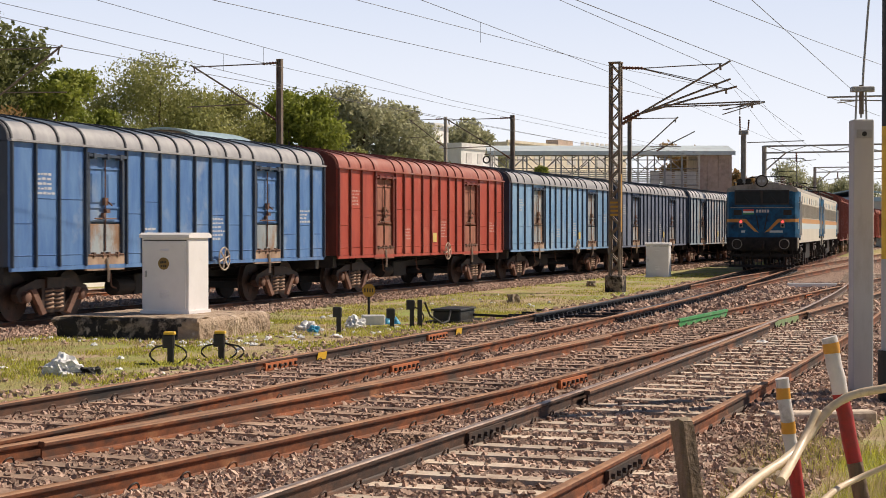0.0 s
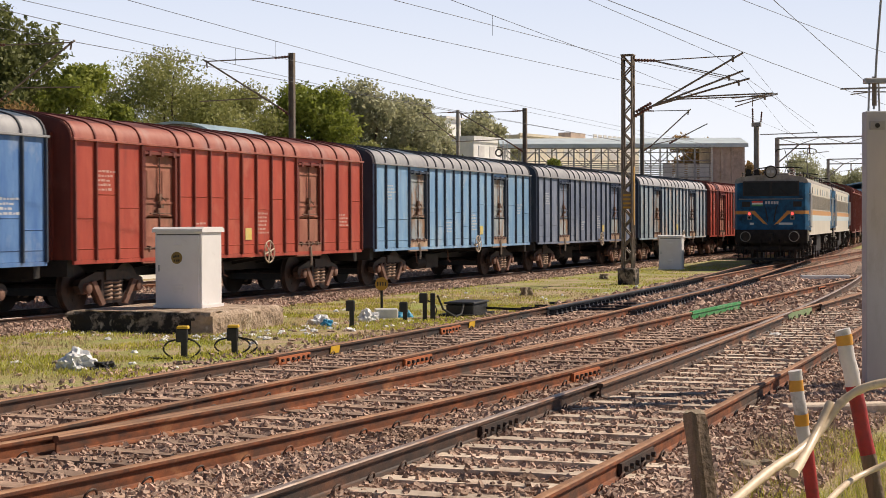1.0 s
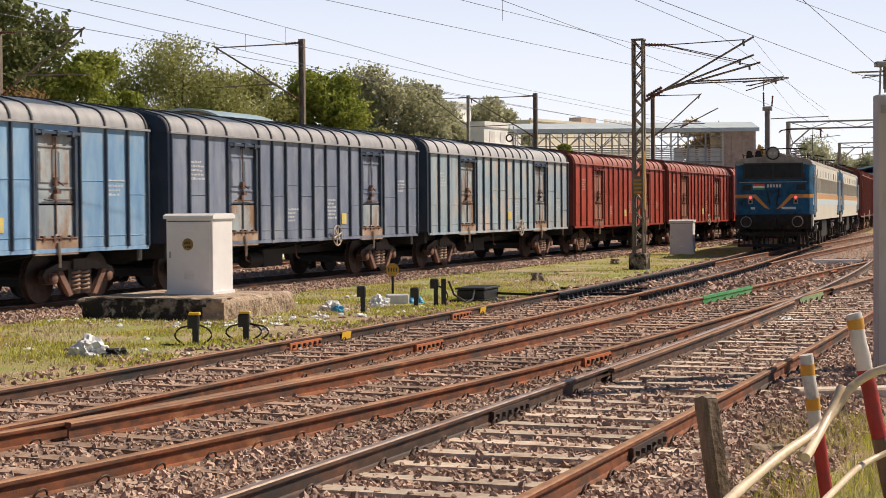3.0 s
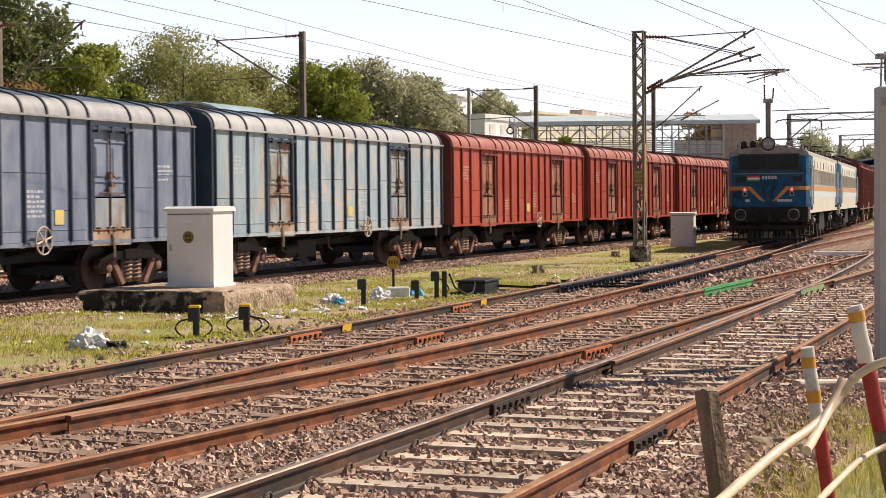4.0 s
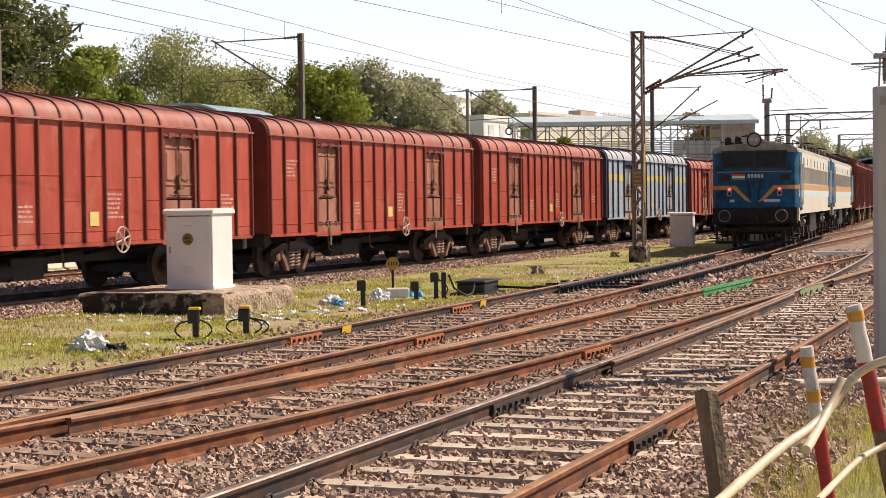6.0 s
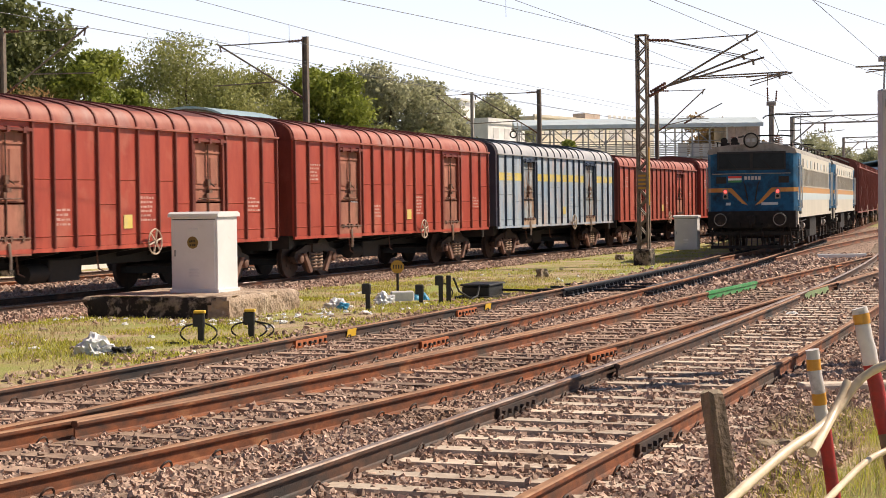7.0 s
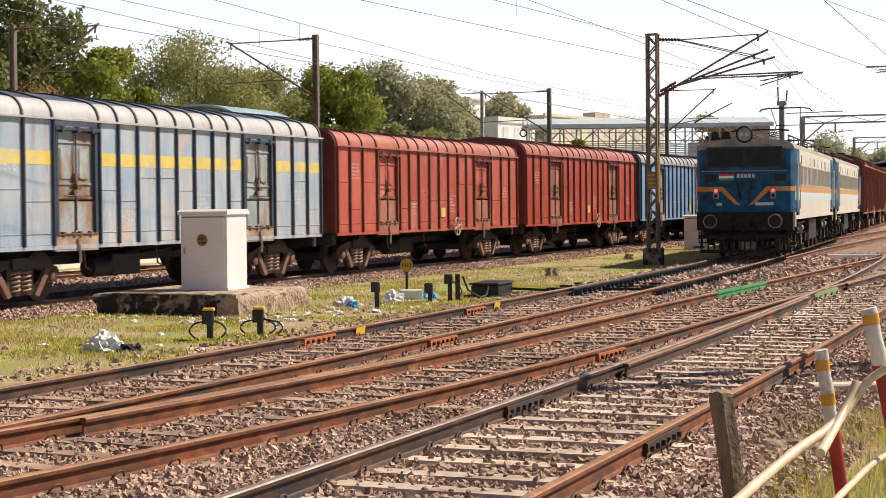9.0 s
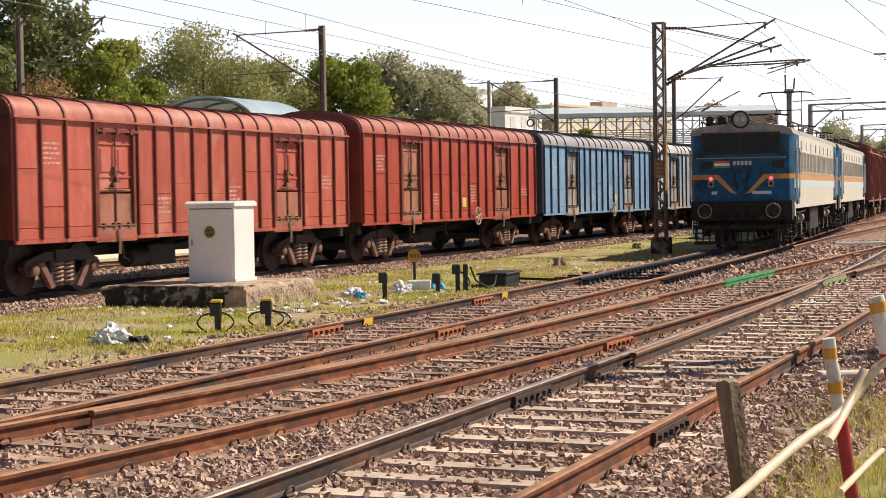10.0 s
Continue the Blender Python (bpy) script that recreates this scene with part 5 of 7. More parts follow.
for ln, off, x in ((line_a, HALF, 20.7), (line_a, HALF, 27.1), (line_a, -HALF, 20.9), (line_b, -HALF, 19.7), (line_b, HALF, 47.0)):
    joint(ln, off, x)
for ln, off, x in ((line_c, HALF, 14.4), (line_c, -HALF, 12.6)):
    joint(ln, off, x, 1.0, M_DARKRAIL)
for ln, off, x in ((line_a, HALF, 22.1), (line_a, HALF, 28.3)):
    p, h = on_line(ln, x, off)
    o = part("paint_patch", Build().prism([(-0.040, -0.02), (-0.036, -0.02), (-0.016, -0.13), (-0.022, -0.13)], "x", -0.16, 0.16), M_YELLOW, smooth=False)
    o.matrix_basis = Matrix.Translation(p) @ Matrix.Rotation(h, 4, "Z")
    tagged(o, "yellow paint patch on the rail web", "paint mark", "paint marks")
p, h = on_line(line_b, 34.3, HALF)
b = Build().prism([(-0.042, 0.006), (0.042, 0.006), (0.042, -0.05), (0.02, -0.15), (-0.02, -0.15), (-0.02, -0.06), (-0.042, -0.045)], "x", -2.2, 2.2)
o = part("insulated_rail_cover", b, M_GREEN, smooth=False)
o.matrix_basis = Matrix.Translation(p) @ Matrix.Rotation(h, 4, "Z")
tagged(o, "bright green painted stretch of rail", "rail cover")
p, h = on_line(line_b, 33.9, -HALF)
b = Build().prism([(-0.05, -0.03), (-0.012, -0.03), (-0.012, -0.15), (-0.07, -0.165)], "x", -1.3, 1.3)
o = part("insulated_rail_cover", b, M_GREENPALE, smooth=False)
o.matrix_basis = Matrix.Translation(p) @ Matrix.Rotation(h, 4, "Z")
tagged(o, "faded green plate against the crossing rail", "rail cover")
o = part("concrete_beam", Build().cbox(-0.8, 0.8, -0.13, 0.13, 0, 0.2, 0.02), M_FLAG_W, smooth=False)
o.matrix_basis = turned(55.9, 7.92, -0.21, -73.5)
tagged(o, "whitewashed concrete beam lying between the tracks", "concrete beam")

# ---- fence of stakes and bamboo ----
M_WOOD = surf("weathered_wood", (0.13, 0.088, 0.062), (0.30, 0.21, 0.15), scale=9, rough=0.9, bump=0.8, bump_scale=25, dist=0.02, stretch=(1, 1, 0.12), c3=(0.04, 0.028, 0.02), scale3=5)
M_WOODEND = surf("cut_wood", (0.22, 0.17, 0.12), (0.34, 0.27, 0.19), scale=12, rough=0.9, bump=0.4)
M_BAMBOO = surf("dry_bamboo", (0.60, 0.46, 0.31), (0.78, 0.64, 0.47), scale=5, rough=0.42, bump=0.25, bump_scale=30, c3=(0.42, 0.30, 0.18), scale3=3.5, cut3=(0.6, 0.72))
M_STAKEW = surf("chipped_white_paint", (0.56, 0.52, 0.52), (0.72, 0.68, 0.67), scale=5, rough=0.7, bump=0.4, bump_scale=30, c3=(0.24, 0.19, 0.17), scale3=4, cut3=(0.55, 0.7))
M_STAKEO = surf("orange_reflective_band", (0.62, 0.27, 0.02), (0.72, 0.36, 0.05), scale=6, rough=0.45, bump=0.2)
M_STAKER = surf("red_stake_paint", (0.33, 0.014, 0.016), (0.48, 0.035, 0.032), scale=4, rough=0.55, bump=0.3, c3=(0.15, 0.03, 0.03), scale3=3)


def lean(a, b, z):
    """Place at height z on the straight line through a and b."""
    k = (z - a[2]) / (b[2] - a[2])
    return tuple(a[i] + (b[i] - a[i]) * k for i in range(3))


A, B = (8.69, 1.855, 0.34), (8.67, 1.905, 0.75)
o = empty("wooden_post", "weathered split wooden fence post", "fence post")
rng = random.Random(9)
b = Build()
ring = [(0.068 * (1 + rng.uniform(-.16, .16)) * math.cos(a * math.pi / 6), 0.058 * (1 + rng.uniform(-.16, .16)) * math.sin(a * math.pi / 6)) for a in range(12)]
zs = [-0.25, 0.1, 0.4, 0.6, 0.71, 0.75]
for z in zs:
    c = lean(A, B, z)
    for u, w in ring:
        k = 1 + rng.uniform(-.03, .03) - (0.06 if z == 0.75 else 0)
        b.v.append((c[0] + u * k, c[1] + w * k, z + (rng.uniform(-.012, .012) if z >= 0.71 else 0)))
for i in range(len(zs) - 1):
    for k in range(12):
        b.f.append((i * 12 + k, i * 12 + (k + 1) % 12, i * 12 + 12 + (k + 1) % 12, i * 12 + 12 + k))
part("shaft", b, M_WOOD, o)
top = len(zs) - 1
cap = Build()
cap.v = [tuple(Vector(p) + Vector((0, 0, 0.003))) for p in b.v[top * 12:top * 12 + 12]]
cap.f = [tuple(range(12))]
part("sawn_end", cap, M_WOODEND, o, smooth=False)


def stake(A, B, bands, r):
    o = empty("fence_stake", "red and white painted fence stake with orange bands", "fence stake", "painted fence stakes")
    for z0, z1, m in bands:
        pts, rs = [], []
        for k in range(4):
            z = z0 + (z1 - z0) * k / 3
            p = lean(A, B, z)
            pts.append((p[0] + 0.003 * math.sin(z * 23), p[1] + 0.003 * math.cos(z * 31), z))
            rs.append(r * (1.05 if m is M_STAKEO else 1.0) * (1 + 0.02 * math.sin(z * 41)))
        part("painted_band" if m in (M_STAKEO,) else "shaft", Build().tube(pts, rs, 14), m, o, "orange band" if m is M_STAKEO else "")
    return o


stake((9.39, 1.40, 0.26), (9.36, 1.49, 0.91), [(-0.25, 0.50, M_STAKER), (0.50, 0.62, M_STAKEW), (0.62, 0.685, M_STAKEO), (0.685, 0.81, M_STAKEW), (0.81, 0.872, M_STAKEO), (0.872, 0.925, M_STAKEW)], 0.038)
stake((9.51, 1.07, 0.26), (9.45, 1.25, 1.17), [(-0.25, 0.46, M_WOOD), (0.46, 0.84, M_STAKER), (0.84, 1.065, M_STAKEW), (1.065, 1.12, M_STAKEO), (1.12, 1.152, M_STAKEW)], 0.044)


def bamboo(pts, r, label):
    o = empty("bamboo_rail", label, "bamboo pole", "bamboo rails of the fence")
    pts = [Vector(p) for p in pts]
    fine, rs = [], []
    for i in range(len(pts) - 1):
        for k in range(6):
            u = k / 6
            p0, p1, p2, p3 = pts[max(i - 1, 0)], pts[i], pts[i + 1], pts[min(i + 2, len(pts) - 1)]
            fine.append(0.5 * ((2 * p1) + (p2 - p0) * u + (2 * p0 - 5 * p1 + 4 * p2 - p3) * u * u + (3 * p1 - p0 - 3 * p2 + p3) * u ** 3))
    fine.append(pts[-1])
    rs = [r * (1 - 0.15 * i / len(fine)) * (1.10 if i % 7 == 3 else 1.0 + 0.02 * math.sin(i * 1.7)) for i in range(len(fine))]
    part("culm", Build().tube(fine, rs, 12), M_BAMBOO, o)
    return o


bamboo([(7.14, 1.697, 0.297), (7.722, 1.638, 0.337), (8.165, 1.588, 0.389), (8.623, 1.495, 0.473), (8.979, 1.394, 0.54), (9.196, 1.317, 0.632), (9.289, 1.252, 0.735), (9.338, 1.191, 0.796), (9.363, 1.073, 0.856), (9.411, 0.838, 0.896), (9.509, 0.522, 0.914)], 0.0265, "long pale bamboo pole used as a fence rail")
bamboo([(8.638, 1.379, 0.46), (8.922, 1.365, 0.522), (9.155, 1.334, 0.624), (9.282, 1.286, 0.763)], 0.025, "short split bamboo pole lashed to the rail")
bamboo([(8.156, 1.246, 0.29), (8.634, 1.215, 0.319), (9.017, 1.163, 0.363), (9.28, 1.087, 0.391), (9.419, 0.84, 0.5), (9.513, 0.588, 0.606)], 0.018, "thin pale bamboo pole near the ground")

# ---- white square post and dark signal post ----
o = empty("marker_post", "tall light-grey square steel post with a lamp bracket on top", "post", m=Matrix.Translation((20.17, 2.29, -0.235)) @ Matrix.Rotation(radians(20), 4, "Z"))
M_POSTGREY = surf("light_grey_paint", (0.42, 0.42, 0.44), (0.53, 0.53, 0.55), scale=1.2, rough=0.6, bump=0.1, c3=(0.34, 0.32, 0.31), scale3=1.8, stretch=(1, 1, 0.3))
part("shaft", Build().cbox(-0.12, 0.12, -0.12, 0.12, 0, 3.27, 0.012), M_POSTGREY, o, smooth=False)
part("bracket", Build().box(-0.15, -0.118, -0.085, 0.085, 3.05, 3.15), M_GALV, o, smooth=False)
part("socket", Build().tube([(-0.155, 0, 3.10), (-0.125, 0, 3.10)], 0.03, 8), M_STUB, o)
for y in (-0.06, 0.07):
    part("bolt_rod", Build().tube([(0, y, 3.25), (0, y * 0.8, 3.62)], 0.012, 6), M_GALV, o)
part("cap_plate", Build().cbox(-0.07, 0.07, -0.14, 0.12, 3.60, 3.66, 0.01), M_GALV, o, smooth=False)
part("conduit", Build().tube([(0.02, 0.0, 3.30), (0.02, -0.03, 3.9), (0.03, -0.10, 4.8), (0.04, -0.16, 5.6)], 0.014, 6), M_GALV, o)
part("insulator", Build().tube([(0, 0.0, 3.34), (0, 0.0, 3.68)], 0.028, 8), M_STEEL, o)
o = empty("signal_post", "black and yellow banded round signal post", "signal post", m=Matrix.Translation((19.55, 1.86, -0.235)))
for z0, z1, m, nm in ((0, 0.62, M_STUB, "base"), (0.62, 1.65, M_POSTGREY, "shaft"), (1.65, 3.15, M_YELLOW, "shaft"), (3.15, 5.4, M_STUB, "shaft")):
    part(nm, Build().tube([(0, 0, z0), (0, 0, z1)], 0.17 if nm == "base" else 0.135, 20), m, o)
b = Build()
for z, k in ((2.62, 1), (2.48, 2)):
    for q in range(k):
        b.box(-0.142, -0.136, 0.02 - q * 0.08, 0.07 - q * 0.08, z, z + 0.1)
part("letter_bar", b, M_STUB, o, smooth=False)

# ---- litter ----
M_BAG = surf("white_plastic", (0.62, 0.62, 0.63), (0.78, 0.78, 0.78), scale=8, rough=0.4, bump=0.3, bump_scale=30)
M_BLUEBAG = surf("blue_plastic", (0.03, 0.26, 0.46), (0.07, 0.36, 0.56), scale=8, rough=0.4, bump=0.2)
M_GREENBAG = surf("pale_green_plastic", (0.30, 0.48, 0.36), (0.45, 0.6, 0.48), scale=8, rough=0.4, bump=0.2)


def crumple(x, y, z, r, h, mat, label, cat, seed, name="plastic_bag"):
    rng = random.Random(seed)
    b = Build()
    bm = bmesh.new()
    bmesh.ops.create_icosphere(bm, subdivisions=3 if r < 0.13 else 4, radius=1.0)
    for v in bm.verts:
        k = 0.95 + 0.5 * noise.noise(v.co * 1.6 + Vector((seed, 0, 0))) + 0.5 * (0.25 - abs(noise.noise(v.co * 2.6 + Vector((0, seed, 0))))) + rng.uniform(-0.03, 0.03)
        v.co = Vector((v.co.x * r * k, v.co.y * r * k * 0.8, min(max(v.co.z * h * k, -h * 0.15), h * (0.72 if name == "boundary_stone" else 2))))
    me = bpy.data.meshes.new(name)
    bm.to_mesh(me)
    bm.free()
    me.materials.append(mat)
    ob = new(name, me)
    ob.location = (x, y, z + h * 0.15)
    return tagged(ob, label, cat, "litter on the ground")


crumple(19.62, 12.85, -0.235, 0.30, 0.22, M_BAG, "crumpled white plastic bag in the grass", "litter", 1)
crumple(19.75, 12.55, -0.235, 0.22, 0.10, M_STUB, "torn black plastic in the grass", "litter", 2)
crumple(29.74, 13.92, -0.235, 0.26, 0.16, M_BAG, "white plastic bag in dry grass", "litter", 3)
crumple(30.93, 13.42, -0.235, 0.24, 0.20, M_BAG, "round white plastic bag", "litter", 4)
crumple(32.65, 13.35, -0.235, 0.20, 0.14, M_BLUEBAG, "scrap of bright blue plastic", "litter", 5)
crumple(29.3, 13.6, -0.235, 0.14, 0.12, M_BLUEBAG, "small blue plastic scrap", "litter", 6)
crumple(13.74, 6.40, -0.19, 0.10, 0.05, M_GREENBAG, "pale green plastic scrap on the ballast", "litter", 7)
crumple(23.36, 5.66, -0.19, 0.10, 0.08, M_BAG, "small white plastic scrap on the ballast", "litter", 8)
crumple(21.84, 5.70, -0.19, 0.14, 0.06, M_BAG, "flat white plastic scrap on the ballast", "litter", 9)
crumple(28.49, 4.87, -0.19, 0.14, 0.06, M_BAG, "pinkish white scrap between the rails", "litter", 10)
o = part("foam_box", Build().cbox(-0.24, 0.24, -0.16, 0.16, 0, 0.20, 0.02), M_BAG, smooth=False)
o.matrix_basis = turned(32.3, 13.62, -0.235, -62)
tagged(o, "white foam box lying in the grass", "litter", "litter on the ground")
rng = random.Random(77)
for i in range(250):
    x = rng.uniform(18, 50)
    y = rng.uniform(11.6, 16.5) if i < 96 else rng.uniform(7, 10.5)
    if i >= 110:
        x, y = rng.gauss(28.4, 2.2), rng.gauss(13.6, 0.45)
    if i >= 160:
        x, y = rng.gauss(25.7, 0.35), rng.uniform(13.2, 17.6)
    if i >= 205:
        x, y = rng.uniform(24, 33), rng.gauss(13.0, 0.6)
    if abs(x - 27.8) < 1.75 and abs(y - 16.0) < 1.75:
        continue
    crumple(x, y, -0.235 if y > 11.2 else -0.19, rng.uniform(0.03, 0.10), rng.uniform(0.02, 0.05), rng.choice((M_BAG, M_BAG, M_BEIGE, M_WOODEND)), "small scrap of pale litter in the grass", "litter", 100 + i, "paper_scrap")
o = crumple(43.26, 14.13, -0.25, 0.20, 0.28, M_WOODEND, "grey boundary stone standing in the grass", "stone", 11, "boundary_stone")
crumple(56.5, 15.6, -0.25, 0.22, 0.24, M_WOODEND, "pale stone in the grass", "stone", 12, "boundary_stone")
crumple(13.1, 2.3, -0.26, 0.34, 0.12, M_WOODEND, "flat pale stone slab among ballast", "stone", 13, "stone_slab")
o = part("sleeper_offcut", Build().cbox(-0.55, 0.55, -0.12, 0.12, 0, 0.14, 0.02), M_SLEEPER, smooth=False)
o.matrix_basis = turned(17.3, 2.35, -0.235, -62)
tagged(o, "broken concrete slab lying in the grass", "concrete slab")


# ---- ballast stones ----
def fast(name, v, f, material, label, category, parent=None):
    me = bpy.data.meshes.new(name)
    me.vertices.add(len(v))
    me.vertices.foreach_set("co", v.astype(np.float32).ravel())
    k = f.shape[1]
    me.loops.add(f.size)
    me.loops.foreach_set("vertex_index", f.astype(np.int32).ravel())
    me.polygons.add(len(f))
    me.polygons.foreach_set("loop_start", np.arange(0, f.size, k, dtype=np.int32))
    me.polygons.foreach_set("use_smooth", np.zeros(len(f), dtype=bool))
    me.update(calc_edges=True)
    me.materials.append(material)
    ob = new(name, me)
    if parent:
        ob.parent = parent
        ob["kind"] = "stuff"
        return ob
    return tagged(ob, label, category, kind="stuff")


CUBE_V = np.array([(x, y, z) for z in (-1, 1) for y in (-1, 1) for x in (-1, 1)], float)
CUBE_F = np.array([(0, 2, 3, 1), (4, 5, 7, 6), (0, 1, 5, 4), (2, 6, 7, 3), (0, 4, 6, 2), (1, 3, 7, 5)])


def stones(rng, xy, size, z):
    n = len(xy)
    q = rng.normal(size=(n, 4))
    q /= np.linalg.norm(q, axis=1)[:, None]
    w, x, y, zz = q.T
    R = np.stack([1 - 2 * (y * y + zz * zz), 2 * (x * y - zz * w), 2 * (x * zz + y * w), 2 * (x * y + zz * w), 1 - 2 * (x * x + zz * zz), 2 * (y * zz - x * w),
                  2 * (x * zz - y * w), 2 * (y * zz + x * w), 1 - 2 * (x * x + y * y)], 1).reshape(n, 3, 3)
    local = CUBE_V[None] * rng.uniform(0.42, 1.0, (n, 8, 3)) * 0.66
    local *= (size[:, None] * rng.uniform(0.7, 1.25, (n, 3)))[:, None, :]
    v = np.einsum("nij,nkj->nki", R, local)
    v[:, :, :2] += xy[:, None, :]
    v[:, :, 2] += z[:, None]
    f = (np.arange(n) * 8)[:, None, None] + CUBE_F[None]
    return v.reshape(-1, 3), f.reshape(-1, 4)


def spread(rng, x0, x1, y0, y1, per):
    n = int((x1 - x0) * (y1 - y0) * per)
    return np.stack([rng.uniform(x0, x1, n), rng.uniform(y0, y1, n)], 1)


def keep_off(rng, xy, lines, cover=0.07):
    """Leaves out stones on rails and most of those on sleepers; says which of the rest lie on a sleeper."""
    ok, top = np.ones(len(xy), bool), np.zeros(len(xy), bool)
    for ln in lines:
        yc = np.array([ln(x) for x in xy[:, 0]])
        d = np.abs(np.abs(xy[:, 1] - yc) - HALF)
        ok &= d > 0.066
    s = np.array(SLEEPERS)
    for x0 in np.arange(math.floor(xy[:, 0].min()), xy[:, 0].max() + 1, 1.0):
        idx = np.where((xy[:, 0] >= x0) & (xy[:, 0] < x0 + 1))[0]
        near = s[(s[:, 0] > x0 - 0.7) & (s[:, 0] < x0 + 1.7)]
        if not len(idx) or not len(near):
            continue
        dx = xy[idx, None, 0] - near[None, :, 0]
        dy = xy[idx, None, 1] - near[None, :, 1]
        u = dx * np.cos(near[None, :, 2]) + dy * np.sin(near[None, :, 2])
        w = -dx * np.sin(near[None, :, 2]) + dy * np.cos(near[None, :, 2])
        on = ((np.abs(u) < 0.105 + 0.03 * np.sin(w * 9 + near[None, :, 0] * 5)) & (np.abs(w) < 0.80)).any(1)
        ok[idx[on]] &= rng.random(on.sum()) < cover
        top[idx[on]] = True
    return xy[ok], top[ok]


rng = np.random.default_rng(11)
yard = (line_a, line_b, line_c)
vs, fs, n0 = [], [], 0
for x0, x1, per, s0, s1 in ((8.0, 16.0, 860, 0.023, 0.046), (16.0, 24.0, 480, 0.027, 0.052), (24.0, 36.0, 200, 0.036, 0.068), (36.0, 60.0, 36, 0.07, 0.12)):
    for xa in np.arange(x0, x1, 1.0):
        lo, hi = line_c(xa) - 2.3, line_a(xa) + 1.7
        xy, top = keep_off(rng, spread(rng, xa, xa + 1.0, lo, hi, per), yard)
        # nothing outside the strip that can be seen from the path
        seen = xy[:, 1] < 0.72 * xy[:, 0] + 0.3
        xy, top = xy[seen], top[seen]
        z = -0.180 + rng.uniform(-0.018, 0.030, len(xy)) + 0.010 * np.sin(xy[:, 0] * 3.1) * np.cos(xy[:, 1] * 2.7)
        z -= 0.05 * np.clip((lo + 0.5 - xy[:, 1]) / 0.5, 0, 1)
        for ln in yard:
            z -= np.where(np.abs(xy[:, 1] - ln(xa + 0.5)) < 0.74, 0.022, 0.0)
        z[top] = -0.151 + rng.uniform(-0.008, 0.006, top.sum())
        v, f = stones(rng, xy, rng.uniform(s0, s1, len(xy)), z)
        vs.append(v)
        fs.append(f + n0)
        n0 += len(v)
fast("ballast_stones", np.concatenate(vs), np.concatenate(fs), M_STONE, "loose brown-grey crushed stone ballast", "ballast")
vs, fs, n0 = [], [], 0
for x0, x1, y0, y1, per, s0, s1 in ((22, 60, 17.7, 19.73, 95, 0.040, 0.070), (60, 110, 17.7, 19.73, 25, 0.07, 0.11), (26, 70, 21.75, 26.6, 16, 0.06, 0.10), (16, 40, 11.0, 12.2, 40, 0.04, 0.07)):
    xy = spread(rng, x0, x1, y0, y1, per)
    v, f = stones(rng, xy, rng.uniform(s0, s1, len(xy)), -0.222 - 0.018 * (xy[:, 1] < 13) + rng.uniform(-0.02, 0.02, len(xy)))
    vs.append(v)
    fs.append(f + n0)
    n0 += len(v)
fast("ballast_stones", np.concatenate(vs), np.concatenate(fs), M_STONE, "loose ballast stones along the main line", "ballast")

# ---- grass ----
M_GRASS = leaf_mat("grass_blades", (0.37, 0.37, 0.055), (0.60, 0.56, 0.12), 0.4)
M_GRASSDRY = leaf_mat("dry_grass_blades", (0.42, 0.34, 0.17), (0.58, 0.48, 0.27), 0.3)


def blades_of(rng, xy, h0, h1, wd, z):
    n = len(xy)
    a = rng.uniform(0, 2 * math.pi, n)
    b = rng.uniform(0, 2 * math.pi, n)
    h = rng.uniform(h0, h1, n)
    k = rng.uniform(0.15, 0.75, n) * h
    base = np.column_stack([xy, np.full(n, z)])
    off = np.column_stack([np.cos(a), np.sin(a), np.zeros(n)]) * (wd * rng.uniform(0.6, 1.3, n))[:, None]
    mid = base + np.column_stack([np.cos(b) * k * 0.35, np.sin(b) * k * 0.35, h * 0.6])
    tip = base + np.column_stack([np.cos(b) * k, np.sin(b) * k, h])
    v = np.stack([base - off, base + off, mid + off * 0.7, mid - off * 0.7, tip], 1).reshape(-1, 3)
    i = (np.arange(n) * 5)[:, None]
    f = np.concatenate([np.concatenate([i, i + 1, i + 2], 1), np.concatenate([i, i + 2, i + 3], 1), np.concatenate([i + 3, i + 2, i + 4], 1)])
    return v, f


def patchy(rng, xy, scale, cut, seed):
    keep = [noise.noise(Vector((x * scale, y * scale, seed))) > cut + rng.uniform(-0.15, 0.15) for x, y in xy]
    return xy[np.array(keep)]


rng = np.random.default_rng(21)
xy = patchy(rng, spread(rng, 8.4, 15.5, 0.2, 2.35, 900), 1.3, -0.12, 3.0)
v, f = blades_of(rng, xy, 0.03, 0.17, 0.0035, -0.245)
fast("grass", v, f, M_GRASS, "green and dry grass at the fence", "grass")
xy = patchy(rng, spread(rng, 8.4, 16.5, 0.2, 2.6, 420), 1.1, -0.05, 13.0)
v, f = blades_of(rng, xy, 0.05, 0.22, 0.004, -0.245)
fast("dry_grass", v, f, M_GRASSDRY, "straw-coloured dry grass at the fence", "grass")
xy = np.concatenate([patchy(rng, spread(rng, 15, 40, 11.5, 17.9, 420), 0.6, 0.10, 7.0), patchy(rng, spread(rng, 40, 75, 12.6, 17.9, 70), 0.4, -0.05, 7.0)])
d = np.hypot((xy[:, 0] - 28.1), (xy[:, 1] - 16.2))
xy = xy[(d > 1.75) & (xy[:, 1] > 11.2 + 0.25 * np.sin(xy[:, 0] * 0.8) + np.clip((xy[:, 0] - 30) * 0.05, 0, 3)) & (xy[:, 1] < 0.8 * xy[:, 0] + 1)]
v, f = blades_of(rng, xy, 0.02, 0.075, 0.010, -0.24)
fast("grass", v, f, M_GRASS, "short patchy grass between the tracks", "grass")
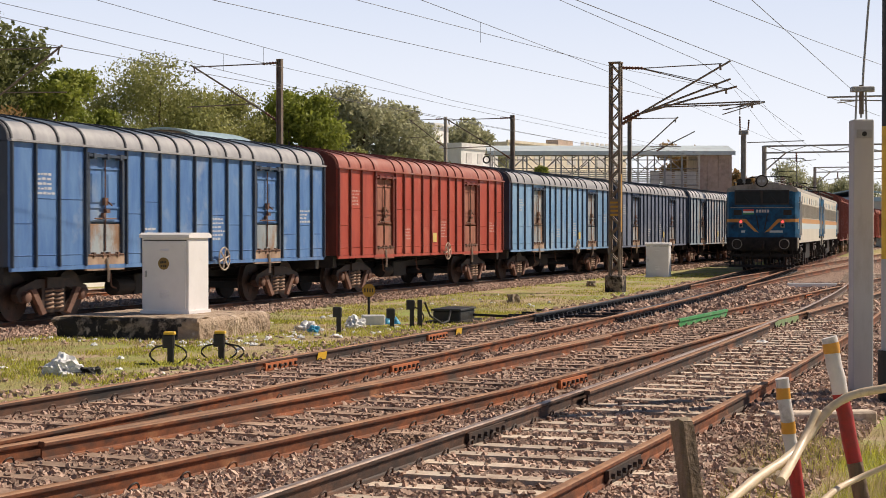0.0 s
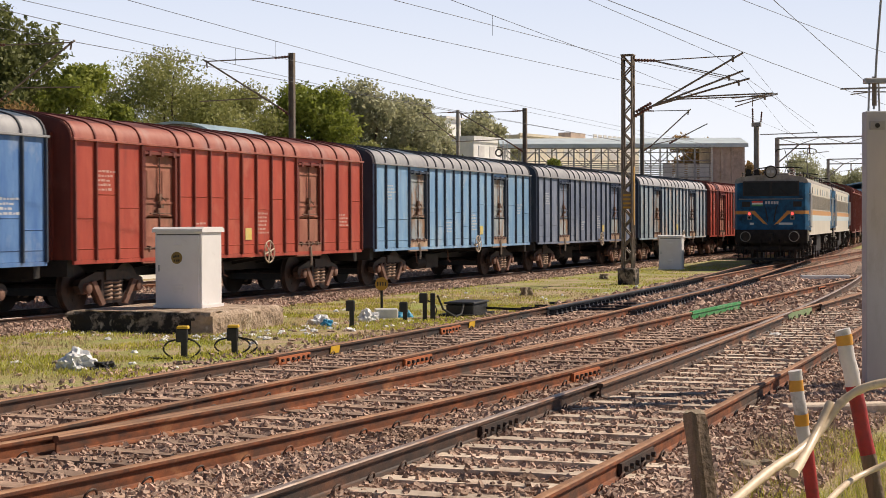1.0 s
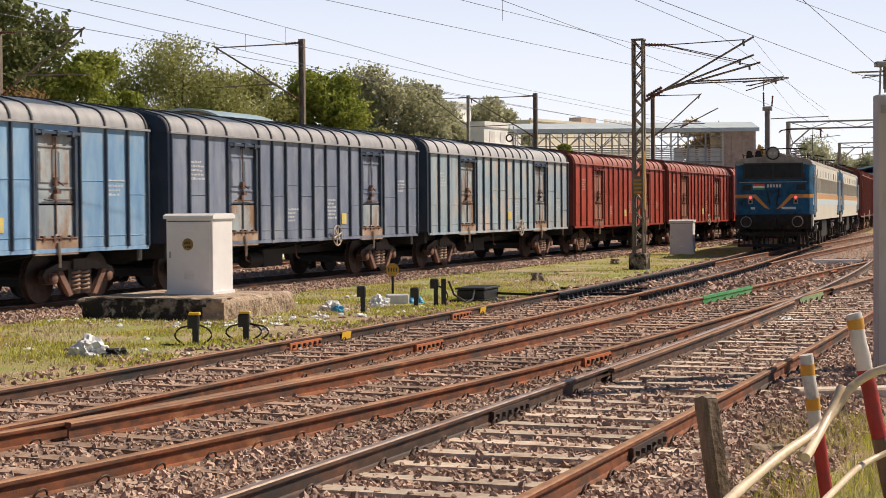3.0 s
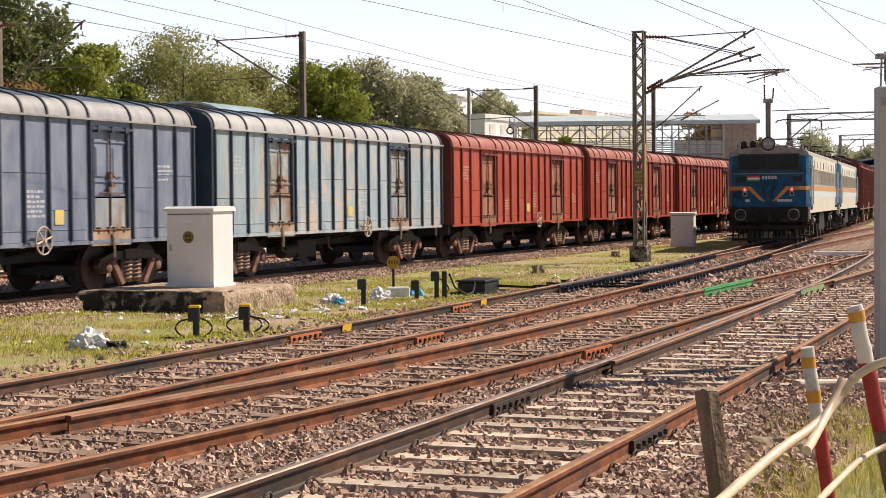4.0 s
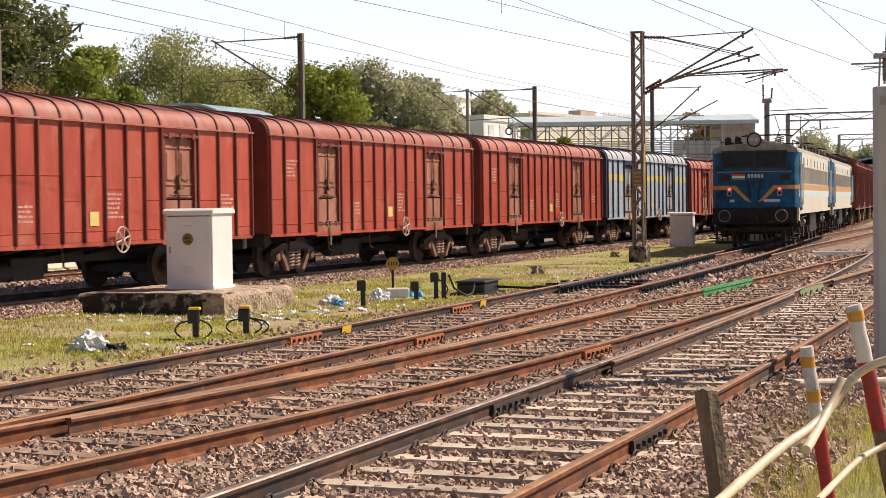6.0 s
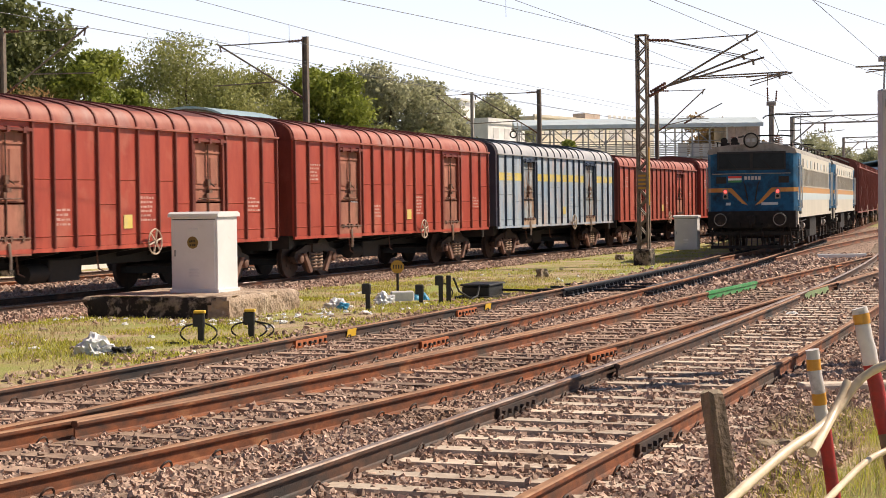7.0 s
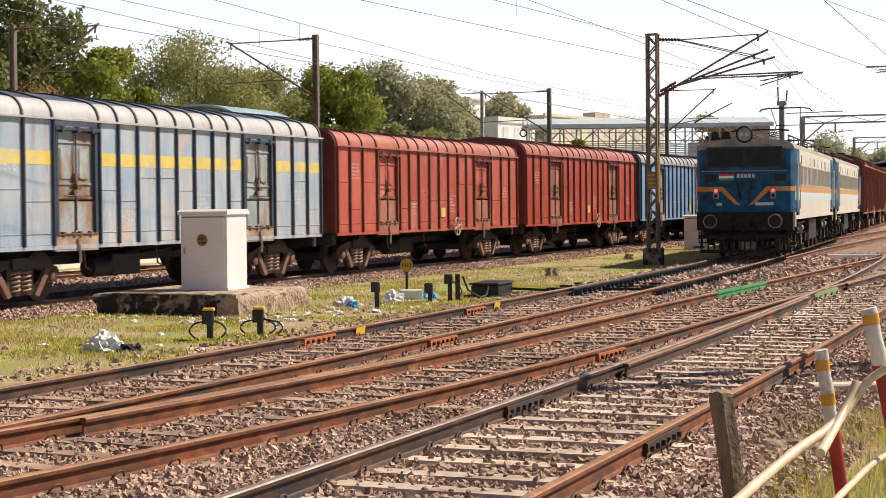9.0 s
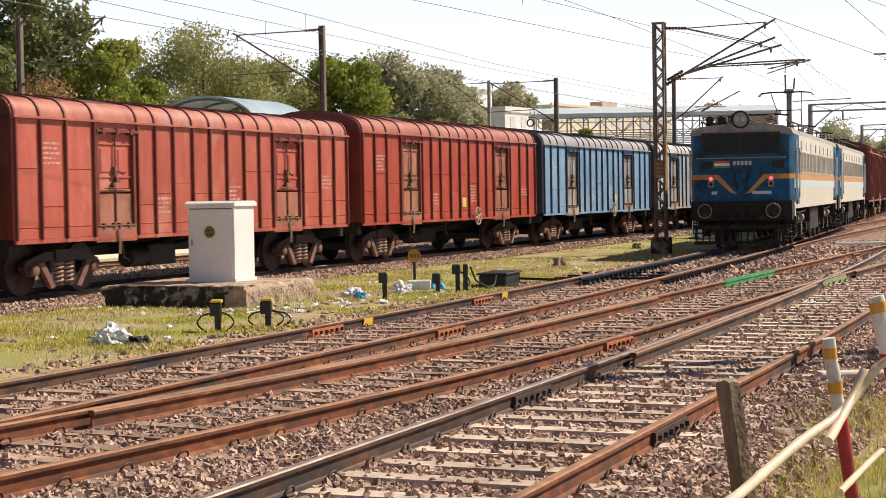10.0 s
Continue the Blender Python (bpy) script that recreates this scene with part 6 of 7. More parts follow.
xy = patchy(rng, spread(rng, 15, 45, 11.6, 17.9, 130), 0.6, 0.02, 17.0)
d = np.hypot((xy[:, 0] - 27.8), (xy[:, 1] - 16.0))
xy = xy[(d > 1.9) & (xy[:, 1] > 11.5 + np.clip((xy[:, 0] - 30) * 0.05, 0, 3))]
v, f = blades_of(rng, xy, 0.02, 0.09, 0.009, -0.24)
fast("dry_grass", v, f, M_GRASSDRY, "straw-coloured dry grass between the tracks", "grass")


# ---- masts and overhead wires ----
def insulator(parent, a, b, r=0.06, n=7):
    a, b = Vector(a), Vector(b)
    pts, rs = [], []
    for i in range(n * 2 + 1):
        pts.append(a + (b - a) * i / (n * 2))
        rs.append(r if i % 2 else r * 0.5)
    return part("insulator", Build().tube(pts, rs, 10), M_INSUL, parent, "brown ribbed insulator")


def rod(parent, a, b, r=0.025, name="tube_arm", mat=None):
    return part(name, Build().tube([a, b], r, 6), mat or M_STEEL, parent)


# lattice mast with its brackets
o = empty("lattice_mast", "riveted steel lattice mast with bracket arms and yellow strip", "catenary mast", m=Matrix.Translation((51.85, 13.51, -0.235)))
for y in (-0.155, 0.155):
    for x in (-0.13, 0.13):
        part("corner_angle", Build().box(x - 0.035, x + 0.035, y - 0.03, y + 0.03, 0.5, 7.28), M_STEEL, o, smooth=False)
for face in (-0.13, 0.13):
    for i in range(22):
        z = 0.62 + i * 0.30
        s = 1 if i % 2 else -1
        part("lacing_bar", Build().tube([(face, -0.14 * s, z), (face, 0.14 * s, z + 0.30)], 0.026, 5), M_STEEL, o)
for face in (-0.155, 0.155):
    for i in range(11):
        z = 0.62 + i * 0.60
        part("lacing_bar", Build().tube([(-0.12, face, z), (0.12, face, z + 0.60)], 0.02, 5), M_STEEL, o)
part("footing", Build().cbox(-0.30, 0.30, -0.28, 0.28, 0, 0.52, 0.04), M_PLINTH, o, "stained concrete footing", smooth=False)
part("cap_plate", Build().box(-0.18, 0.18, -0.20, 0.20, 7.26, 7.30), M_STEEL, o, smooth=False)
part("yellow_strip", Build().box(-0.06, 0.06, -0.195, -0.187, 1.9, 3.75), M_OCHRE, o, "faded yellow strip", smooth=False)
ob = part("mast_plate", Build().box(-0.178, -0.168, -0.15, 0.15, 2.40, 2.95), M_STEEL, o, smooth=False)
b = Build()
for k in range(4):
    b.box(-0.184, -0.178, -0.12, 0.12, 2.42 + k * 0.13, 2.48 + k * 0.13)
part("letter_bar", b, M_OCHRE, ob, smooth=False)
Y0, Z0 = 13.51, -0.235


def m(y, z, x=0.0):
    return (x, y - Y0, z - Z0)


insulator(o, m(13.30, 6.88), m(12.62, 6.84))
insulator(o, m(13.30, 5.10), m(12.74, 5.40), 0.07)
insulator(o, m(13.30, 5.25, 0.15), m(12.78, 5.52, 0.1), 0.06)
for a, c, r in ((m(12.62, 6.84), m(10.11, 6.90), 0.018), (m(12.74, 5.40), m(9.85, 6.98), 0.033), (m(12.74, 5.40), m(9.85, 6.42), 0.033), (m(12.74, 5.40), m(9.65, 6.18), 0.033),
                (m(12.0, 5.66), m(8.94, 5.70), 0.026), (m(12.3, 5.60), m(8.94, 5.62), 0.022), (m(12.62, 6.83), m(10.25, 6.25), 0.016), (m(12.62, 6.81), m(9.99, 6.11), 0.016),
                (m(8.98, 5.64), m(10.1, 5.32), 0.018), (m(9.3, 5.63), m(10.0, 5.46), 0.016)):
    rod(o, a, c, r)
for y, z in ((10.18, 6.82), (10.3, 6.25), (10.0, 6.08), (9.2, 5.62)):
    part("clamp", Build().tube([m(y, z + 0.06), m(y - 0.02, z - 0.12)], 0.035, 6), M_STEEL, o)


def h_mast(x, y, top, side, label, arm=3.0, drop=1.7, sz=0.08, mat=M_STEEL):
    """Rolled-steel mast with one bracket towards y*side."""
    o = empty("catenary_mast", label, "catenary mast", "rolled steel catenary masts", m=Matrix.Translation((x, y, -0.235)))
    h = top + 0.235
    part("web", Build().box(-0.012, 0.012, -sz, sz, 0, h), mat, o, smooth=False)
    for s in (-1, 1):
        part("flange", Build().box(-0.075, 0.075, s * sz - 0.012, s * sz + 0.012, 0, h), mat, o, smooth=False)
    part("footing", Build().cbox(-0.3, 0.3, -0.3, 0.3, 0, 0.3, 0.04), M_PLINTH, o, smooth=False)
    insulator(o, (0, side * sz, h - 0.12), (0, side * (sz + 0.55), h - 0.14), 0.05, 5)
    insulator(o, (0, side * sz, h - drop - 0.15), (0, side * (sz + 0.45), h - drop + 0.15), 0.05, 5)
    rod(o, (0, side * (sz + 0.55), h - 0.14), (0, side * arm, h - 0.16), 0.022)
    rod(o, (0, side * (sz + 0.45), h - drop + 0.15), (0, side * (arm + 0.1), h - 0.10), 0.032)
    rod(o, (0, side * (sz + 1.0), h - drop + 0.45), (0, side * (arm + 0.25), h - drop + 0.40), 0.022)
    part("clamp", Build().tube([(0, side * arm, h - 0.12), (0, side * (arm - 0.05), h - 0.38)], 0.03, 6), mat, o)
    return o


h_mast(49.95, 24.4, 7.37, 1, "grey-brown steel catenary mast behind the wagons", 3.2, 1.9)
h_mast(74.63, 24.4, 7.10, 1, "steel catenary mast beyond the second wagon", 3.2, 1.9)
h_mast(43.0, 31.3, 7.35, -1, "steel catenary mast at the tree line", 3.0, 1.9)
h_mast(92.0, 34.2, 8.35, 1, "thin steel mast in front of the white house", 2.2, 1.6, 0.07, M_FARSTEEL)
o = h_mast(83.0, 20.9, 7.50, -1, "dark steel catenary mast beyond the lattice mast", 2.4, 2.0)
rod(o, (0.2, -1.75, 6.15), (0.2, -3.3, 6.9), 0.03)
rod(o, (0, -0.6, 5.9), (0.2, -1.75, 6.15), 0.022)
insulator(o, (0.2, -1.35, 5.95), (0.2, -1.75, 6.15), 0.06, 4)
o = empty("catenary_mast", "steel mast with switch gear on top of it", "catenary mast", m=Matrix.Translation((95.0, 17.3, -0.235)))
for s in (-1, 1):
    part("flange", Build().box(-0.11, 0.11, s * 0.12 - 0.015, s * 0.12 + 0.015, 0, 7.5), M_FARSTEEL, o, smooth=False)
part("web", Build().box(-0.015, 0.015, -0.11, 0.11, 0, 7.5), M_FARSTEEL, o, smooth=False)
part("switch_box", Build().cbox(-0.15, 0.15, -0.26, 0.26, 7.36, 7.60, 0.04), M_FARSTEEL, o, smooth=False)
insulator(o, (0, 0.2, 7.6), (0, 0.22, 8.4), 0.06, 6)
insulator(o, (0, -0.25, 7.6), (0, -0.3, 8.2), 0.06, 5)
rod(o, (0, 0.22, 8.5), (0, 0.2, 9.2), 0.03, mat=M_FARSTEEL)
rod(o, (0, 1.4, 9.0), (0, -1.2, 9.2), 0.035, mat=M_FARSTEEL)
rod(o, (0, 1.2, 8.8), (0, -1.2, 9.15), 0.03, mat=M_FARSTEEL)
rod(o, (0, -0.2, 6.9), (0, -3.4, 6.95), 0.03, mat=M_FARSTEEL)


def portal(x, y0, y1, top, label):
    """A boom across the tracks between two legs."""
    o = empty("portal_gantry", label, "overhead gantry", m=Matrix.Translation((x, 0, -0.235)))
    h = top + 0.235
    for y in (y0, y1):
        for dx in (-0.22, 0.22):
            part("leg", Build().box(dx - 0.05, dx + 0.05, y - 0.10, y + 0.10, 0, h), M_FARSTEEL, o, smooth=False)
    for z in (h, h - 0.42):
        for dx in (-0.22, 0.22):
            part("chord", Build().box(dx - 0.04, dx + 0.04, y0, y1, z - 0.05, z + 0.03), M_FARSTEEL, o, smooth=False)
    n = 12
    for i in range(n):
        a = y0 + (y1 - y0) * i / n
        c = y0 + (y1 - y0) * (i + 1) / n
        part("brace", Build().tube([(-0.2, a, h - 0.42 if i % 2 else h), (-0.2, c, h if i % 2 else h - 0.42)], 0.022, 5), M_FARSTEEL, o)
    rod(o, (0, y1, h - 1.6), (0, y1 - 1.4, h - 0.4), 0.05, "knee_brace", M_FARSTEEL)
    for k in range(3):
        y = y1 - 2.0 - k * 4.0
        insulator(o, (0, y, h - 0.45), (0, y, h - 1.0), 0.07, 5)
        rod(o, (0, y + 0.9, h - 1.1), (0, y - 1.2, h - 0.9), 0.025, mat=M_FARSTEEL)
    return o


portal(106.0, 1.0, 18.0, 7.0, "steel portal gantry across the sidings")
portal(152.0, 4.0, 21.3, 7.3, "farther steel portal gantry")
o2 = empty("catenary_mast", "slim steel mast beside the siding carrying a cross arm", "catenary mast", m=Matrix.Translation((61.3, 3.2, -0.235)))
part("shaft", Build().box(-0.12, 0.12, -0.14, 0.14, 0, 7.6), M_FARSTEEL, o2, smooth=False)
rod(o2, (0, 0.1, 6.73), (0, 4.95, 6.73), 0.035, mat=M_FARSTEEL)
rod(o2, (0, 0.1, 6.45), (0, 4.5, 6.62), 0.026, mat=M_FARSTEEL)
rod(o2, (0, 3.6, 6.62), (0, 4.6, 6.52), 0.022, mat=M_FARSTEEL)

WIRES = [
    ((32.55, 20.46, 6.9), (62.84, 23.08, 6.9), (115.3, 23.58, 6.9)),
    ((29.3, 19.89, 5.6), (55.46, 20.37, 5.6), (92.7, 20.56, 5.6)),
    ((32.9, 22.79, 6.9), (65.7, 24.14, 6.9), (118.0, 24.6, 6.9)),
    ((30.85, 21.09, 6.2), (49.83, 23.01, 6.2), (95.0, 23.9, 6.2)),
    ((30.2, 16.28, 6.4), (53.3, 14.17, 6.4), (63.9, 12.86, 6.4)),
    ((34.6, 15.0, 6.9), (51.95, 13.53, 6.9), (61.8, 11.9, 6.9)),
    ((35.1, 13.64, 6.9), (48.1, 13.91, 6.9), (106.8, 16.45, 6.9)),
    ((36.2, 10.73, 6.9), (50.6, 10.61, 6.9), (92.0, 13.6, 6.9)),
    ((27.9, 7.96, 5.7), (41.8, 7.27, 5.7), (60.0, 6.2, 5.7)),
((37.4, 7.58, 6.9), (46.0, 6.6, 6.9), (54.6, 5.44, 6.9)),
    ((32.6, 5.78, 6.2), (57.7, 6.6, 6.2), (61.0, 6.8, 6.2)),
    ((51.85, 9.9, 6.95), (70.0, 11.4, 6.3), (106.0, 14.5, 6.3)),
    ((51.85, 9.75, 6.1), (70.0, 11.6, 5.6), (106.0, 15.0, 5.7)),
]
for n, pts in enumerate(WIRES):
    pts = [Vector(p) for p in pts]
    chain = pts if n > 10 else [pts[0] + (pts[0] - pts[1]).normalized() * 30] + pts
    line_pts = []
    for a, c in zip(chain[:-1], chain[1:]):
        for k in range(6):
            line_pts.append(a + (c - a) * k / 6)
    line_pts.append(chain[-1])
    wire = part("overhead_wire", Build().tube(line_pts, 0.0075 if n < 11 else 0.005, 5), M_WIRE)
    tagged(wire, "thin dark overhead wire above the tracks", "overhead wire", "overhead wires")
    if n in (0, 2, 6):
        p = line_pts[8]
        part("dropper", Build().tube([p, p - Vector((0, 0, 0.5))], 0.005, 5), M_WIRE, wire)


# ---- trees ----
M_LEAF_DARK = leaf_mat("dark_green_leaves", (0.125, 0.145, 0.05), (0.24, 0.255, 0.095))
M_LEAF_BRIGHT = leaf_mat("bright_green_leaves", (0.19, 0.235, 0.035), (0.35, 0.38, 0.075))
M_LEAF_OLIVE = leaf_mat("feathery_olive_leaves", (0.27, 0.285, 0.085), (0.40, 0.395, 0.16))
M_LEAF_GREY = leaf_mat("grey_green_leaves", (0.33, 0.34, 0.20), (0.50, 0.49, 0.32))
M_LEAF_DRY = leaf_mat("dry_brown_leaves", (0.28, 0.17, 0.07), (0.42, 0.29, 0.13))
M_BARK = surf("grey_bark", (0.09, 0.07, 0.05), (0.19, 0.15, 0.11), scale=6, rough=0.9, bump=0.6, bump_scale=20, dist=0.03)


def tree(x, y, height, width, mat, seed, leaves, label, leaf=0.22, trunk=0.35, low=0.12, lobes=26, airy=0.5, name="tree", depth=None):
    """Tapered trunk, forked limbs and a ragged crown of single leaves gathered in lobes."""
    o = empty(name, label, name.replace("_", " "), m=Matrix.Translation((x, y, -0.24)))
    rng = np.random.default_rng(seed)
    r = random.Random(seed)
    h0 = height * max(low, 0.12)
    b = Build()
    top = Vector((r.uniform(-.05, .05) * width, r.uniform(-.05, .05) * width, height * 0.55))
    b.tube([(0, 0, 0), (0.03 * width, 0, h0), tuple(top * 0.7 + Vector((0, 0, 0.1))), tuple(top)], [trunk, trunk * 0.8, trunk * 0.55, trunk * 0.3], 9)
    part("trunk", b, M_BARK, o)
    dy = depth or width
    cen = []
    while len(cen) < lobes:
        p = rng.uniform(-1, 1, 3)
        if p @ p < 1 and p @ p > 0.12:
            cen.append(p)
    cen = np.array(cen)
    mid = height * (1 + low) / 2
    half = height * (1 - low) / 2
    pos = np.column_stack([cen[:, 0] * width / 2 * 0.82, cen[:, 1] * dy / 2 * 0.82, mid + cen[:, 2] * half * 0.82])
    limbs = Build()
    for i in range(0, lobes, 2):
        a = Vector((0.02 * width, 0, h0 + (height * 0.5 - h0) * r.random()))
        e = Vector(pos[i])
        limbs.tube([a, a.lerp(e, 0.5) + Vector((0, 0, 0.05 * height)), e], [trunk * 0.4, trunk * 0.25, 0.03], 6)
    part("bough", limbs, M_BARK, o)["kind"] = "stuff"
    rad = rng.uniform(0.26, 0.42, lobes) * min(width, height) * 0.66
    leaves, leaf = int(leaves * 2.7), leaf * 0.66
    which = rng.integers(0, lobes, leaves)
    d = rng.normal(size=(leaves, 3))
    d /= np.linalg.norm(d, axis=1)[:, None]
    k = rng.random(leaves) ** (0.30 + 0.25 * airy)
    # twig clumps, so that the outline is uneven
    cl = np.array([noise.noise(Vector(tuple(v * 3.2 + i))) for v, i in zip(d, which)])
    c = pos[which] + d * (rad[which] * (0.74 + 0.34 * cl) * k)[:, None] * np.array([1, 1, 0.85])
    s = leaf * rng.uniform(0.55, 1.35, leaves)
    u = rng.normal(size=(leaves, 3)) + np.array([0, 0, -0.3])
    u /= np.linalg.norm(u, axis=1)[:, None]
    w = np.cross(u, d + rng.normal(size=(leaves, 3)) * 0.7)
    w /= np.linalg.norm(w, axis=1)[:, None] + 1e-9
    v = np.stack([c - u * s[:, None], c + w * (s * 0.55)[:, None], c + u * s[:, None], c - w * (s * 0.55)[:, None]], 1).reshape(-1, 3)
    f = np.arange(leaves * 4).reshape(-1, 4)
    fast("crown", v, f, mat, "", "", parent=o)
    return o


tree(68.0, 49.0, 13.0, 9.0, M_LEAF_DARK, 1, 17000, "tall dark-green tree with a dense crown", 0.22, 0.4, 0.1, 40, 0.3)
tree(60.0, 47.5, 12.8, 7.0, M_LEAF_DARK, 18, 11000, "tall dark-green tree at the edge of the grove", 0.22, 0.4, 0.1, 34, 0.3)
tree(66.6, 43.8, 10.2, 4.6, M_LEAF_BRIGHT, 2, 9000, "small bright-green tree beside the tall dark one", 0.18, 0.2, 0.1, 22)
tree(70.3, 43.6, 8.4, 4.4, M_LEAF_BRIGHT, 12, 8000, "low bright-green tree at the platform", 0.18, 0.2, 0.1, 20)
tree(78.2, 45.6, 11.4, 9.6, M_LEAF_OLIVE, 3, 20000, "wide feathery olive-green tree with a thin crown", 0.13, 0.3, 0.12, 44, 0.5)
tree(82.0, 43.2, 9.7, 6.6, M_LEAF_OLIVE, 13, 11000, "lower feathery olive-green tree", 0.14, 0.25, 0.1, 28, 0.8)
tree(84.8, 40.5, 10.2, 6.2, M_LEAF_BRIGHT, 4, 15000, "dense rounded green tree behind the mast", 0.18, 0.3, 0.1, 34, 0.3)
tree(96.6, 41.6, 11.5, 8.4, M_LEAF_GREY, 5, 14000, "grey-green tree with drooping twigs", 0.20, 0.3, 0.1, 36, 0.7)
tree(100.8, 40.8, 11.0, 6.2, M_LEAF_GREY, 6, 12000, "second grey-green tree with drooping twigs", 0.20, 0.3, 0.1, 30, 0.7)
tree(92.5, 39.0, 8.2, 4.6, M_LEAF_OLIVE, 14, 7000, "young light-green tree behind the wagons", 0.16, 0.2, 0.1, 20, 0.6)
tree(140.0, 49.6, 13.0, 7.0, M_LEAF_GREY, 7, 7000, "distant green tree behind the white house", 0.26, 0.3, 0.2, 26, 0.5)
tree(62.5, 44.2, 7.9, 7.0, M_LEAF_DRY, 8, 10000, "dry brown overgrown hedge", 0.15, 0.2, 0.02, 34, 0.4, "hedge", 3.0)
tree(88.0, 44.5, 7.6, 11.0, M_LEAF_DARK, 19, 10000, "dark-green undergrowth between the trees", 0.22, 0.2, 0.02, 40, 0.4, "hedge", 3.0)
tree(74.0, 46.5, 7.8, 11.0, M_LEAF_DARK, 20, 10000, "dark-green undergrowth below the tall trees", 0.22, 0.2, 0.02, 40, 0.4, "hedge", 3.0)
tree(108.0, 42.0, 7.4, 9.0, M_LEAF_DARK, 21, 8000, "dark-green undergrowth beside the white house", 0.24, 0.2, 0.02, 34, 0.4, "hedge", 3.0)
tree(118.0, 36.6, 7.4, 3.6, M_LEAF_BRIGHT, 22, 5000, "bright-green shrub at the station building", 0.2, 0.15, 0.02, 18, 0.5, "shrub")
for i, (x, y, hh, ww) in enumerate(((176, 38.5, 13.0, 7), (184, 33.5, 9.5, 6), (235, 37, 11.2, 15), (240, 28.5, 9.6, 13), (246, 20, 9.5, 12), (250, 12.5, 9.5, 12), (232, 45, 10.5, 11))):
    tree(x, y, hh, ww, M_LEAF_GREY if i > 1 else M_LEAF_DRY, 30 + i, 8000, "hazy distant tree beyond the station", 0.28, 0.4, 0.05, 34, 0.4)

# ---- platform behind the main lines ----
M_PLAT = surf("sunlit_platform_concrete", (0.52, 0.48, 0.42), (0.68, 0.64, 0.57), scale=1.2, rough=0.85, bump=0.3, bump_scale=20, c3=(0.40, 0.35, 0.29), scale3=0.6)
M_WHITEWASH = surf("whitewashed_wall", (0.70, 0.69, 0.66), (0.80, 0.79, 0.76), scale=1.5, rough=0.8, bump=0.2, bump_scale=15, c3=(0.52, 0.48, 0.43), scale3=0.8, cut3=(0.6, 0.8))
o = empty("station_platform", "long pale station platform with whitewashed edge wall", "platform", kind="structure")
part("edge_wall", Build().box(20, 118, 31.6, 32.0, -0.24, 0.72), M_WHITEWASH, o, smooth=False)
part("coping", Build().box(20, 118, 31.5, 32.2, 0.72, 0.80), M_PLAT, o, smooth=False)
part("paving", Build().box(20, 118, 32.2, 43.0, -0.24, 0.79), M_PLAT, o, smooth=False)

# arched shelter
M_SHEET = surf("pale_blue_roof_sheet", (0.50, 0.59, 0.64), (0.62, 0.69, 0.72), scale=1.0, rough=0.5, bump=0.2, bump_scale=10, c3=(0.48, 0.52, 0.54), scale3=0.8)
M_SHELTER = surf("teal_blue_roof_sheet", (0.26, 0.38, 0.46), (0.36, 0.48, 0.55), scale=1.0, rough=0.45, bump=0.2, bump_scale=10, c3=(0.30, 0.34, 0.36), scale3=0.8)
o = empty("arched_shelter", "arched platform shelter with pale blue sheet roof", "platform shelter", m=turned(73.0, 40.6, -0.15, 90))
arc = [(2.9 * math.cos(math.pi * (0.13 + 0.74 * i / 14)), 5.2 + 3.6 * math.sin(math.pi * (0.13 + 0.74 * i / 14)) * 0.44) for i in range(15)]
inn = [(u, z - 0.10) for u, z in arc]
part("roof", Build().prism(arc + inn[::-1], "y", -2.9, 2.9), M_SHELTER, o)
for y in (-2.7, 0, 2.7):
    part("arch_rib", Build().tube([(u, y, z - 0.17) for u, z in arc], 0.06, 5), M_STEEL, o)
    part("tie_bar", Build().tube([(arc[0][0], y, arc[0][1] - 0.1), (arc[-1][0], y, arc[-1][1] - 0.1)], 0.045, 5), M_STEEL, o)
    for e in (0, -1):
        part("post", Build().tube([(arc[e][0], y, 1.0), (arc[e][0], y, arc[e][1])], 0.08, 8), M_STEEL, o)

# station building with its long sheet roof
# These wall colours are lifted to carry the haze of distance.
M_BRICKWALL = surf("haze_pale_brown_brick", (0.50, 0.38, 0.31), (0.64, 0.52, 0.44), scale=3, rough=0.9, bump=0.4, bump_scale=12, c3=(0.36, 0.29, 0.23), scale3=0.9)
M_GREYWALL = surf("grey_mesh_panel", (0.54, 0.52, 0.51), (0.68, 0.66, 0.64), scale=2, rough=0.8, bump=0.2)
M_OCHREWALL = surf("ochre_wall", (0.68, 0.61, 0.49), (0.78, 0.72, 0.60), scale=1, rough=0.9, bump=0.2)
base = Matrix.Translation((126.6, 33.4, -0.235)) @ Matrix.Rotation(radians(-69.5), 4, "Z")
o = empty("station_building", "station footbridge hall with long pale sheet roof", "station building", m=base)
L2 = 9.3
part("roof", Build().prism([(-1.2, 8.02), (2.4, 8.62), (6.0, 8.02), (6.0, 7.92), (2.4, 8.50), (-1.2, 7.92)], "x", -L2 - 0.3, L2 + 0.2), M_SHEET, o, smooth=False)
part("fascia", Build().box(-L2 - 0.3, L2 + 0.2, -1.24, -1.2, 7.72, 8.02), M_SHEET, o, smooth=False)
part("brick_wall", Build().box(6.7, L2, -0.6, 5.4, 0, 7.9), M_BRICKWALL, o, smooth=False)
part("gable", Build().prism([(-0.6, 7.9), (5.4, 7.9), (2.4, 8.45)], "x", L2 - 0.2, L2 - 0.05), M_BRICKWALL, o, smooth=False)
for i in range(4):
    x = 6.75 + i * 0.82
    part("pilaster", Build().box(x - 0.1, x + 0.1, -0.72, -0.6, 0, 7.9), M_BRICKWALL, o, smooth=False)
part("floor_deck", Build().box(-L2, 6.7, -0.8, 5.4, 4.9, 5.15), M_PLAT, o, smooth=False)
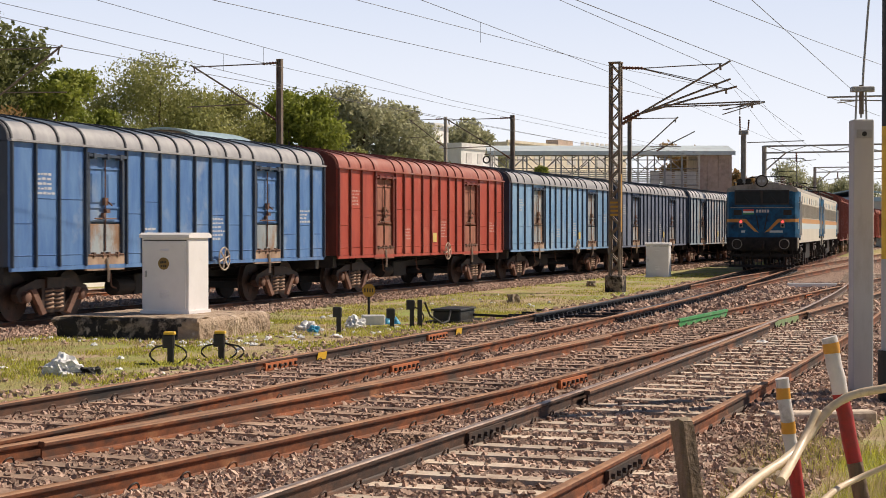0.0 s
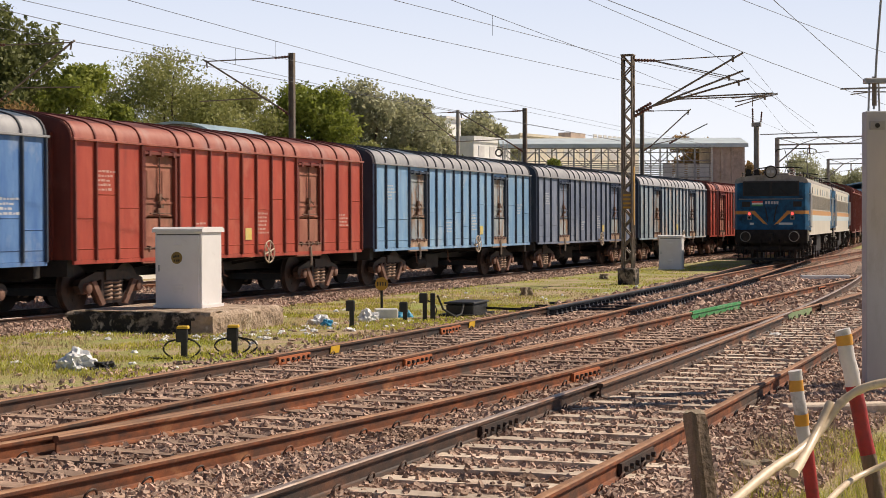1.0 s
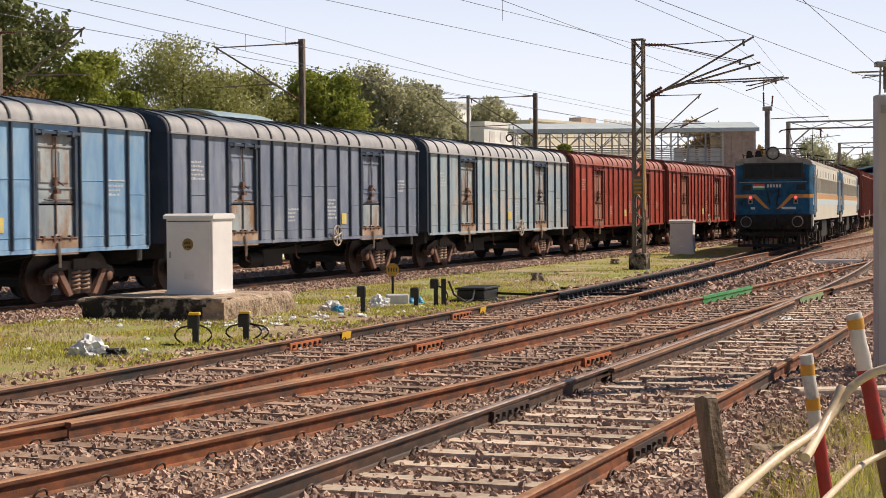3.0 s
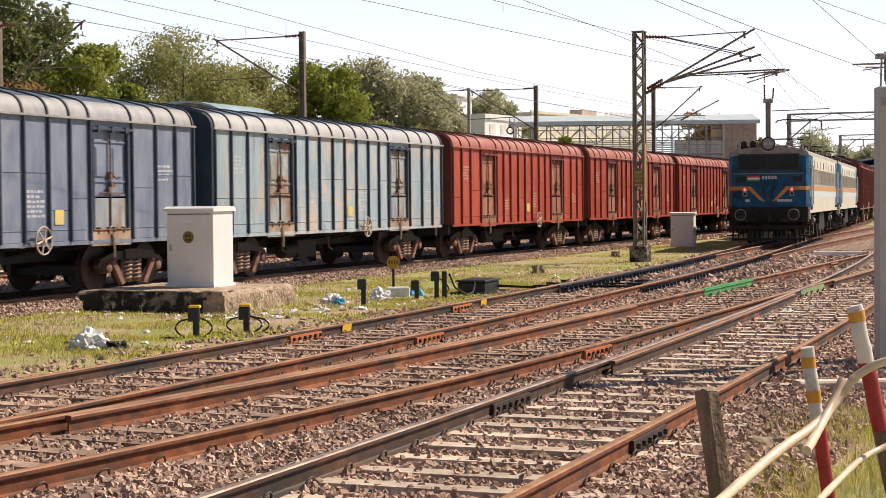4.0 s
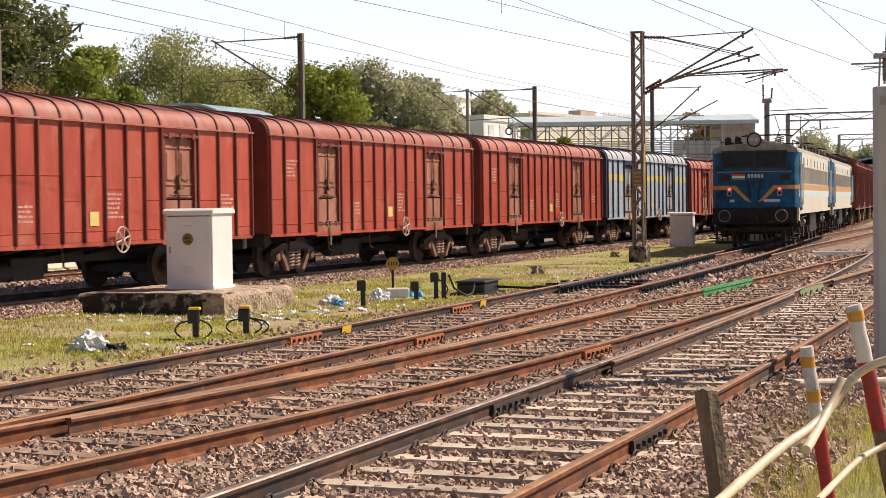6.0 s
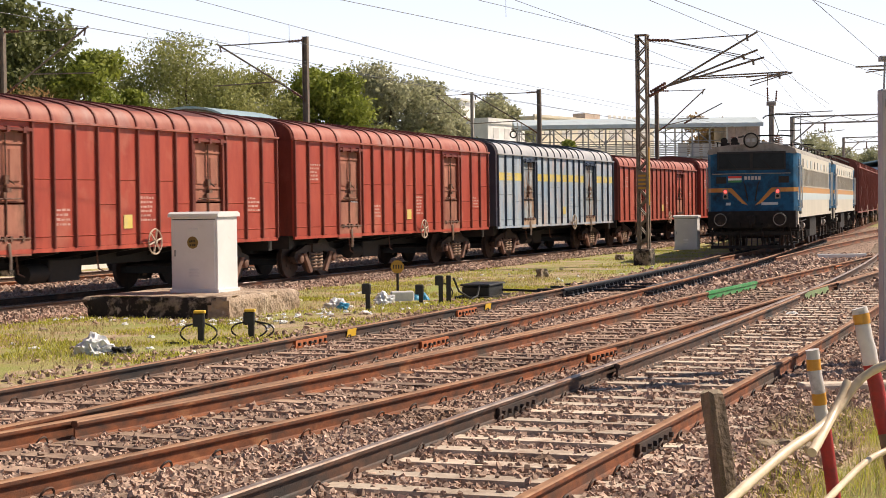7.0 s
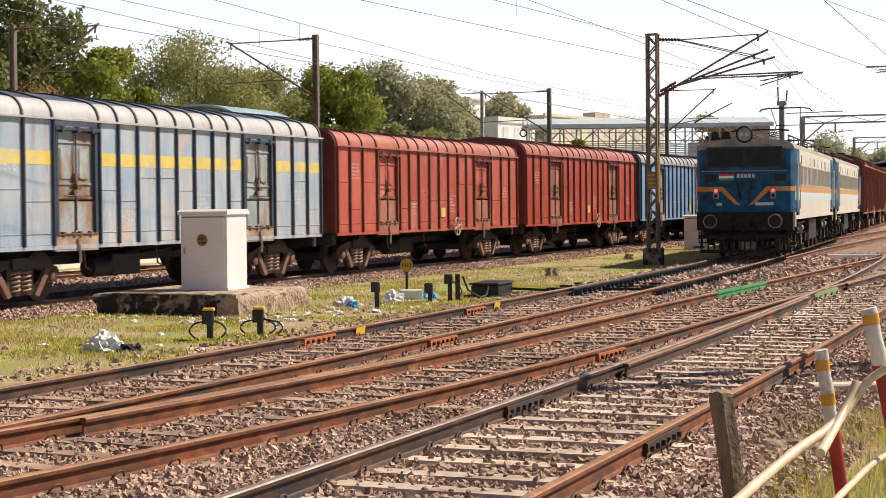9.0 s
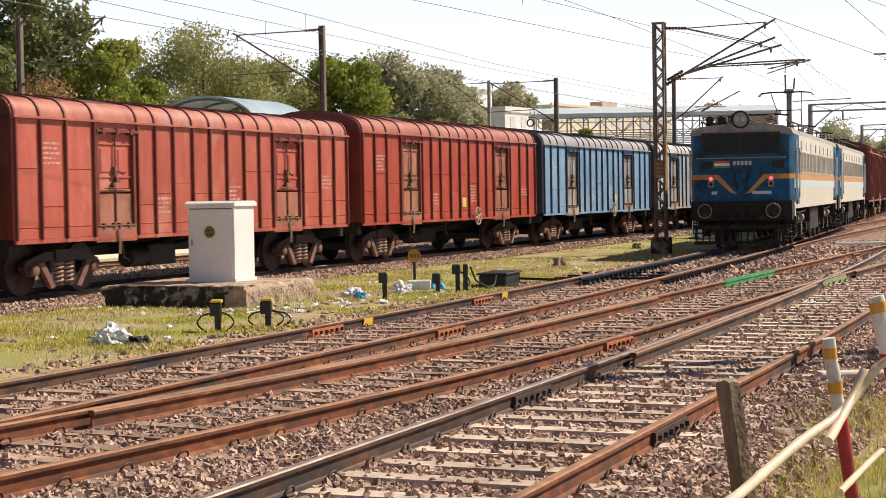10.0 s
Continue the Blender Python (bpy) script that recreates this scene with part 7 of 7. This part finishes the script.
for i in range(9):
    part("panel_slat", Build().box(-L2 + 2.4, 6.7, -0.75, -0.71, 5.20 + i * 0.14, 5.29 + i * 0.14), M_GREYWALL, o, smooth=False)
part("back_wall", Build().box(-L2, 6.7, 5.46, 5.6, 0, 4.4), M_WHITEWASH, o, smooth=False)
for i in range(13):
    x = -L2 + 0.1 + i * 1.33
    part("post", Build().box(x - 0.06, x + 0.06, -0.95, -0.83, 0 if i % 3 == 0 else 4.9, 8.0), M_GALV if i % 3 else M_WHITEMET, o, smooth=False)
    part("back_post", Build().box(x - 0.05, x + 0.05, 5.3, 5.4, 4.4, 8.0), M_GALV, o, smooth=False)
for i in range(11):
    x = -L2 + 0.1 + i * 1.33
    s2 = 0.66 if i % 2 else -0.66
    part("truss_bar", Build().tube([(x + 0.66 - s2, -0.9, 6.55), (x + 0.66 + s2, -0.9, 7.7)], 0.035, 5), M_GALV, o)
    part("truss_bar", Build().tube([(x + 0.66 - s2, 5.35, 6.4), (x + 0.66 + s2, 5.35, 7.7)], 0.035, 5), M_GALV, o)
for z in (5.4, 6.5, 6.7, 7.35, 7.7):
    part("rail", Build().tube([(-L2, -0.92, z), (6.7, -0.92, z)], 0.035, 5), M_FARSTEEL, o)
for i in range(6):
    x = -L2 + 1.5 + i * 2.6
    part("cross_tie", Build().tube([(x, -0.9, 7.7), (x, 5.35, 7.7)], 0.04, 5), M_FARSTEEL, o)
for i in range(4):
    x = 3.0 + i * 0.95
    win = part("window", Build().box(x, x + 0.7, -0.80, -0.76, 5.2, 6.5), M_GREYWALL, o, smooth=False)
    for k in range(3):
        part("bar", Build().box(x, x + 0.7, -0.83, -0.80, 5.45 + k * 0.35, 5.49 + k * 0.35), M_GALV, win, smooth=False)
part("stair_flight", Build().prism([(-L2, 5.0), (-L2 - 0.3, 5.0), (-L2 - 6.0, 0.2), (-L2 - 5.4, 0.0)], "y", 0.2, 2.4), M_GREYWALL, o, smooth=False)

# block behind the station, with roof lettering as bars
o = empty("apartment_block", "distant beige block with rooftop lettering", "building", m=Matrix.Translation((168.0, 47.5, -0.235)) @ Matrix.Rotation(radians(-10), 4, "Z"))
part("wall", Build().box(-16, 11.5, 0, 2, 0, 10.4), M_OCHREWALL, o, smooth=False)
part("parapet", Build().box(-16.1, 11.6, -0.1, 0.1, 10.3, 10.55), M_OCHREWALL, o, smooth=False)
part("stair_head", Build().box(-4.0, -0.6, 0.6, 2.0, 10.4, 11.15), M_BRICKWALL, o, smooth=False)
for i in range(9):
    part("letter_bar", Build().box(-0.2 + i * 1.2, -0.2 + i * 1.2 + 0.8, -0.14, -0.10, 10.55, 11.1), M_WHITEWASH, o, smooth=False)
for i in range(7):
    part("window", Build().box(-14 + i * 3.6, -12 + i * 3.6, -0.03, 0.02, 8.6, 9.9), M_GREYWALL, o, smooth=False)

# white house
o = empty("white_house", "white flat-roofed house with a square water-tank tower", "house", m=Matrix.Translation((131.0, 47.32, -0.235)) @ Matrix.Rotation(radians(-8), 4, "Z"))
part("wall", Build().box(0, 6.8, 0, 3.4, 0, 9.0), M_WHITEWASH, o, smooth=False)
part("parapet", Build().box(-0.12, 6.92, -0.12, 0.1, 8.75, 9.2), M_WHITEWASH, o, smooth=False)
part("parapet", Build().box(-0.12, 0.1, 0.1, 3.5, 8.75, 9.2), M_WHITEWASH, o, smooth=False)
part("tank_tower", Build().box(0, 2.8, 2.7, 4.6, 9.0, 10.75), M_WHITEWASH, o, smooth=False)
part("tank_roof", Build().box(-0.25, 3.05, 2.45, 4.85, 10.75, 10.92), M_WHITEWASH, o, smooth=False)
part("balcony", Build().box(0.4, 6.4, -0.9, 0, 7.1, 7.3), M_WHITEWASH, o, smooth=False)
for i in range(3):
    part("window", Build().box(0.9 + i * 2.0, 1.9 + i * 2.0, -0.04, 0.01, 7.5, 8.4), M_GREYWALL, o, smooth=False)
M_REDTRIM = surf("red_trim", (0.35, 0.12, 0.08), (0.45, 0.17, 0.11), scale=4, rough=0.7, bump=0.1)
part("trim_band", Build().box(0, 6.82, -0.03, 0.0, 6.85, 7.08), M_REDTRIM, o, smooth=False)
# low blue sheds far along the line
M_BLUESHED = surf("bright_blue_sheet", (0.34, 0.54, 0.72), (0.45, 0.64, 0.78), scale=0.8, rough=0.5, bump=0.1)
for x, y, w2, h2 in ((191.0, 22.0, 5.0, 6.6), (193.0, 13.0, 5.5, 7.4), (205.0, 30.0, 7.0, 6.8)):
    o = empty("platform_shed", "low blue sheet-roofed platform shed far along the line", "shed", "blue platform sheds", m=Matrix.Translation((x, y, -0.235)))
    part("roof", Build().prism([(-w2, h2 - 0.9), (0, h2), (w2, h2 - 0.9), (w2, h2 - 1.05), (0, h2 - 0.15), (-w2, h2 - 1.05)], "x", 0, 18), M_BLUESHED, o, smooth=False)
    part("wall", Build().box(0.5, 17.5, -w2 + 0.5, w2 - 0.5, 0, h2 - 1.0), M_WHITEWASH, o, smooth=False)
    part("fascia", Build().box(-0.05, 0.0, -w2, w2, h2 - 1.5, h2 - 1.05), M_BLUESHED, o, smooth=False)

# white lattice signal with a ring banner in front of the station
o = empty("ring_signal", "white lattice signal post with a dark ring banner", "signal", m=Matrix.Translation((94.7, 32.2, -0.235)))
for y in (-0.13, 0.13):
    part("upright", Build().tube([(0, y, 0), (0, y, 6.85)], 0.03, 6), M_WHITEMET, o)
for k in range(12):
    part("rung", Build().tube([(0, -0.13, 3.2 + k * 0.3), (0, 0.13, 3.35 + k * 0.3)], 0.018, 5), M_WHITEMET, o)
part("ring", Build().ring((-0.1, 0.36, 6.15), 0.2, 0.045, "x", 18, 6), M_STUB, o)
part("arm", Build().tube([(0, 0.1, 6.5), (-0.1, 0.5, 6.45)], 0.03, 5), M_STEEL, o)


# ---- what moves ----
TRAIN_GONE = [(0.0, 0.0), (1.0, 13.75), (2.5, 34.5), (4.0, 54.75), (5.0, 68.65), (5.5, 75.7), (7.5, 104.4), (9.0, 126.1), (10.0, 140.4)]
LOCO_FRONT = [(0.0, 71.2), (2.5, 66.6), (5.0, 61.2), (7.5, 55.2), (10.0, 48.7)]


def along(rows, t):
    for (t0, a), (t1, b) in zip(rows[:-1], rows[1:]):
        if t <= t1 + 1e-9:
            return a + (b - a) * (t - t0) / (t1 - t0)
    return rows[-1][1]


def on_curve(line, x, near, far):
    """Pose of a vehicle whose pivots lie near and far metres behind the place x of the track."""
    c = math.cos(math.atan(slope(line, x + near)))
    p = Vector((x + near * c, line(x + near * c), 0))
    q = Vector((x + far * c, line(x + far * c), 0))
    h = math.atan2(q.y - p.y, q.x - p.x)
    o = p - near * Vector((math.cos(h), math.sin(h), 0))
    return Matrix.Translation(o) @ Matrix.Rotation(h, 4, "Z")


def roll_wheels(thing, rows, r, step):
    """Wheels turn with the way gone; rows close enough for the turn."""
    n = int(round(10.0 / step))
    for ws in [c for c in thing.children if c.name.startswith("wheelset")]:
        loc = ws.location.copy()
        walk(ws, [(i * step, Matrix.Translation(loc) @ Matrix.Rotation(-(along(rows, i * step) - rows[0][1]) / r, 4, "Y")) for i in range(n + 1)])


def motions():
    for i, wg in enumerate(wagons):
        x0 = FIRST_X + i * WAGON_PITCH
        walk(wg, [(t, Matrix.Translation((x0 - d, 20.72, MAIN_Z))) for t, d in TRAIN_GONE])
        roll_wheels(wg, TRAIN_GONE, 0.5, 1 / 30)
    steps = [i * 0.5 for i in range(21)]
    for i, eng in enumerate((loco_front, loco_rear)):
        off = i * LOCO_PITCH
        walk(eng, [(t, on_curve(line_a, along(LOCO_FRONT, t) + off, 3.6, LOCO_L - 3.6)) for t in steps])
        roll_wheels(eng, [(t, -x) for t, x in LOCO_FRONT], 0.546, 0.1)
    for i, wg in enumerate(rake):
        off = 2 * LOCO_PITCH + 0.2 + i * WAGON_PITCH
        walk(wg, [(t, on_curve(line_a, along(LOCO_FRONT, t) + off, 2.05, 12.45)) for t in steps])
        roll_wheels(wg, [(t, -x) for t, x in LOCO_FRONT], 0.5, 0.1)


motions()
